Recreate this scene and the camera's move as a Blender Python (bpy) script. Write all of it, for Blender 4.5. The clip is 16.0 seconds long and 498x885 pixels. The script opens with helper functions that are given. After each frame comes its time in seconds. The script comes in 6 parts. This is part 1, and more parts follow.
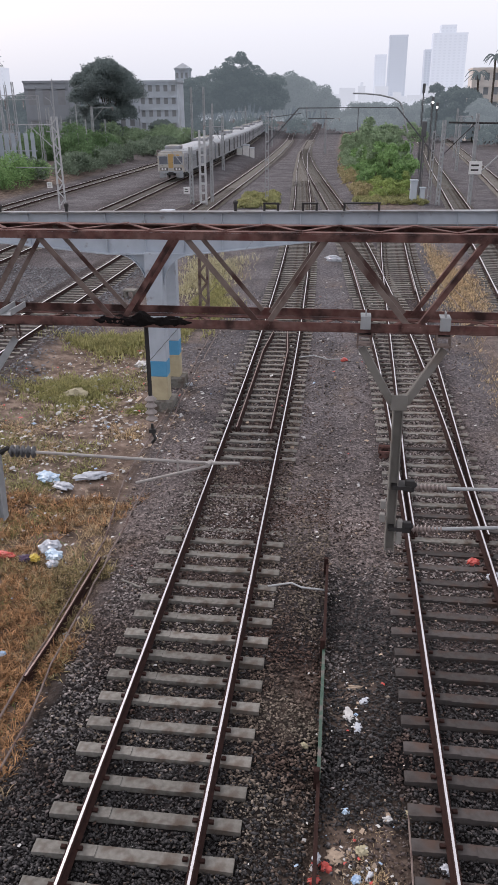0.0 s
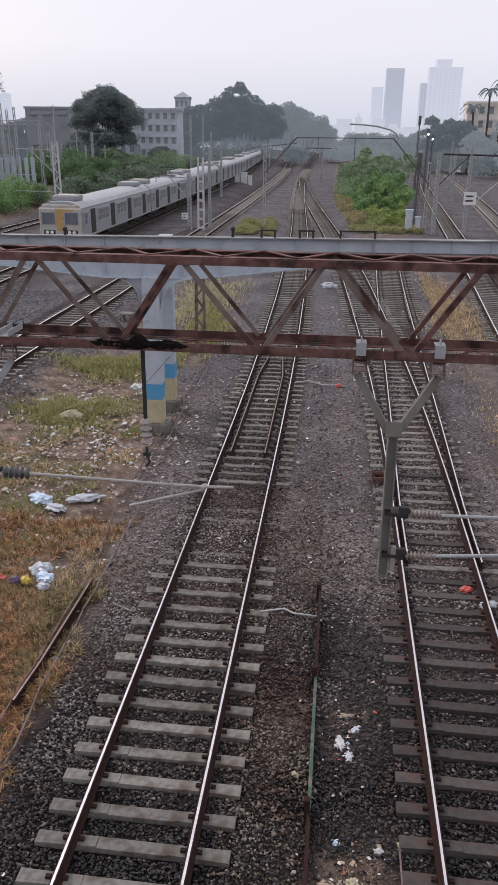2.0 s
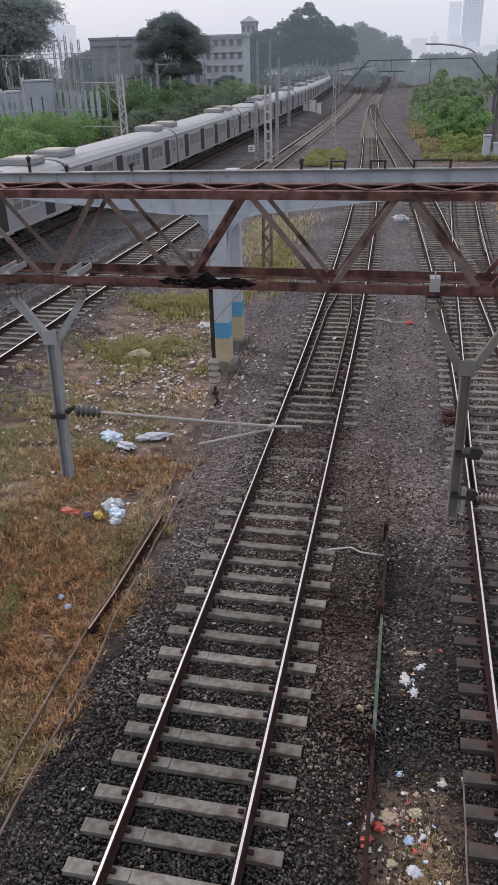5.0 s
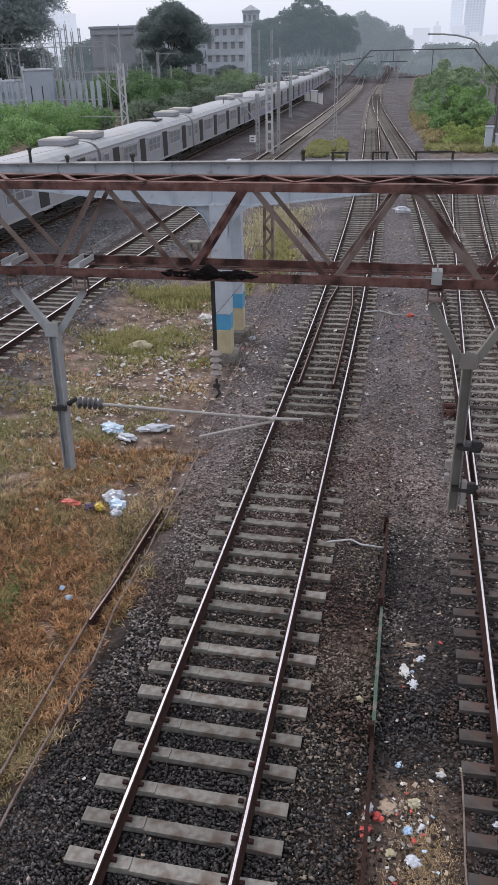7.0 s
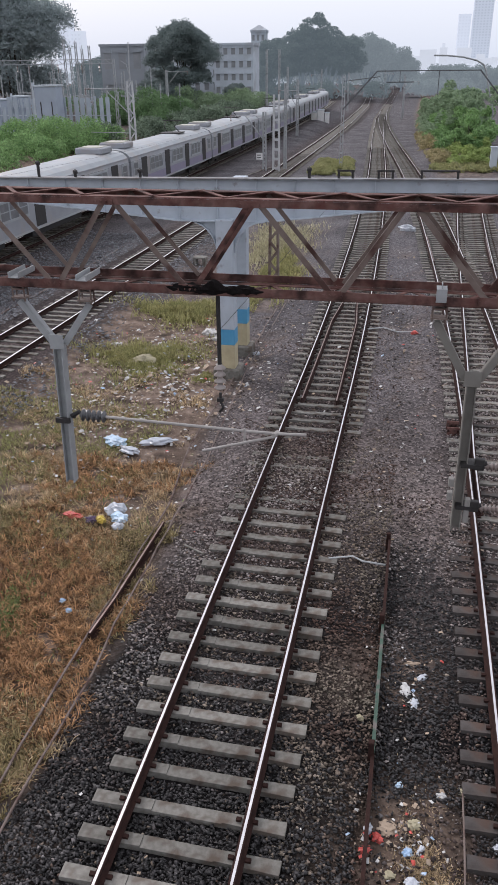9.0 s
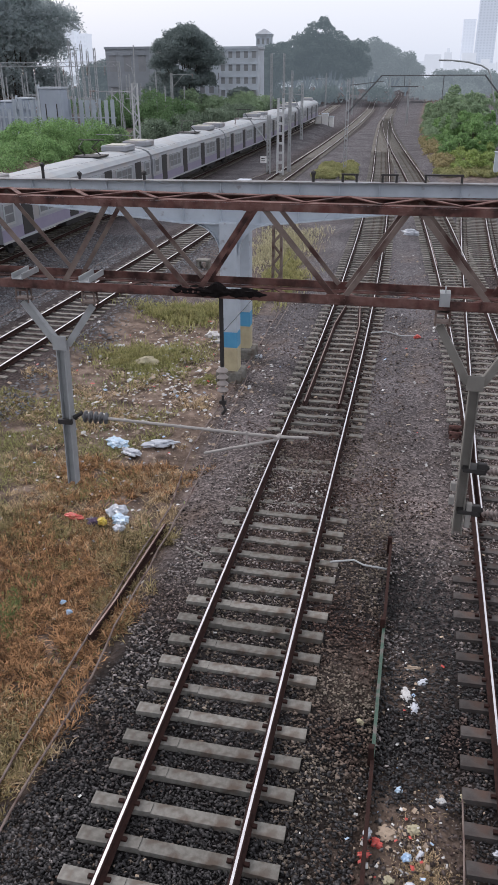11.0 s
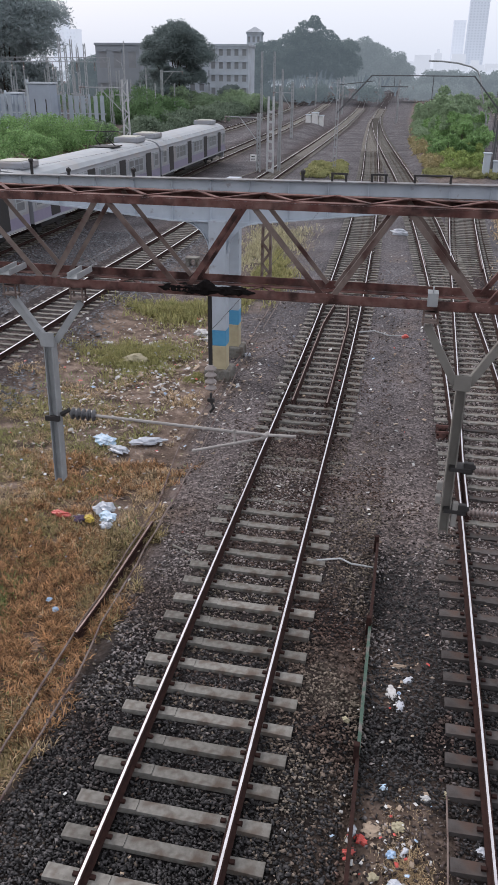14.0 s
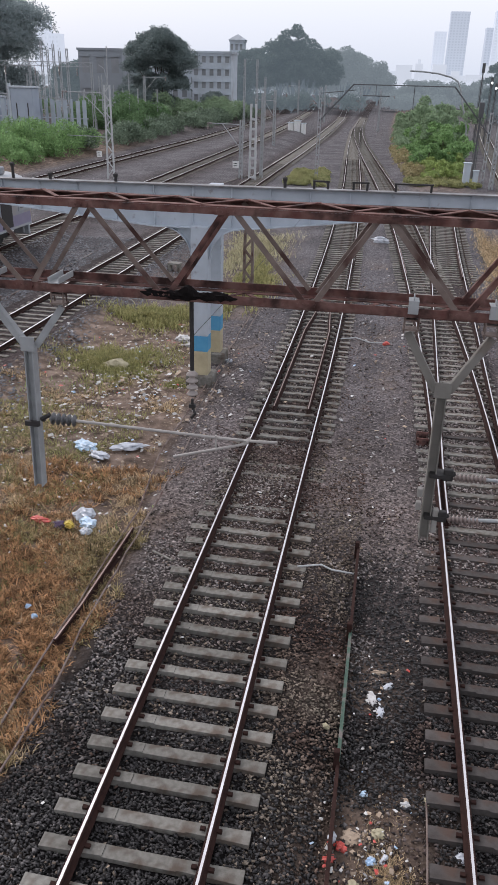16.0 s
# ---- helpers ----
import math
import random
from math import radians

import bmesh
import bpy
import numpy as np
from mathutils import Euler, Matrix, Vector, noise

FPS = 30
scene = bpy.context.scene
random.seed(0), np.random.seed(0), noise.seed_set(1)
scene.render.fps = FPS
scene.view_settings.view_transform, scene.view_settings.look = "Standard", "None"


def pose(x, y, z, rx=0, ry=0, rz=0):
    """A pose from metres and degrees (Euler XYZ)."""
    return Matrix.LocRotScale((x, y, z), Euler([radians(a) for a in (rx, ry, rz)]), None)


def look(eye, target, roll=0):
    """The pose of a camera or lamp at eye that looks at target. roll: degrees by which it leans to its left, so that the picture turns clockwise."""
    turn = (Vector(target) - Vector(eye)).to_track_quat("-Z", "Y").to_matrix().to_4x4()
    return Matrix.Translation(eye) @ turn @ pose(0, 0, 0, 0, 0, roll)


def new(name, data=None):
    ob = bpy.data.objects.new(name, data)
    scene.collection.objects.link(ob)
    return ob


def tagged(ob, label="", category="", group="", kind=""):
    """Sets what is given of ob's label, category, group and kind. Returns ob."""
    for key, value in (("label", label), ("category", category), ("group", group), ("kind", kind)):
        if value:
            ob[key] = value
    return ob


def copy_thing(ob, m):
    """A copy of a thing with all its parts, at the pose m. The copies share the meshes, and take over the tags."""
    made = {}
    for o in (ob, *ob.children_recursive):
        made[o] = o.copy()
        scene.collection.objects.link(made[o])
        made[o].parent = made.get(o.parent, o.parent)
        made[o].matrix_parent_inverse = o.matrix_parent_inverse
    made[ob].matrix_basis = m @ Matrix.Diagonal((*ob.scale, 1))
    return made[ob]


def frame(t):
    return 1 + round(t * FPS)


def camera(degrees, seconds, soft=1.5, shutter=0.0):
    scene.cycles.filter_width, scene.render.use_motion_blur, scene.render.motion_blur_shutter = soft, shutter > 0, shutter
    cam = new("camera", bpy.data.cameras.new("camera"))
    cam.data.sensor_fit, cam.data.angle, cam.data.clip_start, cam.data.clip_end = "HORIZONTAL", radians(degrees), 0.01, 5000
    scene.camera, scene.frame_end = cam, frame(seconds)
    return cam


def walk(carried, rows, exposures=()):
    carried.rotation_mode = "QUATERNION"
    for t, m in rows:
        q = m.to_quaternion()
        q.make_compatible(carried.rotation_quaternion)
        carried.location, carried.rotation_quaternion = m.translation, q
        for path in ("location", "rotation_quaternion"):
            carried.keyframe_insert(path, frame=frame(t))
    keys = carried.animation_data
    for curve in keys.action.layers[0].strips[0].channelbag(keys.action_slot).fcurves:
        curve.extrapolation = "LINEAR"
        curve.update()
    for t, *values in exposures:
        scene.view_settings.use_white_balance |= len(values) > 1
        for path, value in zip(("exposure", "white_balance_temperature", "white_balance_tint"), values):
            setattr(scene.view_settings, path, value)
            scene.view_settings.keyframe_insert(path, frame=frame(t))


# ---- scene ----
cam = camera(36.4, 16.0)
PATH = [
    (0, (2.425, -0.104, 9.148), (2.205, 1.713, 8.342), -0.4),
    (0.5, (2.414, -0.091, 9.147), (2.171, 1.727, 8.348), -0.3),
    (1, (2.421, -0.079, 9.138), (2.22, 1.75, 8.355), 0.0),
    (1.5, (2.417, -0.083, 9.143), (2.21, 1.75, 8.369), 0.0),
    (2, (2.416, -0.108, 9.149), (2.209, 1.736, 8.402), 0.6),
    (2.5, (2.417, -0.108, 9.148), (2.211, 1.734, 8.396), 0.7),
    (3, (2.419, -0.099, 9.149), (2.181, 1.736, 8.389), 0.6),
    (3.5, (2.414, -0.104, 9.15), (2.151, 1.722, 8.378), 0.3),
    (4, (2.417, -0.089, 9.146), (2.095, 1.721, 8.359), -0.6),
    (4.2, (2.412, -0.083, 9.146), (2.056, 1.698, 8.309), -0.8),
    (6.3, (2.378, -0.095, 9.158), (2.003, 1.646, 8.247), -1.7),
    (6.5, (2.377, -0.102, 9.16), (2.01, 1.64, 8.249), -1.6),
    (7, (2.377, -0.1, 9.166), (2.008, 1.641, 8.253), -1.3),
    (7.5, (2.373, -0.108, 9.161), (2.027, 1.65, 8.273), -1.0),
    (8, (2.378, -0.102, 9.158), (2.006, 1.656, 8.278), -1.0),
    (8.5, (2.373, -0.1, 9.154), (1.997, 1.657, 8.277), -0.7),
    (9, (2.372, -0.098, 9.158), (1.993, 1.659, 8.281), -0.6),
    (11.5, (2.368, -0.091, 9.154), (1.986, 1.67, 8.285), -0.1),
    (12, (2.372, -0.088, 9.156), (2.004, 1.675, 8.287), 0.2),
    (12.5, (2.372, -0.105, 9.16), (2.01, 1.657, 8.285), 0.3),
    (13, (2.371, -0.096, 9.155), (2.004, 1.661, 8.273), 0.1),
    (13.5, (2.374, -0.1, 9.155), (2.012, 1.66, 8.275), 0.3),
    (14, (2.373, -0.102, 9.154), (2.02, 1.662, 8.28), 0.6),
    (14.5, (2.372, -0.097, 9.157), (2.021, 1.668, 8.285), 0.7),
    (15, (2.37, -0.088, 9.155), (2.032, 1.676, 8.275), 1.1),
    (15.5, (2.371, -0.094, 9.155), (2.052, 1.68, 8.287), 1.4),
    (16, (2.371, -0.094, 9.151), (2.065, 1.686, 8.292), 1.5),
]
walk(cam, [(t, look(*r)) for t, *r in PATH], [(0, 0.25, 6300, 19), (1.5, 0.2, 6250, 19), (2.2, 0.08, 6280, 19), (4.2, 0.02, 6280, 19), (6.3, 0.28, 6130, 17), (16, 0.28, 6130, 16)])


# ---- light ----
world = bpy.data.worlds.new("sky")
scene.world = world
world.use_nodes = True
wn, wl = world.node_tree.nodes, world.node_tree.links
wn.clear()
w_out = wn.new("ShaderNodeOutputWorld")
w_bg = wn.new("ShaderNodeBackground")
w_sky = wn.new("ShaderNodeTexSky")
w_sky.sky_type, w_sky.sun_disc = "NISHITA", False
w_sky.sun_elevation, w_sky.sun_rotation = radians(9), radians(-50)
w_sky.air_density, w_sky.dust_density, w_sky.ozone_density = 1.0, 6.0, 2.0
w_scale = wn.new("ShaderNodeMix")
w_scale.data_type, w_scale.blend_type = "RGBA", "MULTIPLY"
w_scale.inputs[0].default_value = 1.0
w_scale.inputs[7].default_value = (0.09, 0.09, 0.09, 1)
wl.new(w_sky.outputs[0], w_scale.inputs[6])
# morning haze: a pale veil that evens the sky out
w_mix = wn.new("ShaderNodeMix")
w_mix.data_type = "RGBA"
w_mix.inputs[0].default_value = 0.86
w_dir = wn.new("ShaderNodeTexCoord")
w_up = wn.new("ShaderNodeSeparateXYZ")
wl.new(w_dir.outputs["Generated"], w_up.inputs[0])
w_veil = wn.new("ShaderNodeValToRGB")
for w_stop, (w_at, w_col) in zip((w_veil.color_ramp.elements[0], w_veil.color_ramp.elements[1], w_veil.color_ramp.elements.new(0.1)),
                                 ((0.0, (0.68, 0.73, 0.785)), (0.35, (0.965, 0.98, 0.97)), (0.10, (0.88, 0.905, 0.92)))):
    w_stop.position, w_stop.color = w_at, (*w_col, 1)
wl.new(w_up.outputs[2], w_veil.inputs[0])
wl.new(w_veil.outputs[0], w_mix.inputs[7])
wl.new(w_scale.outputs[2], w_mix.inputs[6])
wl.new(w_mix.outputs[2], w_bg.inputs[0])
w_bg.inputs[1].default_value = 1.0
wl.new(w_bg.outputs[0], w_out.inputs[0])

sun = new("sun", bpy.data.lights.new("sun", "SUN"))
sun.data.energy, sun.data.angle, sun.data.color = 1.6, radians(15), (1.0, 0.93, 0.86)
sun.matrix_world = look((-60, 50, 60), (0, 0, 0))


# ---- materials ----
def material(name, color, rough=0.7, metal=0.0, second=None, scale=8.0, detail=6.0, amount=0.5, bump=0.0, bump_scale=60.0,
             third=None, third_scale=1.5, third_at=(0.5, 0.65), random_value=0.0, island=0.0):
    """Procedural surface: base colour, a second colour in fine noise, a third in broad stains, and relief."""
    m = bpy.data.materials.new(name)
    m.use_nodes = True
    n, l = m.node_tree.nodes, m.node_tree.links
    b = n["Principled BSDF"]
    b.inputs["Roughness"].default_value, b.inputs["Metallic"].default_value = rough, metal
    if rough >= 0.75:
        b.inputs["Specular IOR Level"].default_value = 0.15
    co = n.new("ShaderNodeTexCoord").outputs["Object"]

    def noise_at(sc, lo, hi, det=detail):
        t = n.new("ShaderNodeTexNoise")
        t.inputs["Scale"].default_value, t.inputs["Detail"].default_value = sc, det
        l.new(co, t.inputs["Vector"])
        r = n.new("ShaderNodeMapRange")
        r.inputs[1].default_value, r.inputs[2].default_value = lo, hi
        l.new(t.outputs[0], r.inputs[0])
        return r.outputs[0]

    def mix(fac, a, c, blend="MIX"):
        x = n.new("ShaderNodeMix")
        x.data_type, x.blend_type = "RGBA", blend
        for k, v in ((0, fac), (6, a), (7, c)):
            if isinstance(v, (int, float)):
                x.inputs[k].default_value = v
            elif isinstance(v, tuple):
                x.inputs[k].default_value = (*v, 1)
            else:
                l.new(v, x.inputs[k])
        return x.outputs[2]

    out = tuple(color)
    if second:
        out = mix(noise_at(scale, 0.5 - 0.5 * (1 - amount) - 0.05, 0.75), out, tuple(second))
    if third:
        out = mix(noise_at(third_scale, *third_at), out, tuple(third))
    if random_value or island:
        src = n.new("ShaderNodeObjectInfo").outputs["Random"] if random_value else n.new("ShaderNodeNewGeometry").outputs["Random Per Island"]
        k = random_value or island
        r = n.new("ShaderNodeMapRange")
        r.inputs[3].default_value, r.inputs[4].default_value = 1 - k, 1 + k
        l.new(src, r.inputs[0])
        hsv = n.new("ShaderNodeHueSaturation")
        l.new(r.outputs[0], hsv.inputs["Value"])
        if isinstance(out, tuple):
            hsv.inputs["Color"].default_value = (*out, 1)
        else:
            l.new(out, hsv.inputs["Color"])
        out = hsv.outputs[0]
    if isinstance(out, tuple):
        b.inputs["Base Color"].default_value = (*out, 1)
    else:
        l.new(out, b.inputs["Base Color"])
    if bump:
        t = n.new("ShaderNodeTexNoise")
        t.inputs["Scale"].default_value, t.inputs["Detail"].default_value = bump_scale, 4
        l.new(co, t.inputs["Vector"])
        bp = n.new("ShaderNodeBump")
        bp.inputs["Strength"].default_value, bp.inputs["Distance"].default_value = bump, 0.01
        l.new(t.outputs[0], bp.inputs["Height"])
        l.new(bp.outputs[0], b.inputs["Normal"])
    return m


M = {}
M["stone"] = material("ballast stone", (0.045, 0.043, 0.044), 0.8, second=(0.15, 0.14, 0.137), scale=3, third=(0.06, 0.043, 0.038), third_scale=0.35, third_at=(0.45, 0.62), island=0.85)
M["stone_pale"] = material("dusty ballast stone paled for haze", (0.19, 0.168, 0.16), 0.9, second=(0.29, 0.258, 0.246), scale=3, third=(0.125, 0.095, 0.085), third_scale=0.35, third_at=(0.45, 0.62), island=0.75)
M["stone_brown"] = material("rust-brown ballast stone", (0.105, 0.088, 0.072), 0.85, second=(0.23, 0.196, 0.158), scale=3, third=(0.085, 0.056, 0.046), third_scale=0.5, third_at=(0.4, 0.6), island=0.85)
M["stone_oily_vignette"] = material("oil and vignette-dark ballast stone", (0.015, 0.014, 0.015), 0.6, second=(0.045, 0.042, 0.042), scale=3, island=0.85)
M["stone_gray"] = material("grey ballast stone", (0.08, 0.083, 0.092), 0.85, second=(0.15, 0.153, 0.163), scale=3, island=0.6)
M["sleeper"] = material("concrete sleeper", (0.25, 0.243, 0.22), 0.85, second=(0.125, 0.117, 0.104), scale=11, third=(0.11, 0.088, 0.072), third_scale=3.0, third_at=(0.50, 0.66), bump=0.5, random_value=0.22)
M["sleeper_dark"] = material("oil-stained concrete sleeper", (0.085, 0.077, 0.073), 0.75, second=(0.045, 0.040, 0.038), scale=9, third=(0.075, 0.05, 0.04), third_scale=2.2, third_at=(0.5, 0.68), bump=0.5, random_value=0.3)
M["char"] = material("charred lagging", (0.007, 0.006, 0.006), 1.0, second=(0.012, 0.010, 0.010), scale=20)
M["char"].node_tree.nodes["Principled BSDF"].inputs["Specular IOR Level"].default_value = 0.1
# bark of the far trees, with distance haze put in as emission
M["bark_pale"] = material("haze-glow far bark", (0.07, 0.08, 0.08), 0.9, second=(0.05, 0.06, 0.06), scale=0.6)
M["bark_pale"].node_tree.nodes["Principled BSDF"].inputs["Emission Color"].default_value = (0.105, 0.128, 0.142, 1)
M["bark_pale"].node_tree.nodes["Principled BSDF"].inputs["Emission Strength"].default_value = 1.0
M["insulator_grey"] = material("grey insulator", (0.075, 0.075, 0.08), 0.35, second=(0.12, 0.12, 0.125), scale=12)
M["rust_rail"] = material("rusted rail", (0.020, 0.011, 0.010), 0.85, second=(0.042, 0.020, 0.016), scale=14, bump=0.4)
M["rail_top"] = material("polished rail head", (0.80, 0.79, 0.81), 0.36, metal=1.0, second=(0.62, 0.59, 0.59), scale=5)
M["dull_top"] = material("dull rail head", (0.30, 0.25, 0.23), 0.45, metal=0.6, second=(0.16, 0.09, 0.07), scale=5)
M["gray_paint"] = material("grey bridge paint", (0.45, 0.50, 0.56), 0.6, second=(0.36, 0.40, 0.45), scale=2.5, third=(0.16, 0.115, 0.10), third_scale=2.6, third_at=(0.64, 0.78), bump=0.2)
M["rust_paint"] = material("rusty oxide paint", (0.085, 0.028, 0.024), 0.75, second=(0.19, 0.115, 0.10), scale=7, third=(0.035, 0.020, 0.018), third_scale=4.0, third_at=(0.47, 0.66), bump=0.4)
M["flange_grime"] = material("grimy flange paint", (0.21, 0.215, 0.22), 0.7, second=(0.12, 0.112, 0.108), scale=5, third=(0.30, 0.32, 0.34), third_scale=1.2, third_at=(0.5, 0.7), bump=0.3)
M["worn_steel"] = material("weathered galvanised steel", (0.36, 0.375, 0.385), 0.6, metal=0.1, second=(0.27, 0.28, 0.285), scale=6, third=(0.2, 0.13, 0.10), third_scale=2.5, third_at=(0.66, 0.78), bump=0.2)
M["mast_steel"] = material("pale mast paint", (0.33, 0.345, 0.35), 0.65, second=(0.25, 0.26, 0.265), scale=2, third=(0.22, 0.2, 0.18), third_scale=0.8, third_at=(0.6, 0.75))
M["brown_steel"] = material("stained old steel", (0.11, 0.078, 0.066), 0.7, second=(0.21, 0.165, 0.145), scale=6, third=(0.06, 0.026, 0.020), third_scale=3.0, bump=0.3)
M["post_steel"] = material("dull weathered steel", (0.215, 0.205, 0.185), 0.7, second=(0.15, 0.14, 0.125), scale=5, third=(0.12, 0.075, 0.055), third_scale=2.0, third_at=(0.58, 0.75), bump=0.3)
M["mast_pale"] = material("bleached mast paint", (0.50, 0.51, 0.515), 0.65, second=(0.38, 0.39, 0.395), scale=2, third=(0.25, 0.22, 0.2), third_scale=0.8, third_at=(0.62, 0.75))
M["dark"] = material("dark equipment", (0.018, 0.017, 0.018), 0.7, second=(0.03, 0.027, 0.026), scale=10)
# dark steel with haze painted in as grey
M["far_steel"] = material("haze-greyed far steel", (0.085, 0.088, 0.092), 0.8, second=(0.12, 0.122, 0.125), scale=2)
M["plaster_gray"] = material("grey fibre block", (0.30, 0.29, 0.275), 0.8, second=(0.21, 0.20, 0.185), scale=8)
M["tube_steel"] = material("weathered tube", (0.27, 0.25, 0.235), 0.6, second=(0.36, 0.34, 0.32), scale=6)
M["porcelain"] = material("glazed insulator", (0.13, 0.095, 0.085), 0.3, second=(0.21, 0.17, 0.155), scale=12)
M["porcelain_pale"] = material("dusty glazed insulator", (0.24, 0.205, 0.19), 0.3, second=(0.34, 0.30, 0.28), scale=12)
M["blue_paint"] = material("blue band paint", (0.06, 0.26, 0.46), 0.6, second=(0.09, 0.30, 0.48), scale=6, bump=0.1)
M["cream_paint"] = material("cream band paint", (0.48, 0.42, 0.27), 0.7, second=(0.36, 0.31, 0.2), scale=5, bump=0.1)
M["white"] = material("white plate", (0.75, 0.75, 0.75), 0.5, second=(0.6, 0.6, 0.58), scale=6)
M["train_side"] = material("silver train paint", (0.30, 0.315, 0.345), 0.45, second=(0.235, 0.245, 0.265), scale=1.2, third=(0.28, 0.265, 0.26), third_scale=0.7)
M["train_roof"] = material("pale train roof", (0.36, 0.39, 0.41), 0.5, second=(0.27, 0.29, 0.31), scale=0.8, third=(0.33, 0.325, 0.32), third_scale=0.5)
M["purple"] = material("purple train band", (0.20, 0.18, 0.265), 0.5, second=(0.24, 0.22, 0.29), scale=2)
M["cab"] = material("dusty pale cab paint", (0.47, 0.455, 0.42), 0.5, second=(0.36, 0.345, 0.315), scale=2, third=(0.40, 0.33, 0.24), third_scale=0.9)
M["windscreen"] = material("dusty windscreen glass", (0.17, 0.18, 0.21), 0.2, second=(0.11, 0.12, 0.14), scale=1.5)
M["pane_dim"] = material("dim grilled window", (0.10, 0.105, 0.115), 0.35, second=(0.17, 0.175, 0.185), scale=2.5)
M["cab_yellow"] = material("yellow cab stripe", (0.46, 0.30, 0.11), 0.5, second=(0.40, 0.26, 0.10), scale=3)


def leaf_material(name, a, b, glow=None, glow_strength=0.0, through_share=0.45, scale=0.4, island=0.4):
    """Leaves: diffuse on the lit face, with some light passing through; glow paints in distance haze."""
    m = material(name, a, 0.75, second=b, scale=scale, island=island)
    n, l = m.node_tree.nodes, m.node_tree.links
    p = n["Principled BSDF"]
    src = p.inputs["Base Color"].links[0].from_socket
    tr = n.new("ShaderNodeBsdfTranslucent")
    l.new(src, tr.inputs[0])
    mx = n.new("ShaderNodeMixShader")
    mx.inputs[0].default_value = through_share
    l.new(p.outputs[0], mx.inputs[1])
    l.new(tr.outputs[0], mx.inputs[2])
    l.new(mx.outputs[0], n["Material Output"].inputs[0])
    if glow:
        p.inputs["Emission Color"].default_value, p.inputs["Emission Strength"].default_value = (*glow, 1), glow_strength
    return m


M["leaf"] = leaf_material("green shrub leaves", (0.28, 0.43, 0.185), (0.15, 0.255, 0.105), scale=0.7)
M["shrub_leaf"] = leaf_material("dull shrub leaves", (0.20, 0.26, 0.185), (0.14, 0.185, 0.135))
# crown green greyed and lifted to paint in haze
M["tree_leaf"] = leaf_material("haze-paled tree leaves", (0.22, 0.265, 0.26), (0.165, 0.205, 0.20), through_share=0.5, island=0.15)
M["dry_leaf"] = leaf_material("yellow dry leaves", (0.50, 0.47, 0.32), (0.38, 0.35, 0.22))
M["scrub_leaf"] = leaf_material("yellow-brown scrub leaves", (0.42, 0.38, 0.22), (0.32, 0.27, 0.15))
# far leaves emit a painted haze, stronger on the farther set
M["far_leaf"] = leaf_material("haze-glow far leaves", (0.10, 0.125, 0.11), (0.075, 0.10, 0.085), (0.115, 0.14, 0.155), 1.0, island=0.12)
M["farther_leaf"] = leaf_material("palest haze-glow far leaves", (0.10, 0.125, 0.11), (0.085, 0.105, 0.095), (0.225, 0.26, 0.28), 1.0, island=0.1)
M["weed_leaf"] = leaf_material("yellow-green weed leaves", (0.40, 0.46, 0.18), (0.25, 0.345, 0.12), scale=0.5)
M["straw_leaf"] = leaf_material("yellow-green straw", (0.40, 0.38, 0.20), (0.29, 0.31, 0.14), scale=0.6)
M["bank_leaf"] = leaf_material("dark bank leaves", (0.17, 0.27, 0.13), (0.11, 0.18, 0.09), scale=0.5, island=0.35)
# two more leaf colours with haze painted in as a paler tone
M["pale_leaf"] = leaf_material("haze-paled crown leaves", (0.36, 0.41, 0.41), (0.29, 0.34, 0.345), through_share=0.55, island=0.12)
M["back_leaf"] = leaf_material("haze-dulled green leaves", (0.31, 0.40, 0.255), (0.21, 0.29, 0.18), scale=0.5, island=0.25)
M["bark"] = material("bark", (0.10, 0.08, 0.065), 0.9, second=(0.06, 0.05, 0.04), scale=3, bump=0.5)


# ---- mesh helpers ----
def box(bm, c, size, rot=None, bevel=0.0):
    m = Matrix.Translation(c) @ (rot.to_4x4() if rot is not None else Matrix()) @ Matrix.Diagonal((*size, 1))
    r = bmesh.ops.create_cube(bm, size=1, matrix=m)
    if bevel:
        es = list({e for v in r["verts"] for e in v.link_edges})
        bmesh.ops.bevel(bm, geom=es, offset=bevel, segments=1, affect="EDGES")
    return bm


def turn_along(a, b, up=(0, 0, 1)):
    """Rotation whose local y runs from a to b and whose local z is close to up."""
    y = (Vector(b) - Vector(a)).normalized()
    u = Vector(up) if abs(y.dot(Vector(up))) < 0.98 else Vector((0, 1, 0))
    x = y.cross(u).normalized()
    z = x.cross(y)
    return Matrix((x, y, z)).transposed()


def bar(bm, a, b, w, h, up=(0, 0, 1)):
    a, b = Vector(a), Vector(b)
    return box(bm, (a + b) / 2, (w, (b - a).length, h), turn_along(a, b, up))


def angle_bar(bm, a, b, w, t=0.012, up=(0, 0, 1), flip=1):
    """An L-section from a to b: two legs at a right angle."""
    a, b = Vector(a), Vector(b)
    r = turn_along(a, b, up)
    mid, n = (a + b) / 2, (b - a).length
    box(bm, mid + r @ Vector((flip * w / 2, 0, 0)), (w, n, t), r)
    box(bm, mid + r @ Vector((flip * t / 2, 0, -w / 2)), (t, n, w), r)
    return bm


def rod(bm, a, b, r, seg=8, r2=None):
    a, b = Vector(a), Vector(b)
    m = Matrix.Translation((a + b) / 2) @ (b - a).to_track_quat("Z", "Y").to_matrix().to_4x4()
    bmesh.ops.create_cone(bm, cap_ends=True, segments=seg, radius1=r, radius2=r if r2 is None else r2, depth=(b - a).length, matrix=m)
    return bm


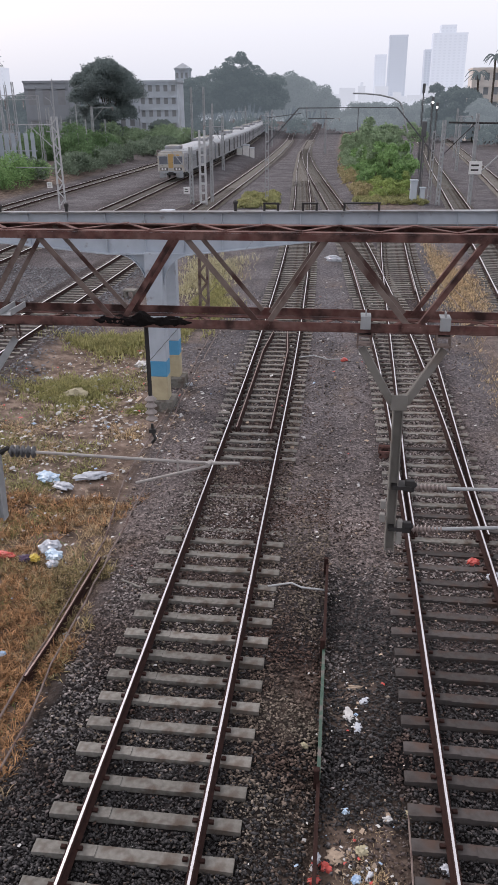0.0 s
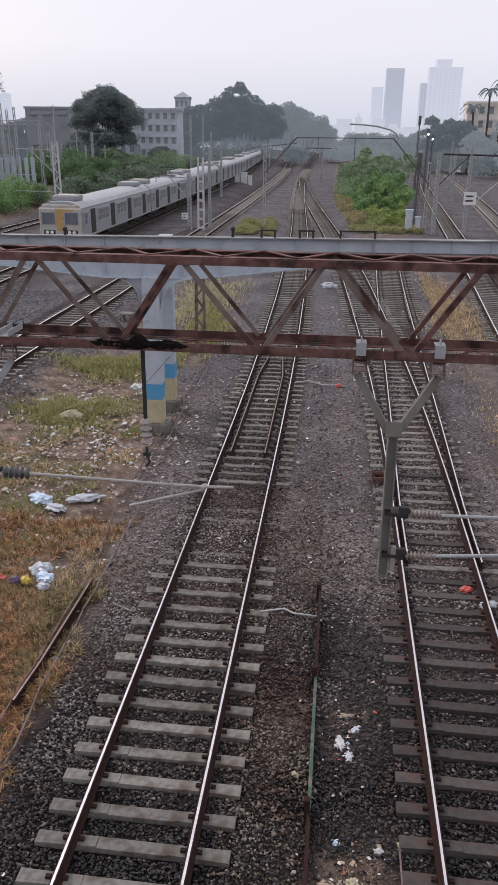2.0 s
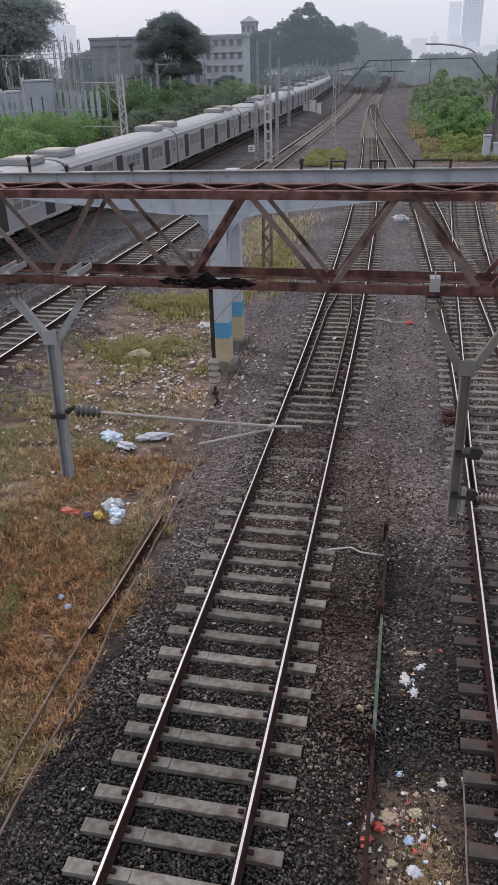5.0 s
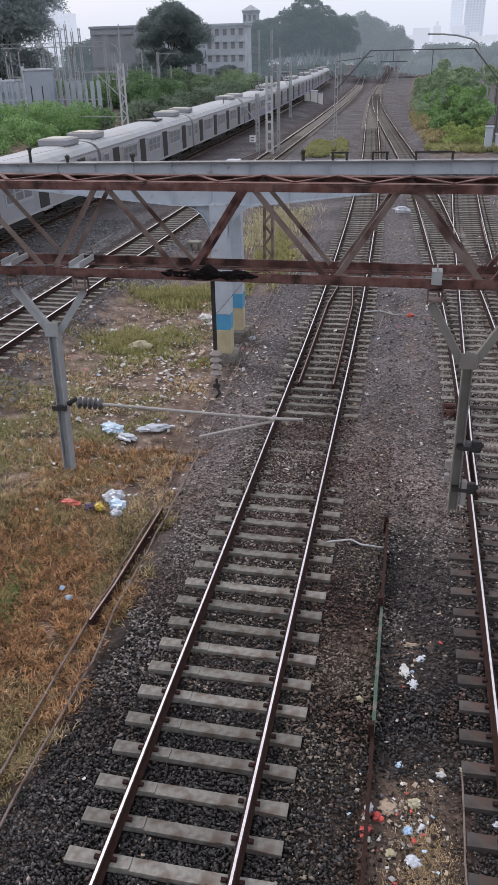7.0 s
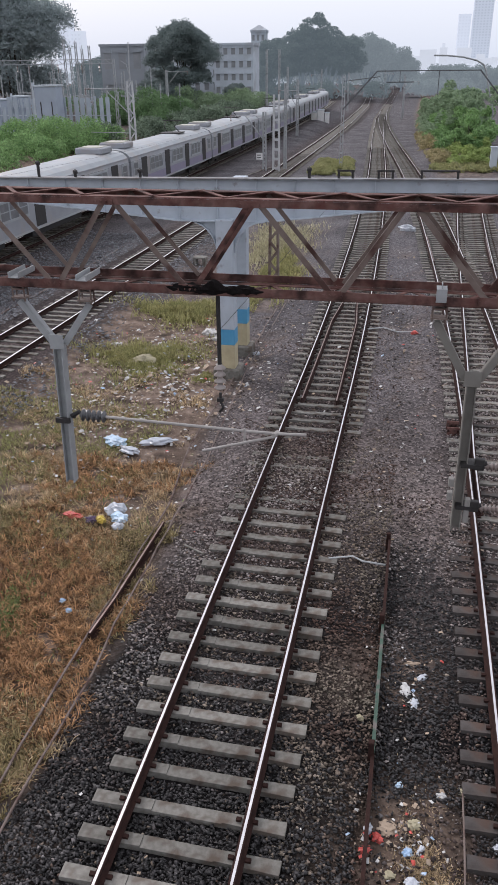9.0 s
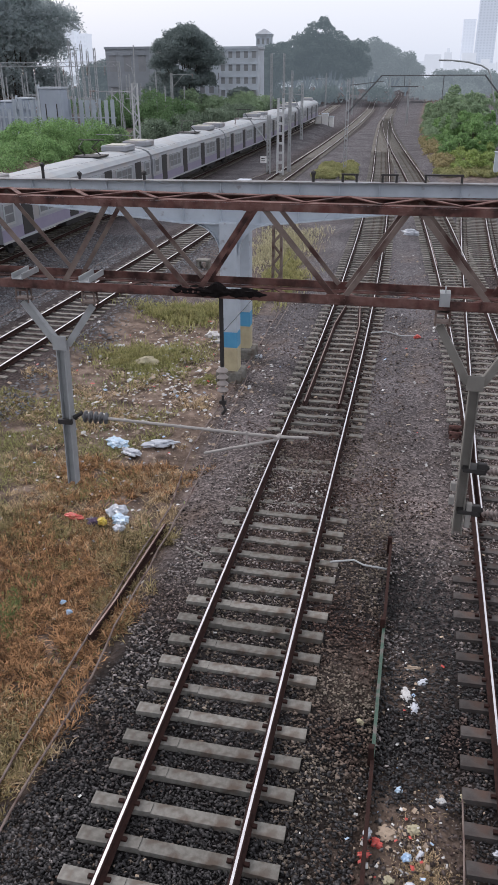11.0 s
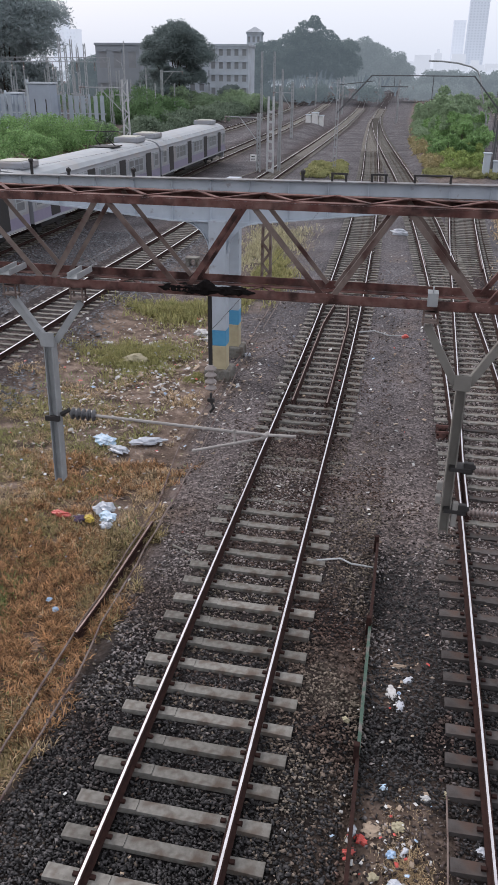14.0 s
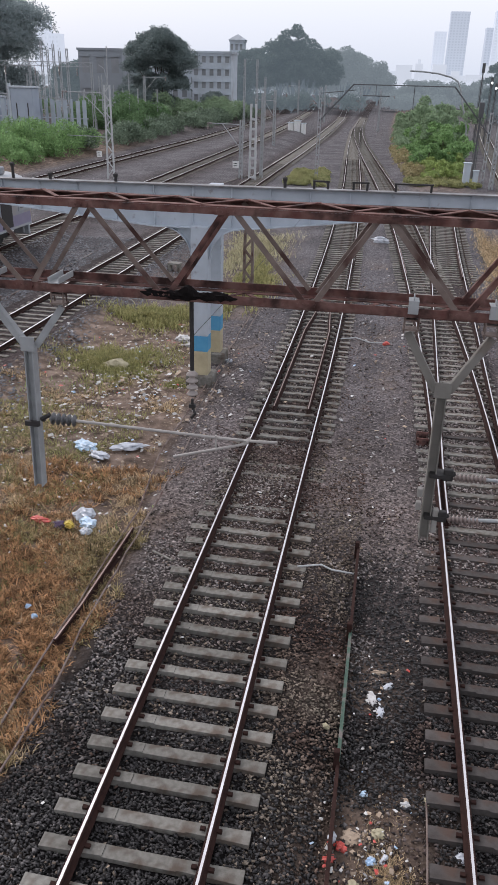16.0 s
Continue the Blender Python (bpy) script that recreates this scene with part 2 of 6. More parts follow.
def tube(bm, pts, r, seg=6):
    """One round tube swept through the points."""
    pts, last = [Vector(p) for p in pts], None
    side = None
    for i, p in enumerate(pts):
        d = (pts[min(i + 1, len(pts) - 1)] - pts[max(i - 1, 0)]).normalized()
        side = d.orthogonal().normalized() if side is None else (side - d * side.dot(d)).normalized()
        up = d.cross(side)
        ring = [bm.verts.new(p + (side * math.cos(a) + up * math.sin(a)) * r) for a in np.linspace(0, 2 * math.pi, seg, endpoint=False)]
        if last:
            for k in range(seg):
                bm.faces.new((last[k], last[(k + 1) % seg], ring[(k + 1) % seg], ring[k]))
        else:
            bm.faces.new(ring[::-1])
        last = ring
    bm.faces.new(last)
    return bm


def mesh_of(bm, name, mat, smooth=False):
    me = bpy.data.meshes.new(name)
    bmesh.ops.recalc_face_normals(bm, faces=bm.faces)
    bm.to_mesh(me)
    bm.free()
    me.materials.append(mat)
    if smooth:
        me.polygons.foreach_set("use_smooth", [True] * len(me.polygons))
    return me


def part(name, bm, mat, parent=None, label="", smooth=False):
    ob = new(name, mesh_of(bm, name, mat, smooth))
    if parent is not None:
        ob.parent = parent
    if label:
        ob["label"] = label
    return ob


def thing(name, label, category, at=(0, 0, 0), rz=0.0, group="", kind=""):
    ob = new(name)
    ob.location, ob.rotation_euler = at, (0, 0, rz)
    return tagged(ob, label, category, group, kind)


def mesh_from(name, verts, faces, mat):
    """A mesh of triangles from number arrays."""
    me = bpy.data.meshes.new(name)
    verts, faces = np.asarray(verts, dtype=np.float32), np.asarray(faces, dtype=np.int32)
    me.vertices.add(len(verts))
    me.vertices.foreach_set("co", verts.ravel())
    me.loops.add(faces.size)
    me.loops.foreach_set("vertex_index", faces.ravel())
    me.polygons.add(len(faces))
    me.polygons.foreach_set("loop_start", np.arange(0, faces.size, faces.shape[1]))
    me.update(calc_edges=True)
    me.validate()
    me.materials.append(mat)
    return me


rng = np.random.default_rng(7)

# ---- the lines of the tracks: (y, x) of each centre line ----
LINES = {
    "main": ((-40, 0), (0, 0), (30, 0), (50, -0.42), (80, -1.6), (127, -4.2), (178, -6.6), (264, -8.6), (420, -12), (700, -22)),
    "left": ((-40, -15), (0, -13.1), (22, -12.15), (31, -11.9), (48, -11.55), (80, -11.45), (120, -11.6), (170, -12.3), (240, -14.2), (420, -24), (700, -50)),
    "fast": ((-330, -20.5), (0, -20.5), (50, -20.5), (80, -20.52), (98, -20.5), (112, -20.4), (131, -20.2), (146, -20.0), (177, -20.9), (258, -25.7), (372, -35), (700, -66)),
    "outer": ((-40, -31.6), (40, -31.6), (75, -31.7), (112, -31.6), (139, -31.5), (200, -33), (292, -38), (420, -48), (700, -80)),
    "cross": ((-40, 5.08), (0, 5.08), (21, 5.08), (27.4, 4.93), (34.7, 4.65), (46.5, 4.05), (57, 3.47), (82, 1.5), (111, -1.2), (140, -3.7), (170, -5.7), (200, -7.1)),
    "turnout": ((12.5, 5.1), (21, 5.30), (28, 5.45), (36, 5.6), (47, 5.82), (56, 6.1), (66, 6.5)),
    "right": ((-40, 8.0), (0, 9.2), (38, 11.4), (47, 12.0), (53, 12.45), (82, 14.1), (133, 17.1), (196, 21.5), (300, 27), (500, 38)),
    "far_right": ((-40, 12.6), (40, 17.0), (80, 20.0), (129, 24.0), (196, 29), (300, 36), (500, 50)),
}


RISE = ((60, 0.0), (80, 0.05), (98, 0.17), (112, 0.30), (131, 0.60), (146, 0.92), (177, 1.03), (700, 1.03))


def rise(y):
    """The train's line climbs a low bank in the distance."""
    return float(np.interp(y, [p[0] for p in RISE], [p[1] for p in RISE]))


def line_x(line, y):
    k = LINES[line]
    ys, xs = [p[0] for p in k], [p[1] for p in k]
    # smooth the corners of the polyline
    return float(np.mean([np.interp(y + d, ys, xs) for d in (-6, -3, 0, 3, 6)])) if y > 8 else float(np.interp(y, ys, xs))


# ---- ground ----
def track_gap(x, y):
    """Distance from (x, y) to the nearest track's centre line."""
    d = 99.0
    for name in LINES_NEAR:
        k = LINES[name]
        if k[0][0] <= y <= k[-1][0]:
            d = min(d, abs(x - line_x(name, y)))
    return d


LINES_NEAR = ("main", "left", "fast", "outer", "cross", "turnout", "right", "far_right")


def ramp(v, a, b):
    t = min(1.0, max(0.0, (v - a) / (b - a)))
    return t * t * (3 - 2 * t)


def ground_z(x, y, gap=None):
    gap = track_gap(x, y) if gap is None else gap
    z = -0.34 + 0.28 * (1 - ramp(gap, 1.7, 3.1) * (1 - ramp(y, 45, 75)))
    near = 0.04 * (1 - ramp(y, 11, 15)) * max(1 - ramp(abs(x), 1.2, 1.6), 1 - ramp(abs(x - 5.08), 1.2, 1.6))
    if -1.5 < x < 7.5 and y < 60:
        z = max(z, -0.16)
    z -= near
    z += (0.03 * noise.noise((x * 0.6, y * 0.6, 0.0)) + 0.012 * noise.noise((x * 2.3, y * 2.3, 3.0))) * (1 - ramp(y, 45, 70))
    z += rise(y) * (1 - ramp(abs(x - line_x("fast", y)), 2.7, 6.5)) if y > 60 and -42 < x < -10 else 0.0
    z += 1.2 * ramp(-x, 35, 43) * ramp(y, 30, 60) + 0.5 * ramp(y, 84, 96) * ramp(x, 1.5, 3.5) * (1 - ramp(x, 8, 10.5))
    return z


def strip_edge(y):
    """Where the weedy strip begins beside the crossing tracks."""
    return float(np.interp(y, (86, 93, 110, 160, 200), (4.6, 4.0, 2.8, 1.6, 1.0)))


def soil_share(x, y, gap):
    """1 where earth and litter cover the ground, 0 on clean ballast."""
    n = noise.noise((x * 0.45, y * 0.45, 9.0)) + 0.5 * noise.noise((x * 1.6, y * 1.6, 4.0))
    s = 0.0
    edge = -2.35 - 0.12 * max(0.0, y - 13) - 0.32 * max(0.0, 7.8 - y) + 0.35 * n
    if y < 32:
        s = max(s, ramp(edge - x, -0.25, 0.35) * (1 - ramp(-x, 9.6, 10.6)))
    else:
        s = max(s, 0.5 * ramp(-3.0 + n - x, -0.3, 0.5) * ramp(gap, 1.6, 2.6) * (1 - ramp(y, 40, 60)))
    s = max(s, 0.75 * ramp(1.3 - abs(x - 3.0 - 0.5 * n), 0.0, 0.9) * (1 - ramp(y, 7.2, 8.6)))
    s = max(s, 0.55 * ramp(n, 0.05, 0.6) * ramp(gap, 1.2, 2.2) * (1 - 0.85 * ramp(y, 34, 60)))
    s = max(s, 0.7 * ramp(x - 7.2 - 0.03 * y - 0.4 * n, 0, 0.8) * ramp(gap, 1.5, 2.3) * (1 - ramp(y, 50, 62)))
    s *= 1 - 0.85 * ramp(-x, 9.5, 10.8)
    s = max(s, ramp(-x, 34.5, 37) * ramp(y, 60, 70) * (1 - 0.8 * ramp(y, 100, 150)), 0.2 * ramp(x, 34, 40))
    s = max(s, ramp(y, 70, 90) * ramp(x - strip_edge(y), -1.2, 0.4) * (1 - ramp(x, 8.5, 11)))
    return s


GROUND = {}


def build_ground():
    xs = np.concatenate([np.array([-4000, -1500, -600, -250, -120, -80]), np.arange(-60, -14, 1.0), np.arange(-14, 9, 0.3), np.arange(9, 40, 1.0), np.array([45, 60, 90, 200, 500, 1500, 4000])])
    ys = np.concatenate([np.array([-1500, -400, -120, -50]), np.arange(-30, 2, 3.0), np.arange(2, 32, 0.3), np.arange(32, 70, 0.8), np.arange(70, 150, 2.5), np.arange(150, 420, 15.0), np.array([450, 700, 1200, 2500, 4900])])
    verts, soil, haze_share, stain = [], [], [], []
    for y in ys:
        for x in xs:
            g = track_gap(x, y)
            verts.append((x, y, ground_z(x, y, g)))
            soil.append(soil_share(x, y, g))
            stain.append((1 - ramp(g, 1.7, 3.4) if x < -10 else 1 - ramp(g, 0.8, 1.7)) * ramp(y, 9, 16))
            # haze share by distance, painted into the ballast colour by the shader
            haze_share.append(ramp(y + 3 * noise.noise((x * 0.3, y * 0.3, 1.0)), 7, 34))
    GROUND["xs"], GROUND["ys"] = xs, ys
    GROUND["z"] = np.array([v[2] for v in verts]).reshape(len(ys), len(xs))
    nx = len(xs)
    i, j = np.meshgrid(np.arange(len(ys) - 1), np.arange(nx - 1), indexing="ij")
    a = (i * nx + j).ravel()
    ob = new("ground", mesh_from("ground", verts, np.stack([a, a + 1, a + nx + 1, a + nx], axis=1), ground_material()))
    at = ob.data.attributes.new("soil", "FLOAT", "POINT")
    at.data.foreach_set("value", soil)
    ob.data.attributes.new("haze_share", "FLOAT", "POINT").data.foreach_set("value", haze_share)
    ob.data.attributes.new("stain", "FLOAT", "POINT").data.foreach_set("value", stain)
    ob.data.polygons.foreach_set("use_smooth", [True] * len(ob.data.polygons))
    return tagged(ob, "grey-brown railway ballast and littered earth between the tracks", "ground", kind="structure")


def ground_material():
    m = bpy.data.materials.new("ballast and earth")
    m.use_nodes = True
    n, l = m.node_tree.nodes, m.node_tree.links
    b = n["Principled BSDF"]
    b.inputs["Roughness"].default_value = 0.9
    b.inputs["Specular IOR Level"].default_value = 0.15
    co = n.new("ShaderNodeTexCoord").outputs["Object"]

    def tex(kind, sc, det=5):
        t = n.new(kind)
        t.inputs["Scale"].default_value = sc
        if kind == "ShaderNodeTexNoise":
            t.inputs["Detail"].default_value = det
        l.new(co, t.inputs["Vector"])
        return t

    def rampn(src, *stops):
        r = n.new("ShaderNodeValToRGB")
        e = r.color_ramp.elements
        while len(e) < len(stops):
            e.new(0.5)
        for k, (p, c) in enumerate(stops):
            e[k].position, e[k].color = p, (*c, 1)
        l.new(src, r.inputs[0])
        return r.outputs[0]

    def mix(fac, a, c, blend="MIX"):
        x = n.new("ShaderNodeMix")
        x.data_type, x.blend_type = "RGBA", blend
        if isinstance(fac, float):
            x.inputs[0].default_value = fac
        else:
            l.new(fac, x.inputs[0])
        l.new(a, x.inputs[6])
        l.new(c, x.inputs[7])
        return x.outputs[2]

    cells = tex("ShaderNodeTexVoronoi", 17.0)
    stone = rampn(cells.outputs["Color"], (0.0, (0.035, 0.033, 0.034)), (0.5, (0.092, 0.087, 0.09)), (1.0, (0.21, 0.198, 0.202)))
    broad = rampn(tex("ShaderNodeTexNoise", 0.35).outputs[0], (0.36, (0.66, 0.65, 0.66)), (0.62, (1.10, 1.09, 1.10)))
    stone = mix(1.0, stone, broad, "MULTIPLY")
    earth = rampn(tex("ShaderNodeTexNoise", 2.2, 8).outputs[0], (0.30, (0.055, 0.040, 0.031)), (0.5, (0.145, 0.105, 0.082)), (0.72, (0.28, 0.215, 0.175)))
    bits = rampn(tex("ShaderNodeTexNoise", 26.0, 3).outputs[0], (0.66, (0.0, 0.0, 0.0)), (0.72, (1.0, 1.0, 1.0)))
    pale = rampn(tex("ShaderNodeTexNoise", 5.0, 3).outputs[0], (0.0, (0.36, 0.33, 0.30)), (1.0, (0.36, 0.33, 0.30)))
    earth = mix(bits, earth, pale)
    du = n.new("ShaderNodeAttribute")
    du.attribute_name = "haze_share"
    # near end darkened for shade in stone gaps, far end paled for haze
    haze_tint = rampn(du.outputs["Fac"], (0.0, (0.08, 0.075, 0.075)), (0.25, (1.40, 1.26, 1.16)), (1.0, (1.02, 1.02, 1.04)))
    stone = mix(1.0, stone, haze_tint, "MULTIPLY")
    st = n.new("ShaderNodeAttribute")
    st.attribute_name = "stain"
    grime = rampn(st.outputs["Fac"], (0.0, (1.0, 1.0, 1.0)), (1.0, (0.50, 0.43, 0.41)))
    stone = mix(1.0, stone, grime, "MULTIPLY")
    a = n.new("ShaderNodeAttribute")
    a.attribute_name = "soil"
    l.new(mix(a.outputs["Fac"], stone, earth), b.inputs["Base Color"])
    bp = n.new("ShaderNodeBump")
    bp.inputs["Strength"].default_value, bp.inputs["Distance"].default_value = 0.9, 0.03
    l.new(cells.outputs["Distance"], bp.inputs["Height"])
    l.new(bp.outputs[0], b.inputs["Normal"])
    return m


build_ground()


# ---- tracks ----
RAIL = ((-0.075, 0.0), (-0.075, 0.012), (-0.014, 0.032), (-0.010, 0.13), (-0.036, 0.142), (-0.036, 0.164), (-0.018, 0.172),
        (0.018, 0.172), (0.036, 0.164), (0.036, 0.142), (0.010, 0.13), (0.014, 0.032), (0.075, 0.012), (0.075, 0.0))


def rail(parent, pts, name="rail", top="rail_top", lift=0.0, climb=None, worn=(6,)):
    """A flat-bottomed rail swept along (x, y) points; the head's top is worn bright."""
    verts, faces, mats, k = [], [], [], len(RAIL)
    pts = [Vector((p[0], p[1], 0)) for p in pts]
    for i, p in enumerate(pts):
        d = (pts[min(i + 1, len(pts) - 1)] - pts[max(i - 1, 0)]).normalized()
        side = Vector((d.y, -d.x, 0))
        verts += [(p + side * u)[:2] + (v + lift + (climb(p.y) if climb else 0.0),) for u, v in RAIL]
    for i in range(len(pts) - 1):
        for j in range(k):
            a, b = i * k + j, i * k + (j + 1) % k
            faces.append((a, b, b + k, a + k))
            mats.append(1 if j in worn else 0)
    ends = (tuple(range(k - 1, -1, -1)), tuple((len(pts) - 1) * k + j for j in range(k)))
    me = bpy.data.meshes.new(name)
    me.from_pydata(verts, [], faces + list(ends))
    me.materials.append(M["rust_rail"])
    me.materials.append(M[top])
    me.polygons.foreach_set("material_index", mats + [0, 0])
    ob = new(name, me)
    ob.parent = parent
    return ob


def spread(y0, y1):
    ys, y = [], y0
    while y < y1:
        ys.append(y)
        y += 1.5 if y < 90 else 5 if y < 200 else 15
    return ys + [y1]


def sleeper_mesh(length=2.75):
    bm = bmesh.new()
    for s in (-1, 1):
        e = length / 2
        v = [bm.verts.new(c) for c in ((s * e, -0.12, -0.2), (s * e, 0.12, -0.2), (s * e, 0.105, -0.012), (s * e, -0.105, -0.012),
                                       (s * 0.5, -0.105, -0.2), (s * 0.5, 0.105, -0.2), (s * 0.5, 0.085, 0.0), (s * 0.5, -0.085, 0.0))]
        for f in ((0, 1, 2, 3), (3, 2, 6, 7), (0, 3, 7, 4), (1, 5, 6, 2)):
            bm.faces.new([v[i] for i in f])
    box(bm, (0, 0, -0.108), (1.0, 0.19, 0.19))
    for s in (-1, 1):
        for d in (-0.135, 0.135):
            box(bm, (s * 0.838 + d * 0.85, 0, 0.012), (0.075, 0.055, 0.045))
    bmesh.ops.recalc_face_normals(bm, faces=bm.faces)
    me = bpy.data.meshes.new("sleeper")
    bm.to_mesh(me)
    bm.free()
    me.materials.append(M["sleeper"])
    me.materials.append(M["rust_rail"])
    for p in me.polygons:
        if p.center.z > 0.004 and abs(abs(p.center.x) - 0.838) < 0.2:
            p.material_index = 1
    return me


SLEEPER = sleeper_mesh()
SLEEPER_DARK = SLEEPER.copy()
SLEEPER_DARK.materials[0] = M["sleeper_dark"]
PITCH = 0.579


def track(line, label, y0, y1, near=(0, 0), top="rail_top", rails=True):
    t = thing("railway_track", label, "railway track", kind="structure")
    if rails:
        for s in (-1, 1):
            rail(t, [(line_x(line, y) + s * 0.838, y) for y in spread(y0, y1)], top=top, climb=rise if line == "fast" else None, worn=(6,) if line in ("main", "cross") else (5, 6, 7))
    ys = np.arange(y0 + (5.59 - y0) % PITCH, min(y1, 260), PITCH)
    rest = []
    for y in ys:
        x = line_x(line, y)
        a = math.atan2(line_x(line, y + 0.5) - line_x(line, y - 0.5), 1.0)
        z = -0.004 * rng.random()
        if line == "fast":
            z += rise(y)
        if line == "main" and 15.2 < y < 19.0:
            z -= 0.035 + 0.04 * rng.random()
        if near[0] <= y <= near[1]:
            ob = new("sleeper", SLEEPER_DARK if line == "cross" and y < 17 + rng.normal(0, 2.5) else SLEEPER)
            ob.parent = t
            ob.location = (x + rng.normal(0, 0.012) + (0.1 if line == "cross" and 16 < y < 40 else 0), y + rng.normal(0, 0.008), z)
            ob.rotation_euler = (0, 0, -a + rng.normal(0, 0.006))
        else:
            rest.append((x, y, a, rise(y) if line == "fast" else 0.0))
    if rest:
        v, f = [], []
        for x, y, a, zr in rest:
            k, c, s = len(v), math.cos(-a), math.sin(-a)
            for u, w, z in ((-1.37, -0.12, -0.1), (1.37, -0.12, -0.1), (1.37, 0.12, -0.1), (-1.37, 0.12, -0.1), (-1.36, -0.1, -0.006), (1.36, -0.1, -0.006), (1.36, 0.1, -0.006), (-1.36, 0.1, -0.006)):
                v.append((x + u * c - w * s, y + u * s + w * c, z + zr))
            f += [(k + 4, k + 5, k + 6, k + 7), (k, k + 1, k + 5, k + 4), (k + 1, k + 2, k + 6, k + 5), (k + 2, k + 3, k + 7, k + 6), (k + 3, k, k + 4, k + 7)]
        ob = new("sleeper_row", mesh_from("sleeper_row", v, f, M["sleeper"]))
        ob.parent = t
        tagged(ob, kind="stuff")
    return t


track_main = track("main", "straight broad-gauge track with concrete sleepers in ballast", -40, 700, (3, 110))
track("left", "curving broad-gauge track with bright rails beside dry verge", -40, 700, (12, 100))
track("fast", "broad-gauge track under the passing train", -330, 700, (38, 130))
track("outer", "outer broad-gauge track beside the green bank", -40, 700, (60, 130))
track("right", "broad-gauge track beyond the weedy strip", -40, 500, (30, 100))
track("far_right", "outermost broad-gauge track near the buildings", -40, 500)
track_cross = track("cross", "track with a turnout, leading over to the straight track", -40, 200, (3, 110))


def blade(line, side, y0, y1, y_toe=None, off=0.0):
    pts = []
    for y in spread(y0, y1):
        x = line_x(line, y) + side * 0.838
        if y_toe and y < y_toe:
            x += off * (y_toe - y) / (y_toe - y0)
        pts.append((x, y))
    return pts


track_turnout = thing("railway_turnout", "diverging turnout rails with rusty check rails on concrete sleepers", "railway turnout", kind="structure")
rail(track_turnout, blade("turnout", -1, 15.5, 66, 18, 0.05), "switch_rail")
rail(track_turnout, blade("turnout", 1, 15.5, 66, 18, 0.05), "stock_rail")
for y in np.arange(40, 66, PITCH):
    ob = new("sleeper", SLEEPER)
    ob.parent = track_turnout
    ob.location = (line_x("turnout", y) + 0.25, y + 0.1, -0.008)
rail(track_turnout, [(line_x("cross", y) - 0.838 + 0.07, y) for y in np.arange(41, 49, 1.0)], "check_rail", "dull_top")
rail(track_turnout, [(line_x("turnout", y) + 0.838 - 0.07, y) for y in np.arange(41, 49, 1.0)], "check_rail", "dull_top")
# guard rails inside the straight track, drawn in to a point
for s in (-1, 1):
    rail(track_main, [(s * 0.53 - 0.03, 21.3), (s * 0.5 - 0.06, 29.2), (s * 0.5 - 0.06, 29.6), (s * 0.30 - 0.08, 32.6)], "guard_rail", "dull_top", -0.02)


# ---- plate girder gantry ----
def girder_y(x):
    return 24.05 + 0.09 * (x + 3.4)


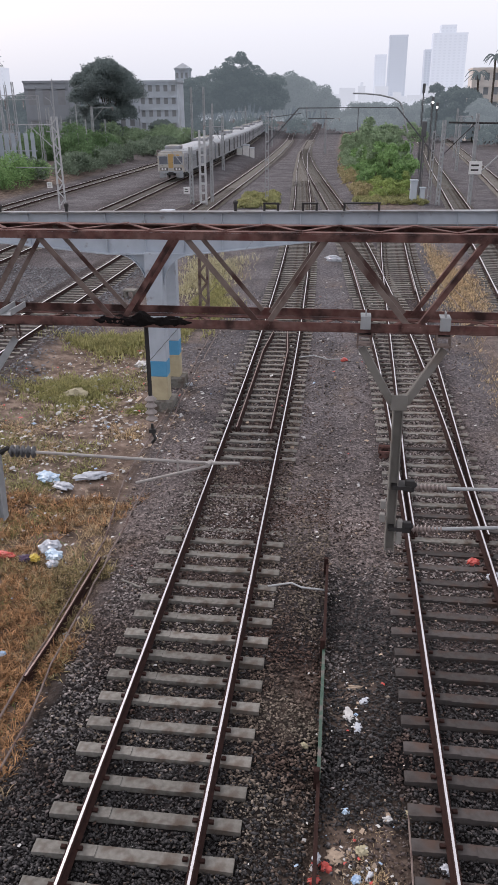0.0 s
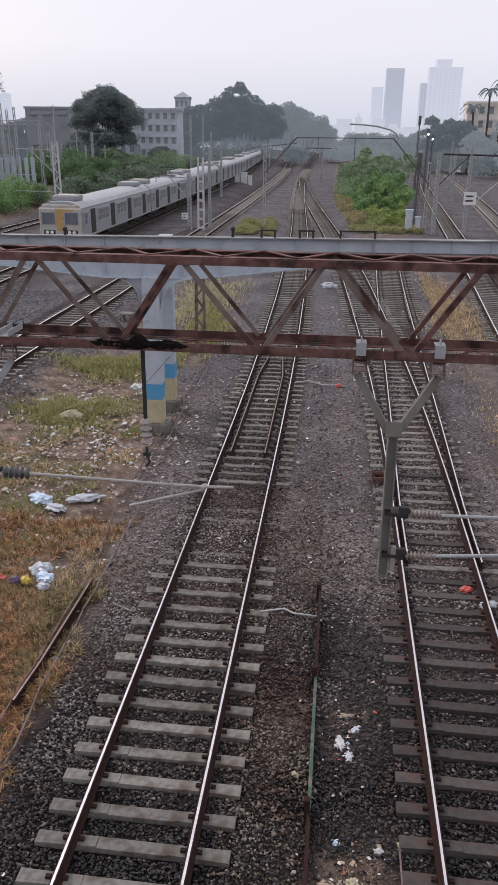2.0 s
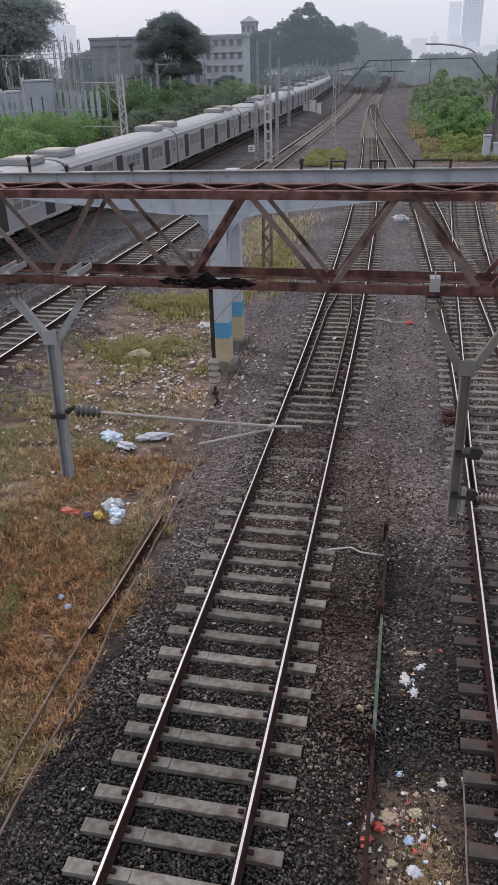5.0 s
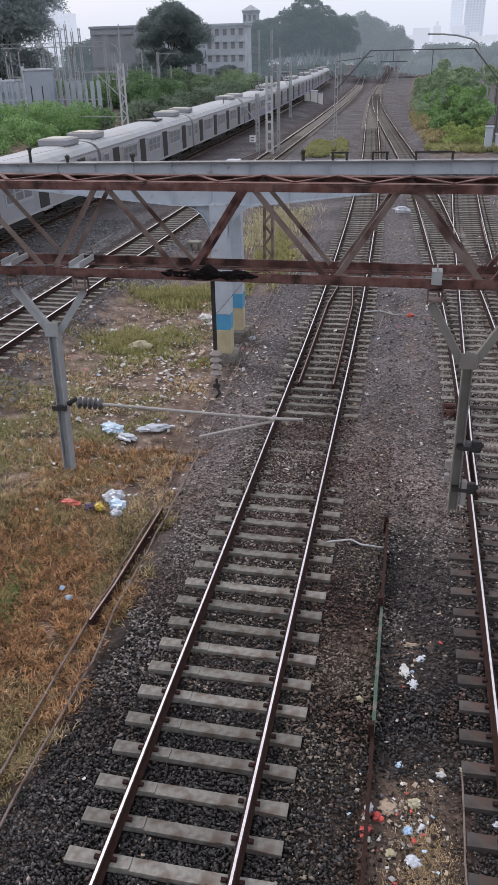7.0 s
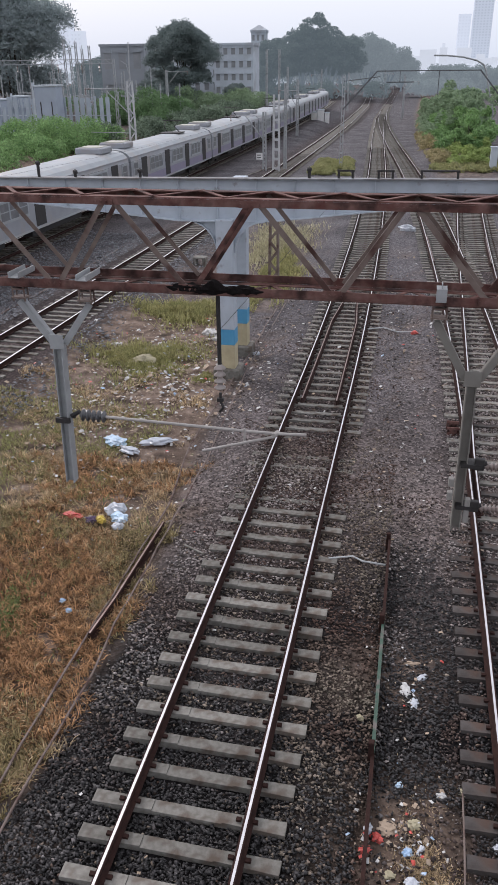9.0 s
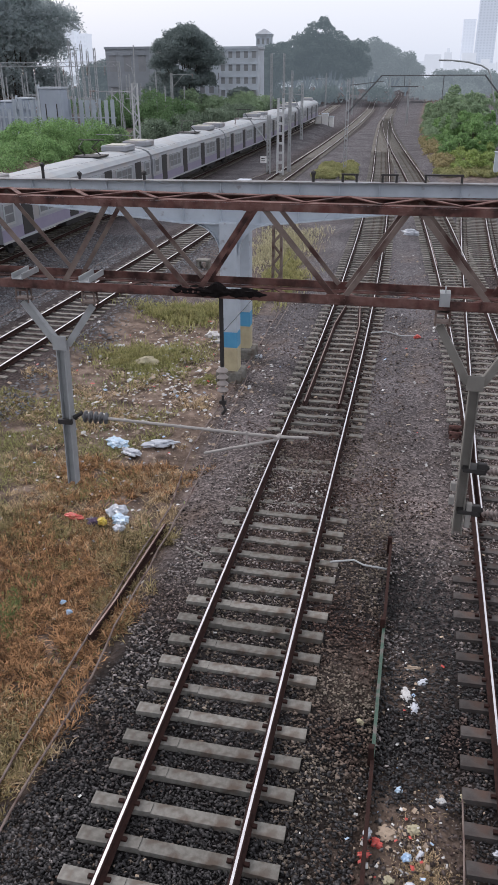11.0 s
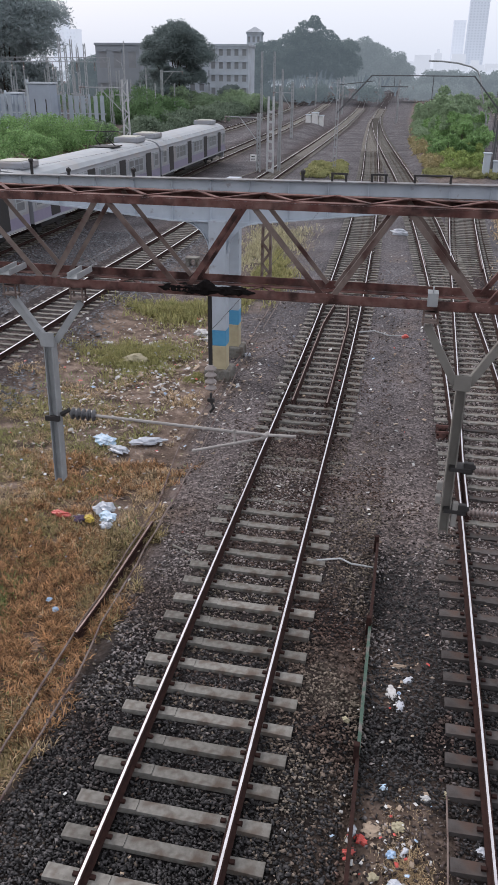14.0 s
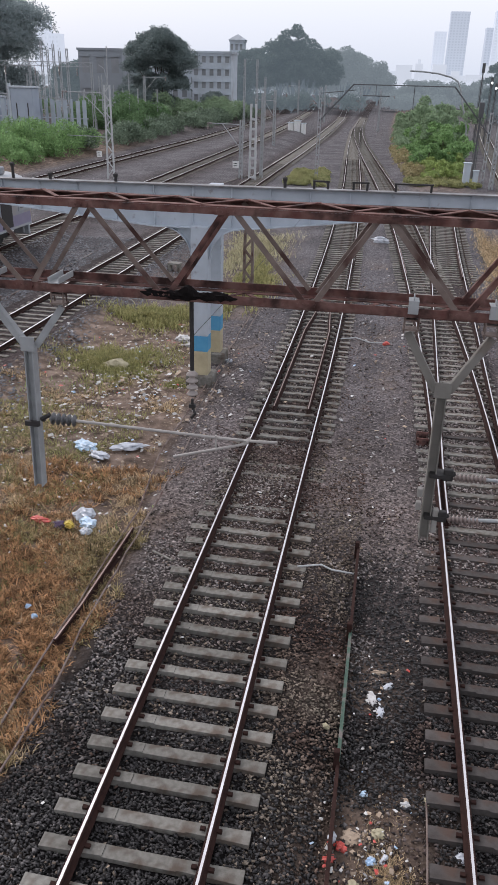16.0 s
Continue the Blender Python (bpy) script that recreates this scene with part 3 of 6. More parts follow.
def build_gantry():
    g = thing("gantry_bridge", "grey painted plate girder on banded columns across the tracks", "gantry")
    x0, x1 = -19.0, 15.0

    def low(x):
        return 4.94 + min(0.72, 0.105 * max(0.0, abs(x + 3.5) - 1.4))

    xs = np.arange(x0, x1 + 0.1, 1.0)
    bm = bmesh.new()
    for a, b in zip(xs, xs[1:]):
        ya, yb = girder_y(a), girder_y(b)
        v = [bm.verts.new(c) for c in ((a, ya, low(a)), (b, yb, low(b)), (b, yb, 6.2), (a, ya, 6.2), (a, ya + 0.02, low(a)), (b, yb + 0.02, low(b)), (b, yb + 0.02, 6.2), (a, ya + 0.02, 6.2))]
        for f in ((0, 1, 2, 3), (7, 6, 5, 4), (0, 4, 5, 1), (3, 2, 6, 7)):
            bm.faces.new([v[i] for i in f])
    bmesh.ops.remove_doubles(bm, verts=bm.verts, dist=0.001)
    part("web", bm, M["gray_paint"], g)
    for nm, top in (("top_flange", True), ("bottom_flange", False)):
        bm, last = bmesh.new(), None
        for a in xs:
            z, y = 6.215 if top else low(a) - 0.012, girder_y(a) + 0.01
            ring = [bm.verts.new((a, y + u, z + w)) for u, w in ((-0.18, -0.015), (0.18, -0.015), (0.18, 0.015), (-0.18, 0.015))]
            if last:
                for k in range(4):
                    bm.faces.new((last[k], last[(k + 1) % 4], ring[(k + 1) % 4], ring[k]))
            last = ring
        part(nm, bm, M["flange_grime" if top else "gray_paint"], g)
    bm = bmesh.new()
    bar(bm, (x0, girder_y(x0) - 0.02, 5.80), (x1, girder_y(x1) - 0.02, 5.80), 0.10, 0.02)
    bar(bm, (x0, girder_y(x0) - 0.02, 5.72), (x1, girder_y(x1) - 0.02, 5.72), 0.05, 0.05)
    part("splice_rail", bm, M["brown_steel"], g)
    for i, x in enumerate(np.arange(x0 + 0.6, x1, 1.22)):
        bm = bmesh.new()
        box(bm, (x, girder_y(x) - 0.055, (low(x) + 6.2) / 2), (0.02, 0.11, 6.19 - low(x)))
        part("stiffener", bm, M["gray_paint"], g)
    for x, h in ((-12.6, 0.34), (-9.5, 0.42), (-8.3, 0.16), (-6.2, 0.2), (-0.9, 0.26), (8.8, 0.2)):
        bm = bmesh.new()
        rod(bm, (x, girder_y(x), 6.22), (x, girder_y(x), 6.22 + h), 0.05, 8)
        bmesh.ops.create_icosphere(bm, subdivisions=1, radius=0.09, matrix=Matrix.Translation((x, girder_y(x), 6.22 + h)))
        part("stub_post", bm, M["dark"], g)
    for a, b in ((0.0, 0.42), (1.2, 1.62), (2.48, 3.55)):
        bm = bmesh.new()
        for x in (a, b):
            box(bm, (x, girder_y(x), 6.33), (0.07, 0.08, 0.22), bevel=0.008)
        bar(bm, (a - 0.05, girder_y(a), 6.45), (b + 0.05, girder_y(b), 6.45), 0.08, 0.05)
        part("bracket_frame", bm, M["dark"], g, "low dark bracket frame")
    # columns: a near and a far leg under the girder
    for cx, cy, w, dp in ((-3.5, 23.95, 0.56, 0.5), (-3.55, 26.4, 0.46, 0.45)):
        for nm, z0, z1, mat, out in (("column", 1.42, 5.0 if cy < 25 else 6.0, "gray_paint", 0.0), ("blue_band", 0.88, 1.42, "blue_paint", 0.0), ("cream_band", -0.1, 0.88, "cream_paint", 0.0)):
            bm = bmesh.new()
            box(bm, (cx, cy, (z0 + z1) / 2), (w + out, dp + out, z1 - z0), bevel=0.015)
            part(nm, bm, M[mat], g)
        bm = bmesh.new()
        box(bm, (cx, cy, -0.2), (w + 0.35, dp + 0.35, 0.5), bevel=0.03)
        part("footing", bm, M["sleeper"], g)
    bm = bmesh.new()
    for z in (4.2, 4.95):
        bar(bm, (-3.5, 24.1, z), (-3.55, 26.4, z), 0.14, 0.14)
    bar(bm, (-3.5, 24.1, 4.3), (-3.55, 26.4, 5.6), 0.1, 0.1)
    part("column_tie", bm, M["gray_paint"], g)
    # curved knee plates on both sides of the near column
    for s in (-1, 1):
        bm = bmesh.new()
        c = Vector((-3.5 + s * 1.28, 24.0, 3.95))
        arc = [c + Vector((-s * math.cos(a), 0, math.sin(a))) * 1.0 for a in np.linspace(0.0, math.pi / 2, 9)]
        for k, y in enumerate((23.97, 24.03)):
            corner = [bm.verts.new((-3.5 + s * 0.28, y, 5.0))]
            vs = [bm.verts.new((p.x, y, p.z)) for p in arc]
            for i in range(len(vs) - 1):
                bm.faces.new((corner[0], vs[i], vs[i + 1]))
        part("knee_plate", bm, M["gray_paint"], g)
        bm, last = bmesh.new(), None
        for p in arc:
            d = (c - p).normalized() * 0.03
            ring = [bm.verts.new(q) for q in ((p.x, 23.85, p.z), (p.x, 24.15, p.z), (p.x + d.x, 24.15, p.z + d.z), (p.x + d.x, 23.85, p.z + d.z))]
            if last:
                for k in range(4):
                    bm.faces.new((last[k], last[(k + 1) % 4], ring[(k + 1) % 4], ring[k]))
            last = ring
        part("knee_flange", bm, M["gray_paint"], g)
    return g


build_gantry()


# ---- lattice portal beam close to the bridge ----
TY, TD = 8.75, 0.68
ZB, ZT = 6.77, 7.80


def build_portal():
    g = thing("lattice_truss", "rust-red lattice truss beam carrying the overhead line across the tracks", "truss beam")
    x0, x1 = -8.6, 7.5
    for y, f in ((TY, 1), (TY + TD, -1)):
        for nm, z, up in (("bottom_chord", ZB, 1), ("top_chord", ZT, -1)):
            bm = bmesh.new()
            bar(bm, (x0, y, z), (x1, y, z), 0.014, 0.095 if up == 1 else 0.08)
            box(bm, ((x0 + x1) / 2, y + f * 0.06, z + up * (-0.058 if up == 1 else -0.048)), (x1 - x0, 0.12, 0.013))
            part(nm, bm, M["rust_paint"], g)
    xb = [-2.08 + 1.785 * i for i in range(-3, 5)]
    for y, wide in ((TY + 0.02, 0.066), (TY + TD - 0.02, 0.055)):
        for i, x in enumerate(xb[:-1]):
            m = x + 0.79
            bm = bmesh.new()
            angle_bar(bm, (x + 0.05, y, ZB), (m - 0.05, y, ZT), wide, 0.012, (0, -1, 0))
            part("diagonal", bm, M["rust_paint" if (i % 2 == 0) else "brown_steel"], g)
            bm = bmesh.new()
            angle_bar(bm, (m + 0.07, y, ZT), (xb[i + 1] - 0.05, y, ZB), wide, 0.012, (0, -1, 0), -1)
            part("diagonal", bm, M["brown_steel"], g)
    for x in xb:
        bm = bmesh.new()
        box(bm, (x, TY - 0.012, ZB + 0.012), (0.22, 0.012, 0.10))
        for d in (-0.1, -0.03, 0.04, 0.11):
            rod(bm, (x + d, TY - 0.035, ZB + 0.01), (x + d, TY - 0.01, ZB + 0.01), 0.014, 6)
        part("gusset_plate", bm, M["rust_paint"], g)
        bm = bmesh.new()
        box(bm, (x + 0.79, TY - 0.012, ZT - 0.005), (0.24, 0.012, 0.075))
        for d in (-0.1, -0.03, 0.04, 0.11):
            rod(bm, (x + 0.79 + d, TY - 0.035, ZT - 0.005), (x + 0.79 + d, TY - 0.01, ZT - 0.005), 0.014, 6)
        part("gusset_plate", bm, M["rust_paint"], g)
    for x in (x0 + 0.1, x1 - 0.1):
        for y in (TY, TY + TD):
            bm = bmesh.new()
            bar(bm, (x, y, -0.5), (x, y, ZT), 0.16, 0.16, (0, 1, 0))
            part("upright", bm, M["rust_paint"], g)
    # flat lacing between the two top chords and between the two bottom chords
    for z in (ZT + 0.06, ZB - 0.066):
        step, k = 0.44, 0
        x = x0
        while x < x1 - step:
            a, b = (TY + 0.05, TY + TD - 0.05) if k % 2 == 0 else (TY + TD - 0.05, TY + 0.05)
            bm = bmesh.new()
            bar(bm, (x, a, z + 0.002 * (k % 2)), (x + step, b, z + 0.002 * (k % 2)), 0.055, 0.01)
            part("lacing_bar", bm, M["rust_paint"], g)
            x, k = x + step, k + 1
    return g


build_portal()


# ---- overhead line fittings on the truss ----
def insulator(bm, a, b, r=0.075, sheds=5, core=0.03):
    """A turned body with sheds, from a to b."""
    a, b = Vector(a), Vector(b)
    d, n = (b - a).normalized(), (b - a).length
    side = d.orthogonal().normalized()
    up, last, step = d.cross(side), None, n / sheds
    prof = [(0.0, core)]
    for i in range(sheds):
        z = step * i
        prof += [(z + step * 0.15, core), (z + step * 0.55, r), (z + step * 0.68, r), (z + step * 0.72, core * 1.3)]
    prof.append((n, core))
    for z, q in prof:
        ring = [bm.verts.new(a + d * z + (side * math.cos(t) + up * math.sin(t)) * q) for t in np.linspace(0, 2 * math.pi, 12, endpoint=False)]
        if last:
            for k in range(12):
                bm.faces.new((last[k], last[(k + 1) % 12], ring[(k + 1) % 12], ring[k]))
        else:
            bm.faces.new(ring[::-1])
        last = ring
    bm.faces.new(last)


def drop_post(x, z_low, z_fork, steel, lean=0.0, label=""):
    """A post that hangs under the truss from a fork of two arms, with clamps over the chord."""
    g = thing("drop_post", label, "drop post", group="posts hanging from the truss")
    y = TY + 0.06
    bm = bmesh.new()
    for s in (-1, 1):
        bar(bm, (x + s * 0.055, y, z_fork), (x + lean + s * 0.055, y, z_low), 0.014, 0.15, (0, 1, 0))
    bar(bm, (x, y + 0.01, z_fork), (x + lean, y + 0.01, z_low), 0.11, 0.012, (0, 1, 0))
    part("post", bm, steel, g)
    bm = bmesh.new()
    box(bm, (x, y - 0.075, z_fork + 0.02), (0.20, 0.014, 0.20), bevel=0.004)
    part("fork_plate", bm, steel, g)
    for s in (-1, 1):
        bm = bmesh.new()
        angle_bar(bm, (x + s * 0.05, y, z_fork), (x + s * 0.46, y, ZB - 0.24), 0.085, 0.014, (0, -1, 0), s)
        bar(bm, (x + s * 0.05, y + 0.05, z_fork), (x + s * 0.46, y + 0.05, ZB - 0.24), 0.012, 0.085, (0, 1, 0))
        part("fork_arm", bm, steel, g)
        bm = bmesh.new()
        box(bm, (x + s * 0.46, y, ZB - 0.21), (0.20, 0.15, 0.018))
        box(bm, (x + s * 0.46, y, ZB - 0.10), (0.16, 0.12, 0.016))
        for u in (-0.08, 0.08):
            for v in (-0.05, 0.05):
                rod(bm, (x + s * 0.46 + u, y + v, ZB - 0.26), (x + s * 0.46 + u, y + v, ZB - 0.02), 0.011, 6)
        part("foot_plate", bm, M["brown_steel"], g)
        bm = bmesh.new()
        if x < 0:
            # a channel laid in depth over the chord
            box(bm, (x + s * 0.46, TY + 0.17, ZB + 0.062), (0.15, 0.46, 0.014), bevel=0.003)
            for u in (-0.069, 0.069):
                box(bm, (x + s * 0.46 + u, TY + 0.17, ZB + 0.10), (0.012, 0.46, 0.064))
        else:
            box(bm, (x + s * 0.46, TY - 0.02, ZB + 0.06), (0.12, 0.03, 0.15), bevel=0.004)
            box(bm, (x + s * 0.46, TY + 0.06, ZB + 0.135), (0.12, 0.19, 0.012))
            box(bm, (x + s * 0.46, TY + 0.04, ZB + 0.17), (0.012, 0.12, 0.06))
        part("chord_clamp", bm, M["worn_steel"], g, "pale galvanised clamp plate")
    return g, y


post_left, FY = drop_post(-2.12, 3.86, 5.97, M["worn_steel"], -0.06, "grey steel forked post hanging under the lattice truss")
post_right, FY = drop_post(3.21, 3.72, 5.82, M["post_steel"], 0.02, "grey-brown weathered forked post with cantilever tubes under the truss")

bm = bmesh.new()
box(bm, (-2.16, FY - 0.09, 4.86), (0.20, 0.05, 0.07))
box(bm, (-2.16, FY + 0.09, 4.86), (0.20, 0.05, 0.07))
rod(bm, (-2.06, FY - 0.02, 4.9), (-1.93, FY - 0.02, 4.98), 0.03)
part("clamp", bm, M["dark"], post_left)
bm = bmesh.new()
insulator(bm, (-1.93, FY - 0.02, 4.93), (-1.55, FY - 0.02, 4.93), 0.085, 5)
part("insulator", bm, M["insulator_grey"], post_left, "dark grey ribbed insulator", True)
bm = bmesh.new()
tube(bm, [(-1.55, FY - 0.02, 4.93), (0.46, FY - 0.02, 4.885), (0.85, FY - 0.02, 4.885), (1.22, FY - 0.02, 4.90)], 0.022, 8)
part("cantilever_tube", bm, M["tube_steel"], post_left)
bm = bmesh.new()
rod(bm, (-0.18, FY - 0.06, 4.56), (0.82, FY - 0.06, 4.86), 0.02)
rod(bm, (0.40, FY - 0.04, 4.93), (0.40, FY - 0.05, 4.70), 0.014)
rod(bm, (0.80, FY - 0.08, 4.88), (0.84, FY + 0.03, 4.88), 0.035)
part("steady_arm", bm, M["tube_steel"], post_left)

bm = bmesh.new()
for z, e in ((4.68, 4.70), (4.07, 4.14)):
    rod(bm, (3.66, FY - 0.05, z), (5.6, FY - 0.05, e + (e - z) * 1.5), 0.024, 8)
part("cantilever_tube", bm, M["worn_steel"], post_right, "pale galvanised tubes")
for z in (4.68, 4.07):
    bm = bmesh.new()
    insulator(bm, (3.50, FY - 0.05, z), (3.90, FY - 0.05, z), 0.062, 8, 0.028)
    part("insulator", bm, M["porcelain"], post_right, "ribbed insulator", True)
    bm = bmesh.new()
    box(bm, (3.33, FY, z), (0.26, 0.20, 0.05))
    box(bm, (3.43, FY - 0.04, z + 0.02), (0.12, 0.07, 0.16), bevel=0.01)
    rod(bm, (3.36, FY - 0.04, z - 0.05), (3.52, FY - 0.05, z + 0.05), 0.03)
    part("clamp", bm, M["dark"], post_right)
for x, z, h in ((3.11, 4.42, 0.12), (3.11, 4.22, 0.12), (3.34, 4.02, 0.36)):
    bm = bmesh.new()
    box(bm, (x, FY - 0.05, z), (0.07, 0.08, h), bevel=0.01)
    part("fixing_block", bm, M["plaster_gray"], post_right)

sus = thing("suspension_insulator", "brown ribbed insulator on a rod under the truss", "insulator")
bm = bmesh.new()
rod(bm, (0.05, TY + 0.16, 6.72), (0.05, TY + 0.16, 5.74), 0.028)
part("rod", bm, M["dark"], sus)
bm = bmesh.new()
insulator(bm, (0.05, TY + 0.16, 5.76), (0.05, TY + 0.16, 5.40), 0.078, 4, 0.034)
part("insulator_body", bm, M["porcelain_pale"], sus, "glazed brown porcelain sheds", True)
bm = bmesh.new()
tube(bm, [(0.05, TY + 0.16, 5.36), (0.05, TY + 0.16, 5.24), (0.09, TY + 0.14, 5.16), (0.03, TY + 0.18, 5.08)], 0.02)
box(bm, (0.05, TY + 0.16, 5.26), (0.09, 0.05, 0.05))
part("wire_clamp", bm, M["dark"], sus)

# charred black lagging wrapped round the chord
lag, last = bmesh.new(), None
for i in range(61):
    u = i / 60
    x = -0.58 + 1.26 * u
    ring = []
    for a in np.linspace(0, 2 * math.pi, 12, endpoint=False):
        q = (0.05 + 0.035 * noise.noise((x * 9, math.cos(a) * 1.5, math.sin(a) * 1.5)) + 0.02 * noise.noise((x * 25, math.cos(a) * 3, math.sin(a) * 3))) * (0.3 + 0.7 * min(1, 8 * u, 8 * (1 - u)))
        q += 0.075 * math.exp(-((x - 0.04) / 0.07) ** 2) * max(0.0, math.sin(a))
        ring.append(lag.verts.new((x, TY + 0.01 + q * math.cos(a) * 0.9, ZB + 0.015 + q * math.sin(a))))
    if last:
        for k in range(12):
            lag.faces.new((last[k], last[(k + 1) % 12], ring[(k + 1) % 12], ring[k]))
    last = ring
tagged(part("cable_wrap", lag, M["char"]), "charred black wrapping around the truss chord", "cable wrap")


# ---- masts of the overhead line ----
def lattice_mast(x, y, h, w, name="catenary_mast", label="", bracket=None, lean=0.0, depth=None, flange=0.13, style="plain"):
    """A mast of two channels joined by zigzag lacing; bracket: (side, length, z)."""
    g = thing(name, label, "catenary mast", (x, y, 0), group="masts beside the tracks")
    d = depth or w
    for s in (-1, 1):
        bm = bmesh.new()
        bar(bm, (s * w / 2, 0, -0.4), (s * w / 2 * 0.8 + lean, 0, h), flange, d, (0, 1, 0))
        part("channel", bm, M["mast_steel" if style == "plain" else "mast_pale"], g)
    bm, z, k = bmesh.new(), 0.2, 0
    step = 0.42 if style == "plain" else w * 1.15 if style == "zigzag" else w * 1.5
    while z < h - 0.6:
        s = 1 if k % 2 else -1
        at = lean * z / h
        if style == "batten":
            box(bm, (at, -d / 2 - 0.01, z), (w * 0.95, 0.02, 0.24))
        else:
            bar(bm, (s * w / 2, -d / 2, z), (-s * w / 2 * 0.9 + at, -d / 2, z + step), 0.12, 0.014, (0, 1, 0))
        z, k = z + step, k + 1
        if style != "plain":
            part("lace_bar" if style == "zigzag" else "batten_plate", bm, M["mast_pale"], g)
            bm = bmesh.new()
    if style == "plain":
        tagged(part("lacing", bm, M["mast_steel"], g), kind="stuff")
    else:
        bm.free()
    if bracket:
        s, length, zb = bracket
        bm = bmesh.new()
        rod(bm, (0, 0, zb), (s * length, 0, zb + 0.05), 0.045)
        rod(bm, (0, 0, zb - 2.4), (s * length * 0.55, 0, zb), 0.05)
        part("bracket_tube", bm, M["worn_steel"], g)
        bm = bmesh.new()
        insulator(bm, (s * length * 0.86, 0, zb + 0.05), (s * length * 0.98, 0, zb + 0.05), 0.1, 4)
        insulator(bm, (s * length * 0.98, 0, zb + 0.1), (s * length * 0.98, 0, zb - 0.5), 0.1, 4)
        part("insulator", bm, M["porcelain"], g)
    return g


def sign_on(g, x, y, z, w):
    bm = bmesh.new()
    box(bm, (x, y, z), (w, 0.03, w), bevel=0.006)
    plate = part("sign_plate", bm, M["white"], g, "white square number plate")
    for i in range(2):
        bm = bmesh.new()
        box(bm, (x - w * 0.05, y - 0.02, z + w * (0.18 - 0.36 * i)), (w * 0.6, 0.008, w * 0.13))
        part("plate_bar", bm, M["dark"], plate)
    return g


mast = lattice_mast(-25.75, 77, 8.6, 0.66, label="pale lattice mast with a bracket arm beside the train's track", bracket=(-1, 4.7, 7.85), flange=0.15, depth=0.15, style="zigzag")
bm = bmesh.new()
rod(bm, (0.05, 0, 8.5), (0.15, 0, 11.9), 0.09, 8, 0.05)
tube(bm, [(0.05, 0, 9.0), (-0.2, 0, 10.0), (-0.7, 0, 10.3)], 0.04)
part("mast_top", bm, M["worn_steel"], mast)
bm = bmesh.new()
rod(bm, (0, 0, 3.9), (-4.4, 0, 3.95), 0.03)
part("stay_tube", bm, M["worn_steel"], mast)
sign_on(mast, -1.1, -0.1, 2.3, 0.55)

lattice_mast(-12.15, 82, 7.2, 0.62, label="wide grey batten-plated mast between two tracks", depth=0.2, flange=0.2, style="batten")
mast = lattice_mast(-13.45, 82.4, 5.6, 0.3, label="slender dark mast with bracket arm and white plate", bracket=(-1, 3.6, 5.2))
sign_on(mast, -0.5, -0.2, 1.35, 0.66)
lattice_mast(-11.55, 84, 8.2, 0.22, label="slender pole behind the wide lattice mast")
lattice_mast(-45.0, 150, 9.8, 0.35, label="distant mast with a crossarm near the bushes", bracket=(1, 4.2, 9.5))
for x in (-22.9, -20.9):
    lattice_mast(x * 1.3, 170, 13.4, 0.34, label="tall plain distant mast")
lattice_mast(-24.6, 165, 10.2, 0.3, label="distant mast beside the train")
for x, y, h in ((-17, 215, 9), (-27, 240, 10), (-12, 300, 10), (-2, 180, 8.6), (-16.5, 125, 8.2), (24, 165, 9), (20, 130, 8)):
    lattice_mast(x, y, h, 0.3, label="distant grey mast of the overhead line", bracket=(-1 if x < -14 else 1, 3.0, h - 1.5))
stub = lattice_mast(-3.95, 35.2, 4.0, 0.42, label="short grey lattice mast standing in dry grass", depth=0.3, flange=0.09, style="zigzag")
for ob in stub.children:
    ob.data.materials[0] = M["brown_steel"]
mast = lattice_mast(12.1, 83, 8.0, 0.3, label="grey mast with a dark bracket beam beside the rails")
bm = bmesh.new()
rod(bm, (0.1, 0, 4.8), (3.0, 0, 7.75), 0.05)
rod(bm, (0.4, 0, 7.8), (9.0, 0, 7.65), 0.09)
part("bracket_tube", bm, M["dark"], mast)
mast = lattice_mast(15.25, 83, 8.6, 0.24, label="grey mast with a white square board")
sign_on(mast, 0.25, -0.2, 3.6, 1.25)
bm = bmesh.new()
rod(bm, (0.5, 0, 2.9), (4.2, 0, 6.4), 0.07)
part("stay_tube", bm, M["worn_steel"], mast)

portal = thing("catenary_portal", "thin dark steel portal with sloping struts over the tracks", "catenary portal", (0, 85, 0))
for x, h in ((-5.75, 8.9), (11.4, 7.0)):
    bm = bmesh.new()
    for s in (-1, 1):
        bar(bm, (x + s * 0.14, 0, -0.4), (x + s * 0.12, 0, h), 0.06, 0.2, (0, 1, 0))
    for z in np.arange(0.6, h, 0.9):
        box(bm, (x, -0.1, z), (0.28, 0.012, 0.16))
    part("leg", bm, M["worn_steel"], portal)
for a, b in (((-5.75, 0, 5.7), (-2.45, 0, 9.2)), ((7.5, 0, 9.2), (11.4, 0, 4.9))):
    bm = bmesh.new()
    bar(bm, a, b, 0.12, 0.13)
    part("strut", bm, M["far_steel"], portal)
bm = bmesh.new()
bar(bm, (-2.45, 0, 9.2), (7.6, 0, 9.2), 0.10, 0.10)
part("beam", bm, M["far_steel"], portal)
for a, b, r in (((-5.75, 0, 8.3), (-2.2, 0, 8.7), 0.04), ((-1.5, 0, 8.2), (1.2, 0, 8.2), 0.05), ((-0.2, 0, 8.2), (-0.2, 0, 9.2), 0.03), ((3.6, 0, 7.0), (3.6, 0, 9.2), 0.04)):
    bm = bmesh.new()
    rod(bm, a, b, r)
    part("hanger", bm, M["far_steel"], portal)

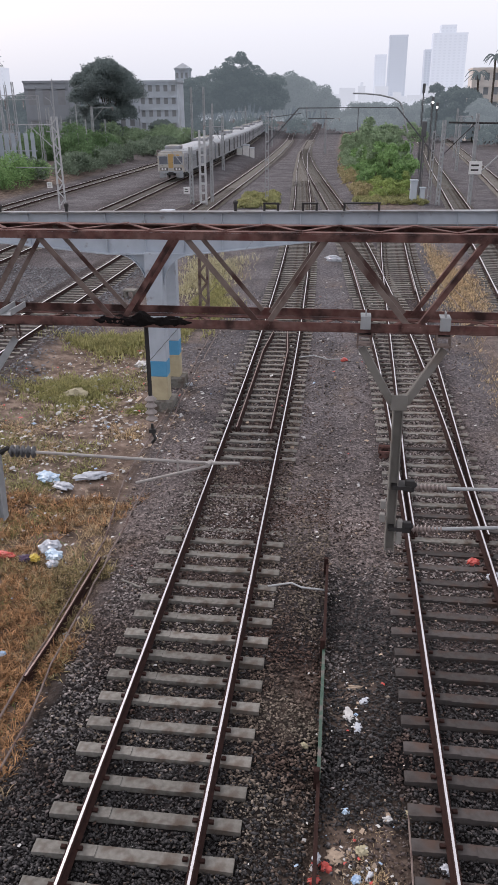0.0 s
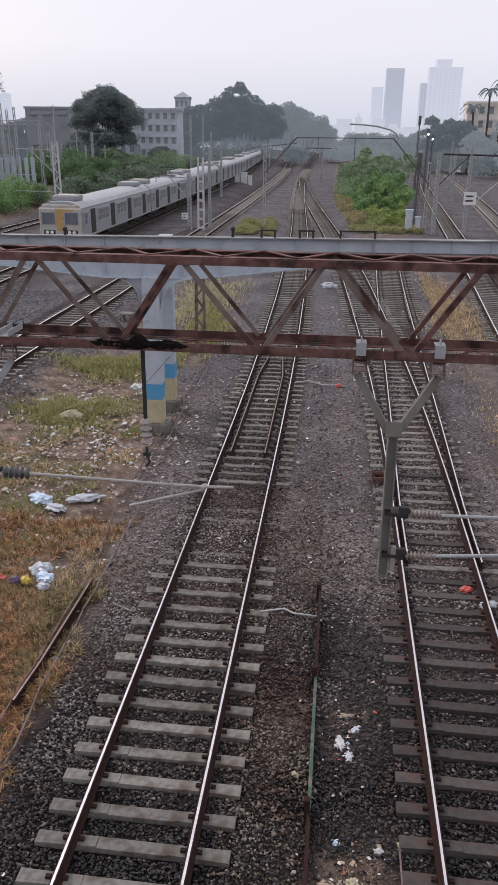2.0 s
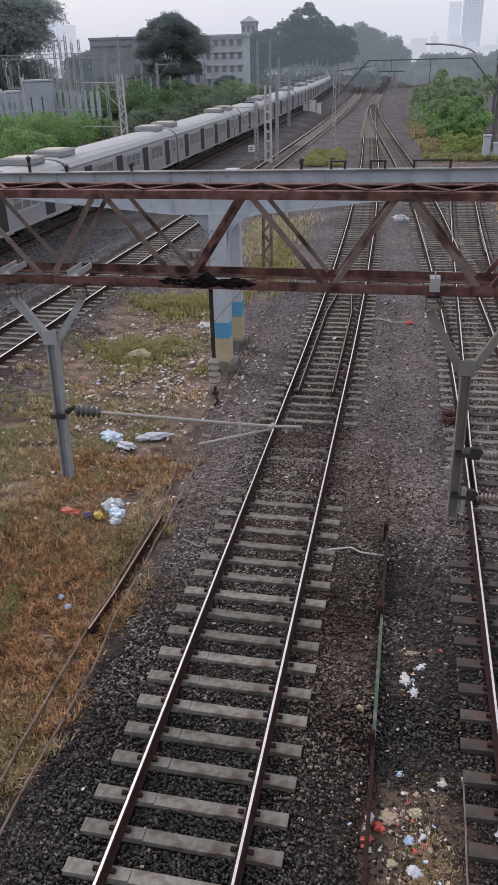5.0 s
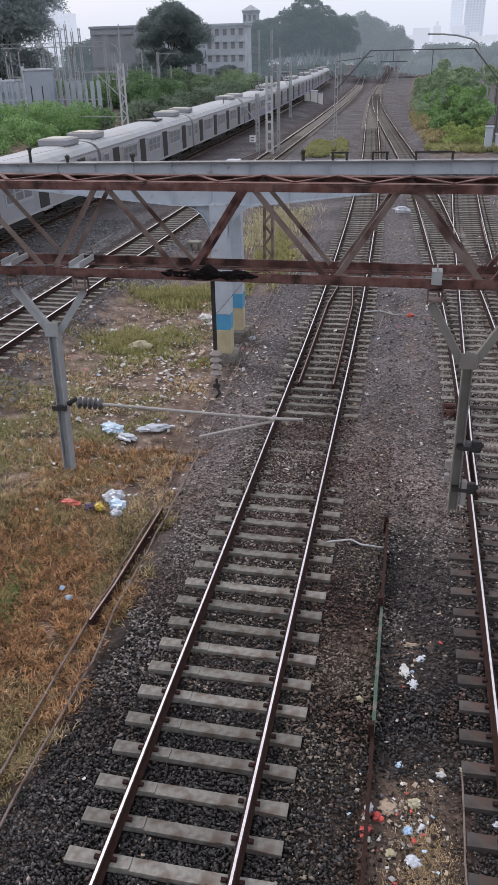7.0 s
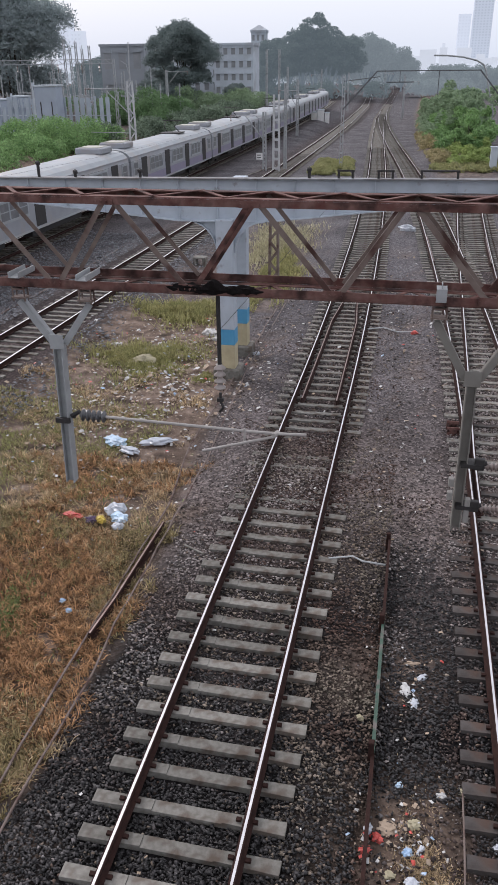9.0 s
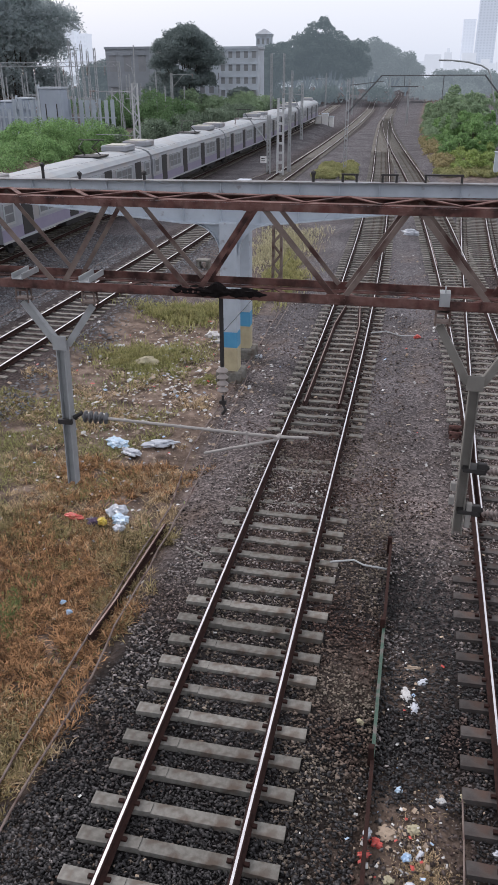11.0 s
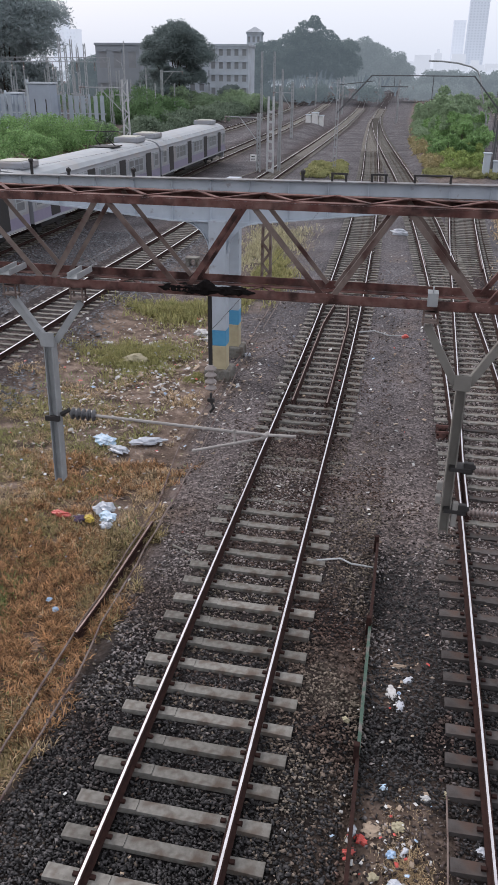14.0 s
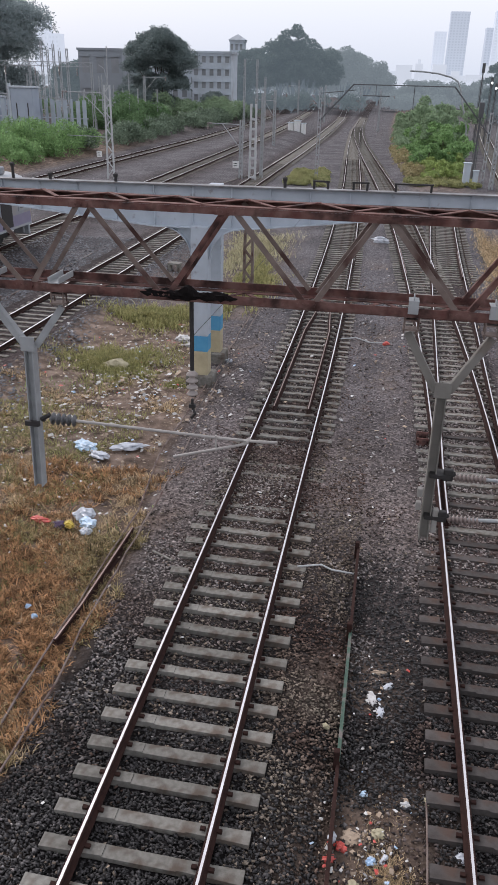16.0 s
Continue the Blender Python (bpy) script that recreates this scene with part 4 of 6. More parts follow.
lamp = thing("curved_pole", "tall pale pole arching over the weedy strip", "pole", (0, 120, 0))
bm = bmesh.new()
tube(bm, [(11.9, 0, 0), (11.9, 0, 3.9), (11.0, 0, 6.75), (10.3, 0, 9.2), (9.9, 0, 9.9), (8.98, 0, 10.4), (7.1, 0, 10.85), (5.0, 0, 11.05), (3.2, 0, 11.1)], 0.11, 8)
part("pole", bm, M["worn_steel"], lamp)


def signal(x, y, h, label, lit=True):
    g = thing("signal_post", label, "railway signal", (x, y, 0))
    bm = bmesh.new()
    rod(bm, (0, 0, -0.3), (0, 0, h), 0.11, 8)
    for s in (-1, 1):
        rod(bm, (s * 0.22, 0.1, 0), (s * 0.22, 0.1, h * 0.85), 0.03, 5)
    for z in np.arange(0.5, h * 0.85, 0.4):
        rod(bm, (-0.22, 0.1, z), (0.22, 0.1, z), 0.02, 5)
    part("post", bm, M["far_steel"], g)
    bm = bmesh.new()
    box(bm, (0, -0.2, h - 0.5), (0.5, 0.25, 1.5), bevel=0.05)
    part("head", bm, M["far_steel"], g)
    if lit:
        bm = bmesh.new()
        bmesh.ops.create_icosphere(bm, subdivisions=2, radius=0.2, matrix=Matrix.Translation((0, -0.36, h - 0.6)))
        part("lamp_lens", bm, M["lamp_glow"], g, "bright white signal lens")
    return g


glow = material("white signal lamp", (0.9, 0.9, 0.9), 0.3)
glow.node_tree.nodes["Principled BSDF"].inputs["Emission Color"].default_value = (1, 1, 0.95, 1)
glow.node_tree.nodes["Principled BSDF"].inputs["Emission Strength"].default_value = 2.0
M["lamp_glow"] = glow
signal(17.5, 150, 10.6, "tall dark signal post with a lit lens")
signal(15.8, 150, 12.8, "tall dark signal post with a white board", False)
signal(19.4, 160, 9.8, "dark signal post with a bright lens")
signal(10.6, 88, 7.6, "dark signal post beside the cabinets", False)


# ---- train ----
CAR, WIDE = 23.9, 3.66


def build_car(cab=0, purple=True, pantograph=False):
    """A coach along y; cab: -1 or 1 for a driver's cab at that end."""
    g = thing("train_coach", ("silver-grey suburban coach with a cream driver's cab" if cab else "silver-grey suburban train coach with dark open doorways"), "train coach", group="coaches of the train")
    prof = [(-1.80, 1.10), (-1.83, 1.25), (-1.83, 3.05), (-1.74, 3.42), (1.74, 3.42), (1.83, 3.05), (1.83, 1.25), (1.80, 1.10)]
    roof = [(-1.745, 3.42), (-1.52, 3.68), (-1.1, 3.86), (-0.5, 3.95), (0.5, 3.95), (1.1, 3.86), (1.52, 3.68), (1.745, 3.42)]

    def shell(pts, half):
        bm = bmesh.new()
        rings = [[bm.verts.new((x, y, z)) for x, z in pts] for y in (-half, half)]
        k = len(pts)
        for i in range(k):
            bm.faces.new((rings[0][i], rings[0][(i + 1) % k], rings[1][(i + 1) % k], rings[1][i]))
        bm.faces.new(rings[0])
        bm.faces.new(rings[1][::-1])
        return bm

    h = CAR / 2
    part("body", shell(prof, h), M["train_side"], g)
    part("roof", shell(roof, h), M["train_roof"], g, "pale dusty roof")
    for s in (-1, 1):
        bm = bmesh.new()
        box(bm, (s * 1.80, 0, 3.40), (0.06, CAR - 0.1, 0.07))
        part("gutter", bm, M["train_side"], g)
        bm = bmesh.new()
        box(bm, (s * 1.835, 0, 1.48 if purple else 1.2), (0.014, CAR - 0.04, 0.62 if purple else 0.16))
        part("lower_band", bm, M["purple"] if purple else M["train_side"], g, "purple waist band" if purple else "")
        bm = bmesh.new()
        box(bm, (s * 1.842, 0, 1.12), (0.03, CAR - 0.04, 0.12))
        part("sole_bar", bm, M["train_roof"], g, "pale sole bar")
        for y in (-9.0, -3.0, 3.0, 9.0):
            # flat dark panel in place of the shaded door opening
            bm = bmesh.new()
            box(bm, (s * 1.838, y, 2.21), (0.036, 1.25, 1.98), bevel=0.008)
            part("doorway", bm, M["dark"], g, "dark panel for the shade in an open doorway")
        # groups of three windows in one pale frame between the doorways
        for yc, n in ((-11.0, 1), (-6.0, 3), (0.0, 3), (6.0, 3), (11.0, 1)):
            half = n * 0.52 + 0.06
            bm = bmesh.new()
            for v in (-0.50, 0.50):
                box(bm, (s * 1.85, yc, 2.52 + v), (0.04, half * 2, 0.13))
            for k in range(n + 1):
                box(bm, (s * 1.85, yc - n * 0.52 + k * 1.04, 2.52), (0.04, 0.13, 0.9))
            w = part("window_frame", bm, M["train_roof"], g, "pale window frame")
            for k in range(n):
                bm = bmesh.new()
                box(bm, (s * 1.836, yc + (k - (n - 1) / 2) * 1.04, 2.52), (0.02, 0.92, 0.88))
                part("pane", bm, M["pane_dim"], w)
                bm = bmesh.new()
                box(bm, (s * 1.848, yc + (k - (n - 1) / 2) * 1.04, 2.52), (0.02, 0.92, 0.05))
                part("glazing_bar", bm, M["train_roof"], w)
    for y in (-8.2, 8.2):
        bm = bmesh.new()
        box(bm, (0, y, 0.72), (2.5, 3.6, 0.35), bevel=0.05)
        for d in (-1.4, 1.4):
            for s in (-1, 1):
                rod(bm, (s * 0.78, y + d, 0.62), (s * 0.92, y + d, 0.62), 0.46, 16)
        part("bogie", bm, M["dark"], g)
    bm = bmesh.new()
    box(bm, (0, 0, 0.85), (2.9, 7.0, 0.5), bevel=0.04)
    part("underframe_box", bm, M["dark"], g)
    for y in (-9.9, 9.9):
        bm = bmesh.new()
        box(bm, (0, y, 4.12), (2.0, 2.1, 0.42), bevel=0.07)
        v = part("roof_vent", bm, M["train_side"], g, "grey roof ventilator box")
        bm = bmesh.new()
        box(bm, (0, y, 4.35), (1.5, 1.6, 0.05), bevel=0.01)
        part("vent_lid", bm, M["roof_lid"], v)
    for y in (-h - 0.22, h + 0.22):
        if cab and y * cab > 0:
            continue
        bm = bmesh.new()
        box(bm, (0, y, 2.4), (2.9, 0.44, 2.5), bevel=0.05)
        part("gangway", bm, M["dark"], g, "black gangway bellows")
    if pantograph:
        bm = bmesh.new()
        for s in (-0.6, 0.6):
            rod(bm, (s, 5.0, 4.0), (s * 0.8, 3.7, 4.6), 0.04, 6)
            rod(bm, (s * 0.8, 3.7, 4.6), (s, 4.9, 5.0), 0.03, 6)
        rod(bm, (-0.95, 4.9, 5.02), (0.95, 4.9, 5.02), 0.04, 6)
        box(bm, (0, 4.6, 4.0), (1.9, 1.9, 0.08))
        part("pantograph", bm, M["dark"], g)
    if cab:
        e = cab * h
        bm = bmesh.new()
        box(bm, (0, e + cab * 0.10, 2.28), (3.60, 0.26, 2.36), bevel=0.10)
        box(bm, (0, e + cab * 0.04, 3.55), (3.0, 0.2, 0.36), bevel=0.08)
        face = part("cab_front", bm, M["cab"], g, "cream painted cab front")
        bm = bmesh.new()
        box(bm, (0, e + cab * 0.235, 2.50), (0.66, 0.03, 1.75))
        box(bm, (-0.45 * cab, e + cab * 0.24, 3.24), (1.5, 0.03, 0.18))
        part("centre_stripe", bm, M["cab_yellow"], face, "yellow stripe")
        for s in (-1, 1):
            bm = bmesh.new()
            box(bm, (s * 0.98, e + cab * 0.235, 2.62), (1.12, 0.03, 0.95), bevel=0.01)
            part("windscreen", bm, M["windscreen"], face, "dusty grey windscreen")
            bm = bmesh.new()
            rod(bm, (s * 0.75, e + cab * 0.2, 1.52), (s * 0.75, e + cab * 0.29, 1.52), 0.14, 14)
            rod(bm, (s * 1.15, e + cab * 0.2, 1.52), (s * 1.15, e + cab * 0.29, 1.52), 0.14, 14)
            part("headlight", bm, M["white"], face, "pale headlight pair")
            bm = bmesh.new()
            box(bm, (s * 1.0, e + cab * 0.05, 0.72), (0.7, 0.3, 0.55), bevel=0.05)
            rod(bm, (s * 0.98, e, 1.02), (s * 0.98, e + cab * 0.5, 1.02), 0.16, 10)
            part("buffer", bm, M["worn_steel"], face)
        bm = bmesh.new()
        for s in (-1, 1):
            box(bm, (s * 0.95, e + cab * 0.23, 1.52), (1.0, 0.03, 0.36), bevel=0.012)
        part("light_band", bm, M["dark"], face, "black lamp surrounds")
        bm = bmesh.new()
        box(bm, (0, e + cab * 0.16, 1.16), (3.3, 0.24, 0.30), bevel=0.05)
        for s in (-1, 1):
            box(bm, (s * 1.35, e + cab * 0.12, 0.72), (0.55, 0.2, 0.66), bevel=0.05)
        part("bumper_panel", bm, M["train_roof"], face, "dusty grey bumper panel")
        bm = bmesh.new()
        for s in (-1, 1):
            for u in (-1, 1):
                box(bm, (s * 0.98 + u * 0.59, e + cab * 0.245, 2.62), (0.08, 0.04, 1.05))
                box(bm, (s * 0.98, e + cab * 0.245, 2.62 + u * 0.5), (1.26, 0.04, 0.08))
        part("windscreen_frame", bm, M["train_roof"], face, "pale windscreen surround")
        bm = bmesh.new()
        box(bm, (0, e + cab * 0.2, 0.95), (0.7, 0.5, 0.42), bevel=0.05)
        part("coupler", bm, M["dark"], face)
    return g


M["roof_lid"] = material("cream vent lid", (0.45, 0.45, 0.38), 0.6, second=(0.35, 0.34, 0.3), scale=3)
coaches = [build_car(-1, False), build_car(0, False, True), build_car(0, False), build_car(0, True, True), build_car(1, True)]
order = [coaches[0]]
for i in range(1, 11):
    src = coaches[1] if i % 3 == 1 and i < 6 else coaches[3] if i >= 6 else coaches[2]
    order.append(src if src not in order else copy_thing(src, Matrix()))
order.append(coaches[4])
TRAIN_PITCH = 24.4


def build_motion_of_train():
    """Each coach runs along the curved line; the train gathers a little speed."""
    for i, coach in enumerate(order):
        rows = []
        for k in range(33):
            t = k * 0.5
            y = 104.8 - 21.0 * t - 0.07 * t * t + TRAIN_PITCH * (i + 0.5)
            x = line_x("fast", y)
            a = math.atan2(line_x("fast", y + 7) - line_x("fast", y - 7), 14.0)
            tilt = math.atan2(rise(y + 8) - rise(y - 8), 16.0)
            rows.append((t, pose(x, y, 0.172 + (rise(y + 8) + rise(y - 8)) / 2, math.degrees(tilt), 0, -math.degrees(a))))
        walk(coach, rows)


# ---- plants ----
def leaf_mass(blobs, count, size, flat=0.8):
    """Small leaf blades scattered through the outer part of several uneven lumps."""
    vol = np.array([b[3] * b[4] for b in blobs], dtype=float)
    n = np.maximum(12, (count * vol / vol.sum()).astype(int))
    vs = []
    for (x, y, z, rx, rz), k in zip(blobs, n):
        d = rng.normal(size=(k, 3))
        d /= np.linalg.norm(d, axis=1)[:, None]
        d[:, 2] = np.where(d[:, 2] < -0.3, -d[:, 2], d[:, 2])
        r = 1.0 - np.abs(rng.normal(0, 0.22, k)) + 0.10 * np.sin(7 * d[:, 0] + 5 * d[:, 2] + x) + 0.08 * np.sin(11 * d[:, 1] + 9 * d[:, 2] + y)
        c = d * r[:, None] * np.array([rx, rx, rz]) + np.array([x, y, z])
        s = size * rng.uniform(0.5, 1.4, k)[:, None]
        u = rng.normal(size=(k, 3)) + d * 0.3
        u /= np.linalg.norm(u, axis=1)[:, None]
        w = np.cross(u, d + rng.normal(0, 0.6, (k, 3)))
        w /= np.linalg.norm(w, axis=1)[:, None] + 1e-6
        vs.append(np.stack([c - u * s, c + w * s * 0.45 * flat, c + u * s, c - w * s * 0.45 * flat], axis=1).reshape(-1, 3))
    v = np.concatenate(vs)
    f = np.arange(len(v)).reshape(-1, 4)
    return v, f


def bush(name, label, blobs, count, size, mat, category="shrub", bark="bark"):
    v, f = leaf_mass(blobs, count, size)
    c = Vector((np.mean([b[0] for b in blobs]), np.mean([b[1] for b in blobs]), 0))
    g = thing(name, label, category, c)
    ob = new("foliage", mesh_from("foliage", v - np.array(c), f, mat))
    ob.parent = g
    bm = bmesh.new()
    for b in blobs[:14]:
        p = Vector(b[:3]) - c
        for k in range(2):
            q = p + Vector(rng.uniform(-0.5, 0.5, 3)) * b[3]
            rod(bm, (p.x * 0.9, p.y * 0.9, -0.2), (q.x, q.y, max(0.3, q.z)), 0.06, 5, 0.02)
    tagged(part("stems", bm, M[bark], g), kind="stuff")
    return g


def tree(x, y, h, spread_r, trunk_h, lumps, count, size, mat, label, seed, flat_top=0.6, z0=0.0, bark="bark"):
    r = np.random.default_rng(seed)
    g = thing("tree", label, "tree", (x, y, z0))
    bm = bmesh.new()
    rod(bm, (0, 0, -0.5), (0.3, 0, trunk_h), h * 0.03, 10, h * 0.02)
    blobs = []
    for i in range(lumps):
        a, q = r.uniform(0, 2 * math.pi), math.sqrt(r.uniform(0.02, 1))
        zz = trunk_h + (h - trunk_h) * (0.25 + 0.6 * r.uniform() * (1 - flat_top * q * q))
        p = (math.cos(a) * q * spread_r * 0.8, math.sin(a) * q * spread_r * 0.8, zz)
        rr = spread_r * r.uniform(0.24, 0.40)
        blobs.append((*p, rr, rr * r.uniform(0.6, 0.85)))
        if i < 9:
            rod(bm, (0.3, 0, trunk_h * r.uniform(0.75, 1.0)), (p[0] * 0.85, p[1] * 0.85, p[2]), h * 0.012, 6, h * 0.004)
    part("trunk", bm, M[bark], g)
    v, f = leaf_mass(blobs, count, size)
    ob = new("crown", mesh_from("crown", v, f, mat))
    ob.parent = g
    return g


def lumps_along(x0, x1, y0, y1, z, n, r0, r1, squash=0.75, top=None):
    out = []
    for _ in range(n):
        u, w = rng.random(), rng.random()
        r = rng.uniform(r0, r1)
        zz = z if top is None else z + (top - z) * rng.random() ** 1.5
        out.append((x0 + (x1 - x0) * u, y0 + (y1 - y0) * w, zz * rng.uniform(0.75, 1.05), r, r * squash))
    return out


bush("shrub_bank", "dense bright green creeper-covered shrubs beside the outer track", lumps_along(-62, -37.5, 62, 104, 0.5, 150, 1.0, 2.0, 0.9, 1.8) + lumps_along(-48, -38.5, 84, 102, 1.0, 26, 1.3, 2.1, 0.9, 3.2), 130000, 0.15, M["leaf"])
bush("shrub_bank", "dark green shrubs before the substation fence", lumps_along(-56, -41, 130, 152, 1.5, 44, 1.5, 2.8, 0.9, 5.6), 48000, 0.19, M["bank_leaf"])
bush("hedge_row", "dull green row of shrubs along the outer track", lumps_along(-40, -36.5, 98, 230, 0.9, 60, 1.2, 2.4, 0.9, 2.6), 30000, 0.24, M["shrub_leaf"])
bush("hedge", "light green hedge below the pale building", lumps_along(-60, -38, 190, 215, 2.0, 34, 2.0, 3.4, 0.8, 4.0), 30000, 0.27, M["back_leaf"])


def strip_lumps(y0, y1, n, h, r0, r1, x1=11.5, inset=0.6, lean=1.0):
    """Uneven lumps over the weedy strip, with hollows between taller clumps."""
    out = []
    for _ in range(n):
        y = rng.uniform(y0, y1)
        e = strip_edge(y) + inset
        x = rng.uniform(e, x1 + 0.02 * (y - 90))
        top = h * min(1.0, 0.25 + lean * 0.3 * (x - e)) * (0.62 + 0.3 * math.sin(x * 1.1 + y * 0.21) + 0.22 * math.sin(x * 2.3 - y * 0.4))
        r = rng.uniform(r0, r1)
        out.append((x, y, max(0.15, top * rng.random() ** 0.6), r, r * rng.uniform(0.7, 1.3)))
    return out


bush("thicket", "low bright yellow-green weeds at the front of the strip", strip_lumps(87, 116, 190, 1.5, 0.25, 0.7, 10.4), 60000, 0.12, M["weed_leaf"])
bush("thicket", "tall green thicket on the strip between the tracks", strip_lumps(97, 150, 190, 4.4, 0.4, 1.1, 11.0), 76000, 0.16, M["leaf"])
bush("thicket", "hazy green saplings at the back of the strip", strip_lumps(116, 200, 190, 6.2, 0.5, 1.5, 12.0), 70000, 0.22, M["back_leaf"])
bush("scrub", "yellowish dry scrub on the slope before the thicket", strip_lumps(88, 150, 130, 1.2, 0.3, 0.8, 5.0, -0.5, 2.0), 30000, 0.13, M["scrub_leaf"])
bush("dry_shrub", "yellowed dry shrub between two tracks", lumps_along(-8.6, -4.6, 79, 93, 0.0, 110, 0.25, 0.6, 0.6, 0.2), 26000, 0.10, M["straw_leaf"])
bush("weed_bank", "yellow-brown dry weeds at the foot of the thicket", lumps_along(3.6, 11.0, 82.5, 90, 0.0, 170, 0.2, 0.45, 0.8, 0.25), 32000, 0.10, M["straw_leaf"])
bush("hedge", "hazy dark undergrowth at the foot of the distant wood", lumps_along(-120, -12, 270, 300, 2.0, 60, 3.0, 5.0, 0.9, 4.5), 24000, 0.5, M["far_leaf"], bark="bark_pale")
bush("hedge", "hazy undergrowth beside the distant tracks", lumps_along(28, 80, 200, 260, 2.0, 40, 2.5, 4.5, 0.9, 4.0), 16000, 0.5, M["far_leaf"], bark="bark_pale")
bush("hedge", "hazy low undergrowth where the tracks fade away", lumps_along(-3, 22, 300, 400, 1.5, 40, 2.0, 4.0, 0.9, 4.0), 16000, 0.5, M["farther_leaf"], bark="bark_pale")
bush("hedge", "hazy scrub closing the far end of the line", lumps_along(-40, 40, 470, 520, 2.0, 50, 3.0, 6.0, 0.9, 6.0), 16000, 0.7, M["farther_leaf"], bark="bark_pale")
def dome_tree(x, y, low, top, rx, count, size, mat, label, seed, trunk=0.45):
    """A tree with one broad dome of a crown, flat underneath, over a forked trunk."""
    r = np.random.default_rng(seed)
    g = thing("tree", label, "tree", (x, y, 0))
    bm, blobs = bmesh.new(), []
    fork = low * 0.55
    rod(bm, (0, 0, -0.5), (0.2, 0, fork), trunk * 1.25, 10, trunk)
    zc, rz = low + (top - low) * 0.28, (top - low) * 0.72
    for i in range(120):
        a, q = r.uniform(0, 2 * math.pi), math.sqrt(r.uniform(0, 1))
        k = (0.9 + 0.1 * math.sin(3 * a + seed)) * (1.0 if i < 80 else 0.7)
        up = math.sqrt(max(0.0, 1 - (q * 0.98) ** 2)) * (1 if i % 5 else -0.35)
        rr = rx * r.uniform(0.22, 0.33)
        p = (math.cos(a) * q * (rx - rr * 0.7) * k, math.sin(a) * q * (rx - rr * 0.7) * k, zc + up * (rz - rr * 0.6) * k)
        blobs.append((*p, rr, rr * r.uniform(0.65, 0.9)))
        if i % 13 == 0:
            rod(bm, (0.2, 0, fork * r.uniform(0.85, 1.0)), (p[0] * 0.8, p[1] * 0.8, max(low, p[2] * 0.9)), trunk * 0.5, 6, trunk * 0.15)
    part("trunk", bm, M["bark"], g)
    v, f = leaf_mass(blobs, count, size)
    ob = new("crown", mesh_from("crown", v, f, mat))
    ob.parent = g
    return g


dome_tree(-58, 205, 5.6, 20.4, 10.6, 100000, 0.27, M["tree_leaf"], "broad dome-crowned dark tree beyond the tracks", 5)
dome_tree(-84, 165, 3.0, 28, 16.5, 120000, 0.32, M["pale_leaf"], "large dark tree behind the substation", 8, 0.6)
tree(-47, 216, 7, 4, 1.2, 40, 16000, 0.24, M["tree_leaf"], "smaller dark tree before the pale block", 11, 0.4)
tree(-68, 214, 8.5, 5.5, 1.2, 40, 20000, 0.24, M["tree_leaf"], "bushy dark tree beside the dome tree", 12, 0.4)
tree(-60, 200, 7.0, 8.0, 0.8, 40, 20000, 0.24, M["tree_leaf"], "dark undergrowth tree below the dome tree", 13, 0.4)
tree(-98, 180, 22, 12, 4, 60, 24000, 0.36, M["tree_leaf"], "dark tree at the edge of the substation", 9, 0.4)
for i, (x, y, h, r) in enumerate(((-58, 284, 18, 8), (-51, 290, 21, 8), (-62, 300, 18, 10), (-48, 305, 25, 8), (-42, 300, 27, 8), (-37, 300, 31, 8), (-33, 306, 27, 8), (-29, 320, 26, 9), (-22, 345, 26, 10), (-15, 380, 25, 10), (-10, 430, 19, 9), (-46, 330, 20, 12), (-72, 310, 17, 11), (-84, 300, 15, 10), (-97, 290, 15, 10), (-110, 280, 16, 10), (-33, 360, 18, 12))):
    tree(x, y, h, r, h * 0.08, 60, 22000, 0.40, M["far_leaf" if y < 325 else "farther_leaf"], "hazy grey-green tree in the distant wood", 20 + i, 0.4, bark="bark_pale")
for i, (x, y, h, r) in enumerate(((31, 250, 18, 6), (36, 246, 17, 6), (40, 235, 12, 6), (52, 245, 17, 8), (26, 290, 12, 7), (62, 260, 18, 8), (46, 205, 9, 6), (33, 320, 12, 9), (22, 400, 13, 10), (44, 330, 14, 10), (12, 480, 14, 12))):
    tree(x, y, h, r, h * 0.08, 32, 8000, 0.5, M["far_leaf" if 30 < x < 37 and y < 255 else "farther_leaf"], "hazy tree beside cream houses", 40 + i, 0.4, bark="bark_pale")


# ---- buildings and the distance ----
# distance haze is painted into these surfaces as emission
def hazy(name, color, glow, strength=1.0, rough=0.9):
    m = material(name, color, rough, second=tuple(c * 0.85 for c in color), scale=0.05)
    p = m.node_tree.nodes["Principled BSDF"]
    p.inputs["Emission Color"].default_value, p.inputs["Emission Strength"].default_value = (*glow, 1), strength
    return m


# window glass paled to paint in haze
M["pane_gray"] = material("haze-paled window", (0.20, 0.215, 0.23), 0.5, second=(0.27, 0.28, 0.29), scale=0.5)
M["plaster"] = material("weathered pale plaster", (0.52, 0.57, 0.62), 0.85, second=(0.40, 0.44, 0.48), scale=0.4, third=(0.34, 0.36, 0.38), third_scale=0.15)
M["cream_wall"] = material("cream plaster", (0.78, 0.74, 0.70), 0.85, second=(0.66, 0.58, 0.52), scale=0.3)
# wall grey raised to carry painted haze
M["gray_wall"] = material("sooty grey plaster lightened for haze", (0.31, 0.335, 0.36), 0.9, second=(0.25, 0.27, 0.29), scale=0.3)
M["fence_blue"] = material("pale blue-grey concrete", (0.40, 0.45, 0.50), 0.85, second=(0.30, 0.345, 0.39), scale=0.8)
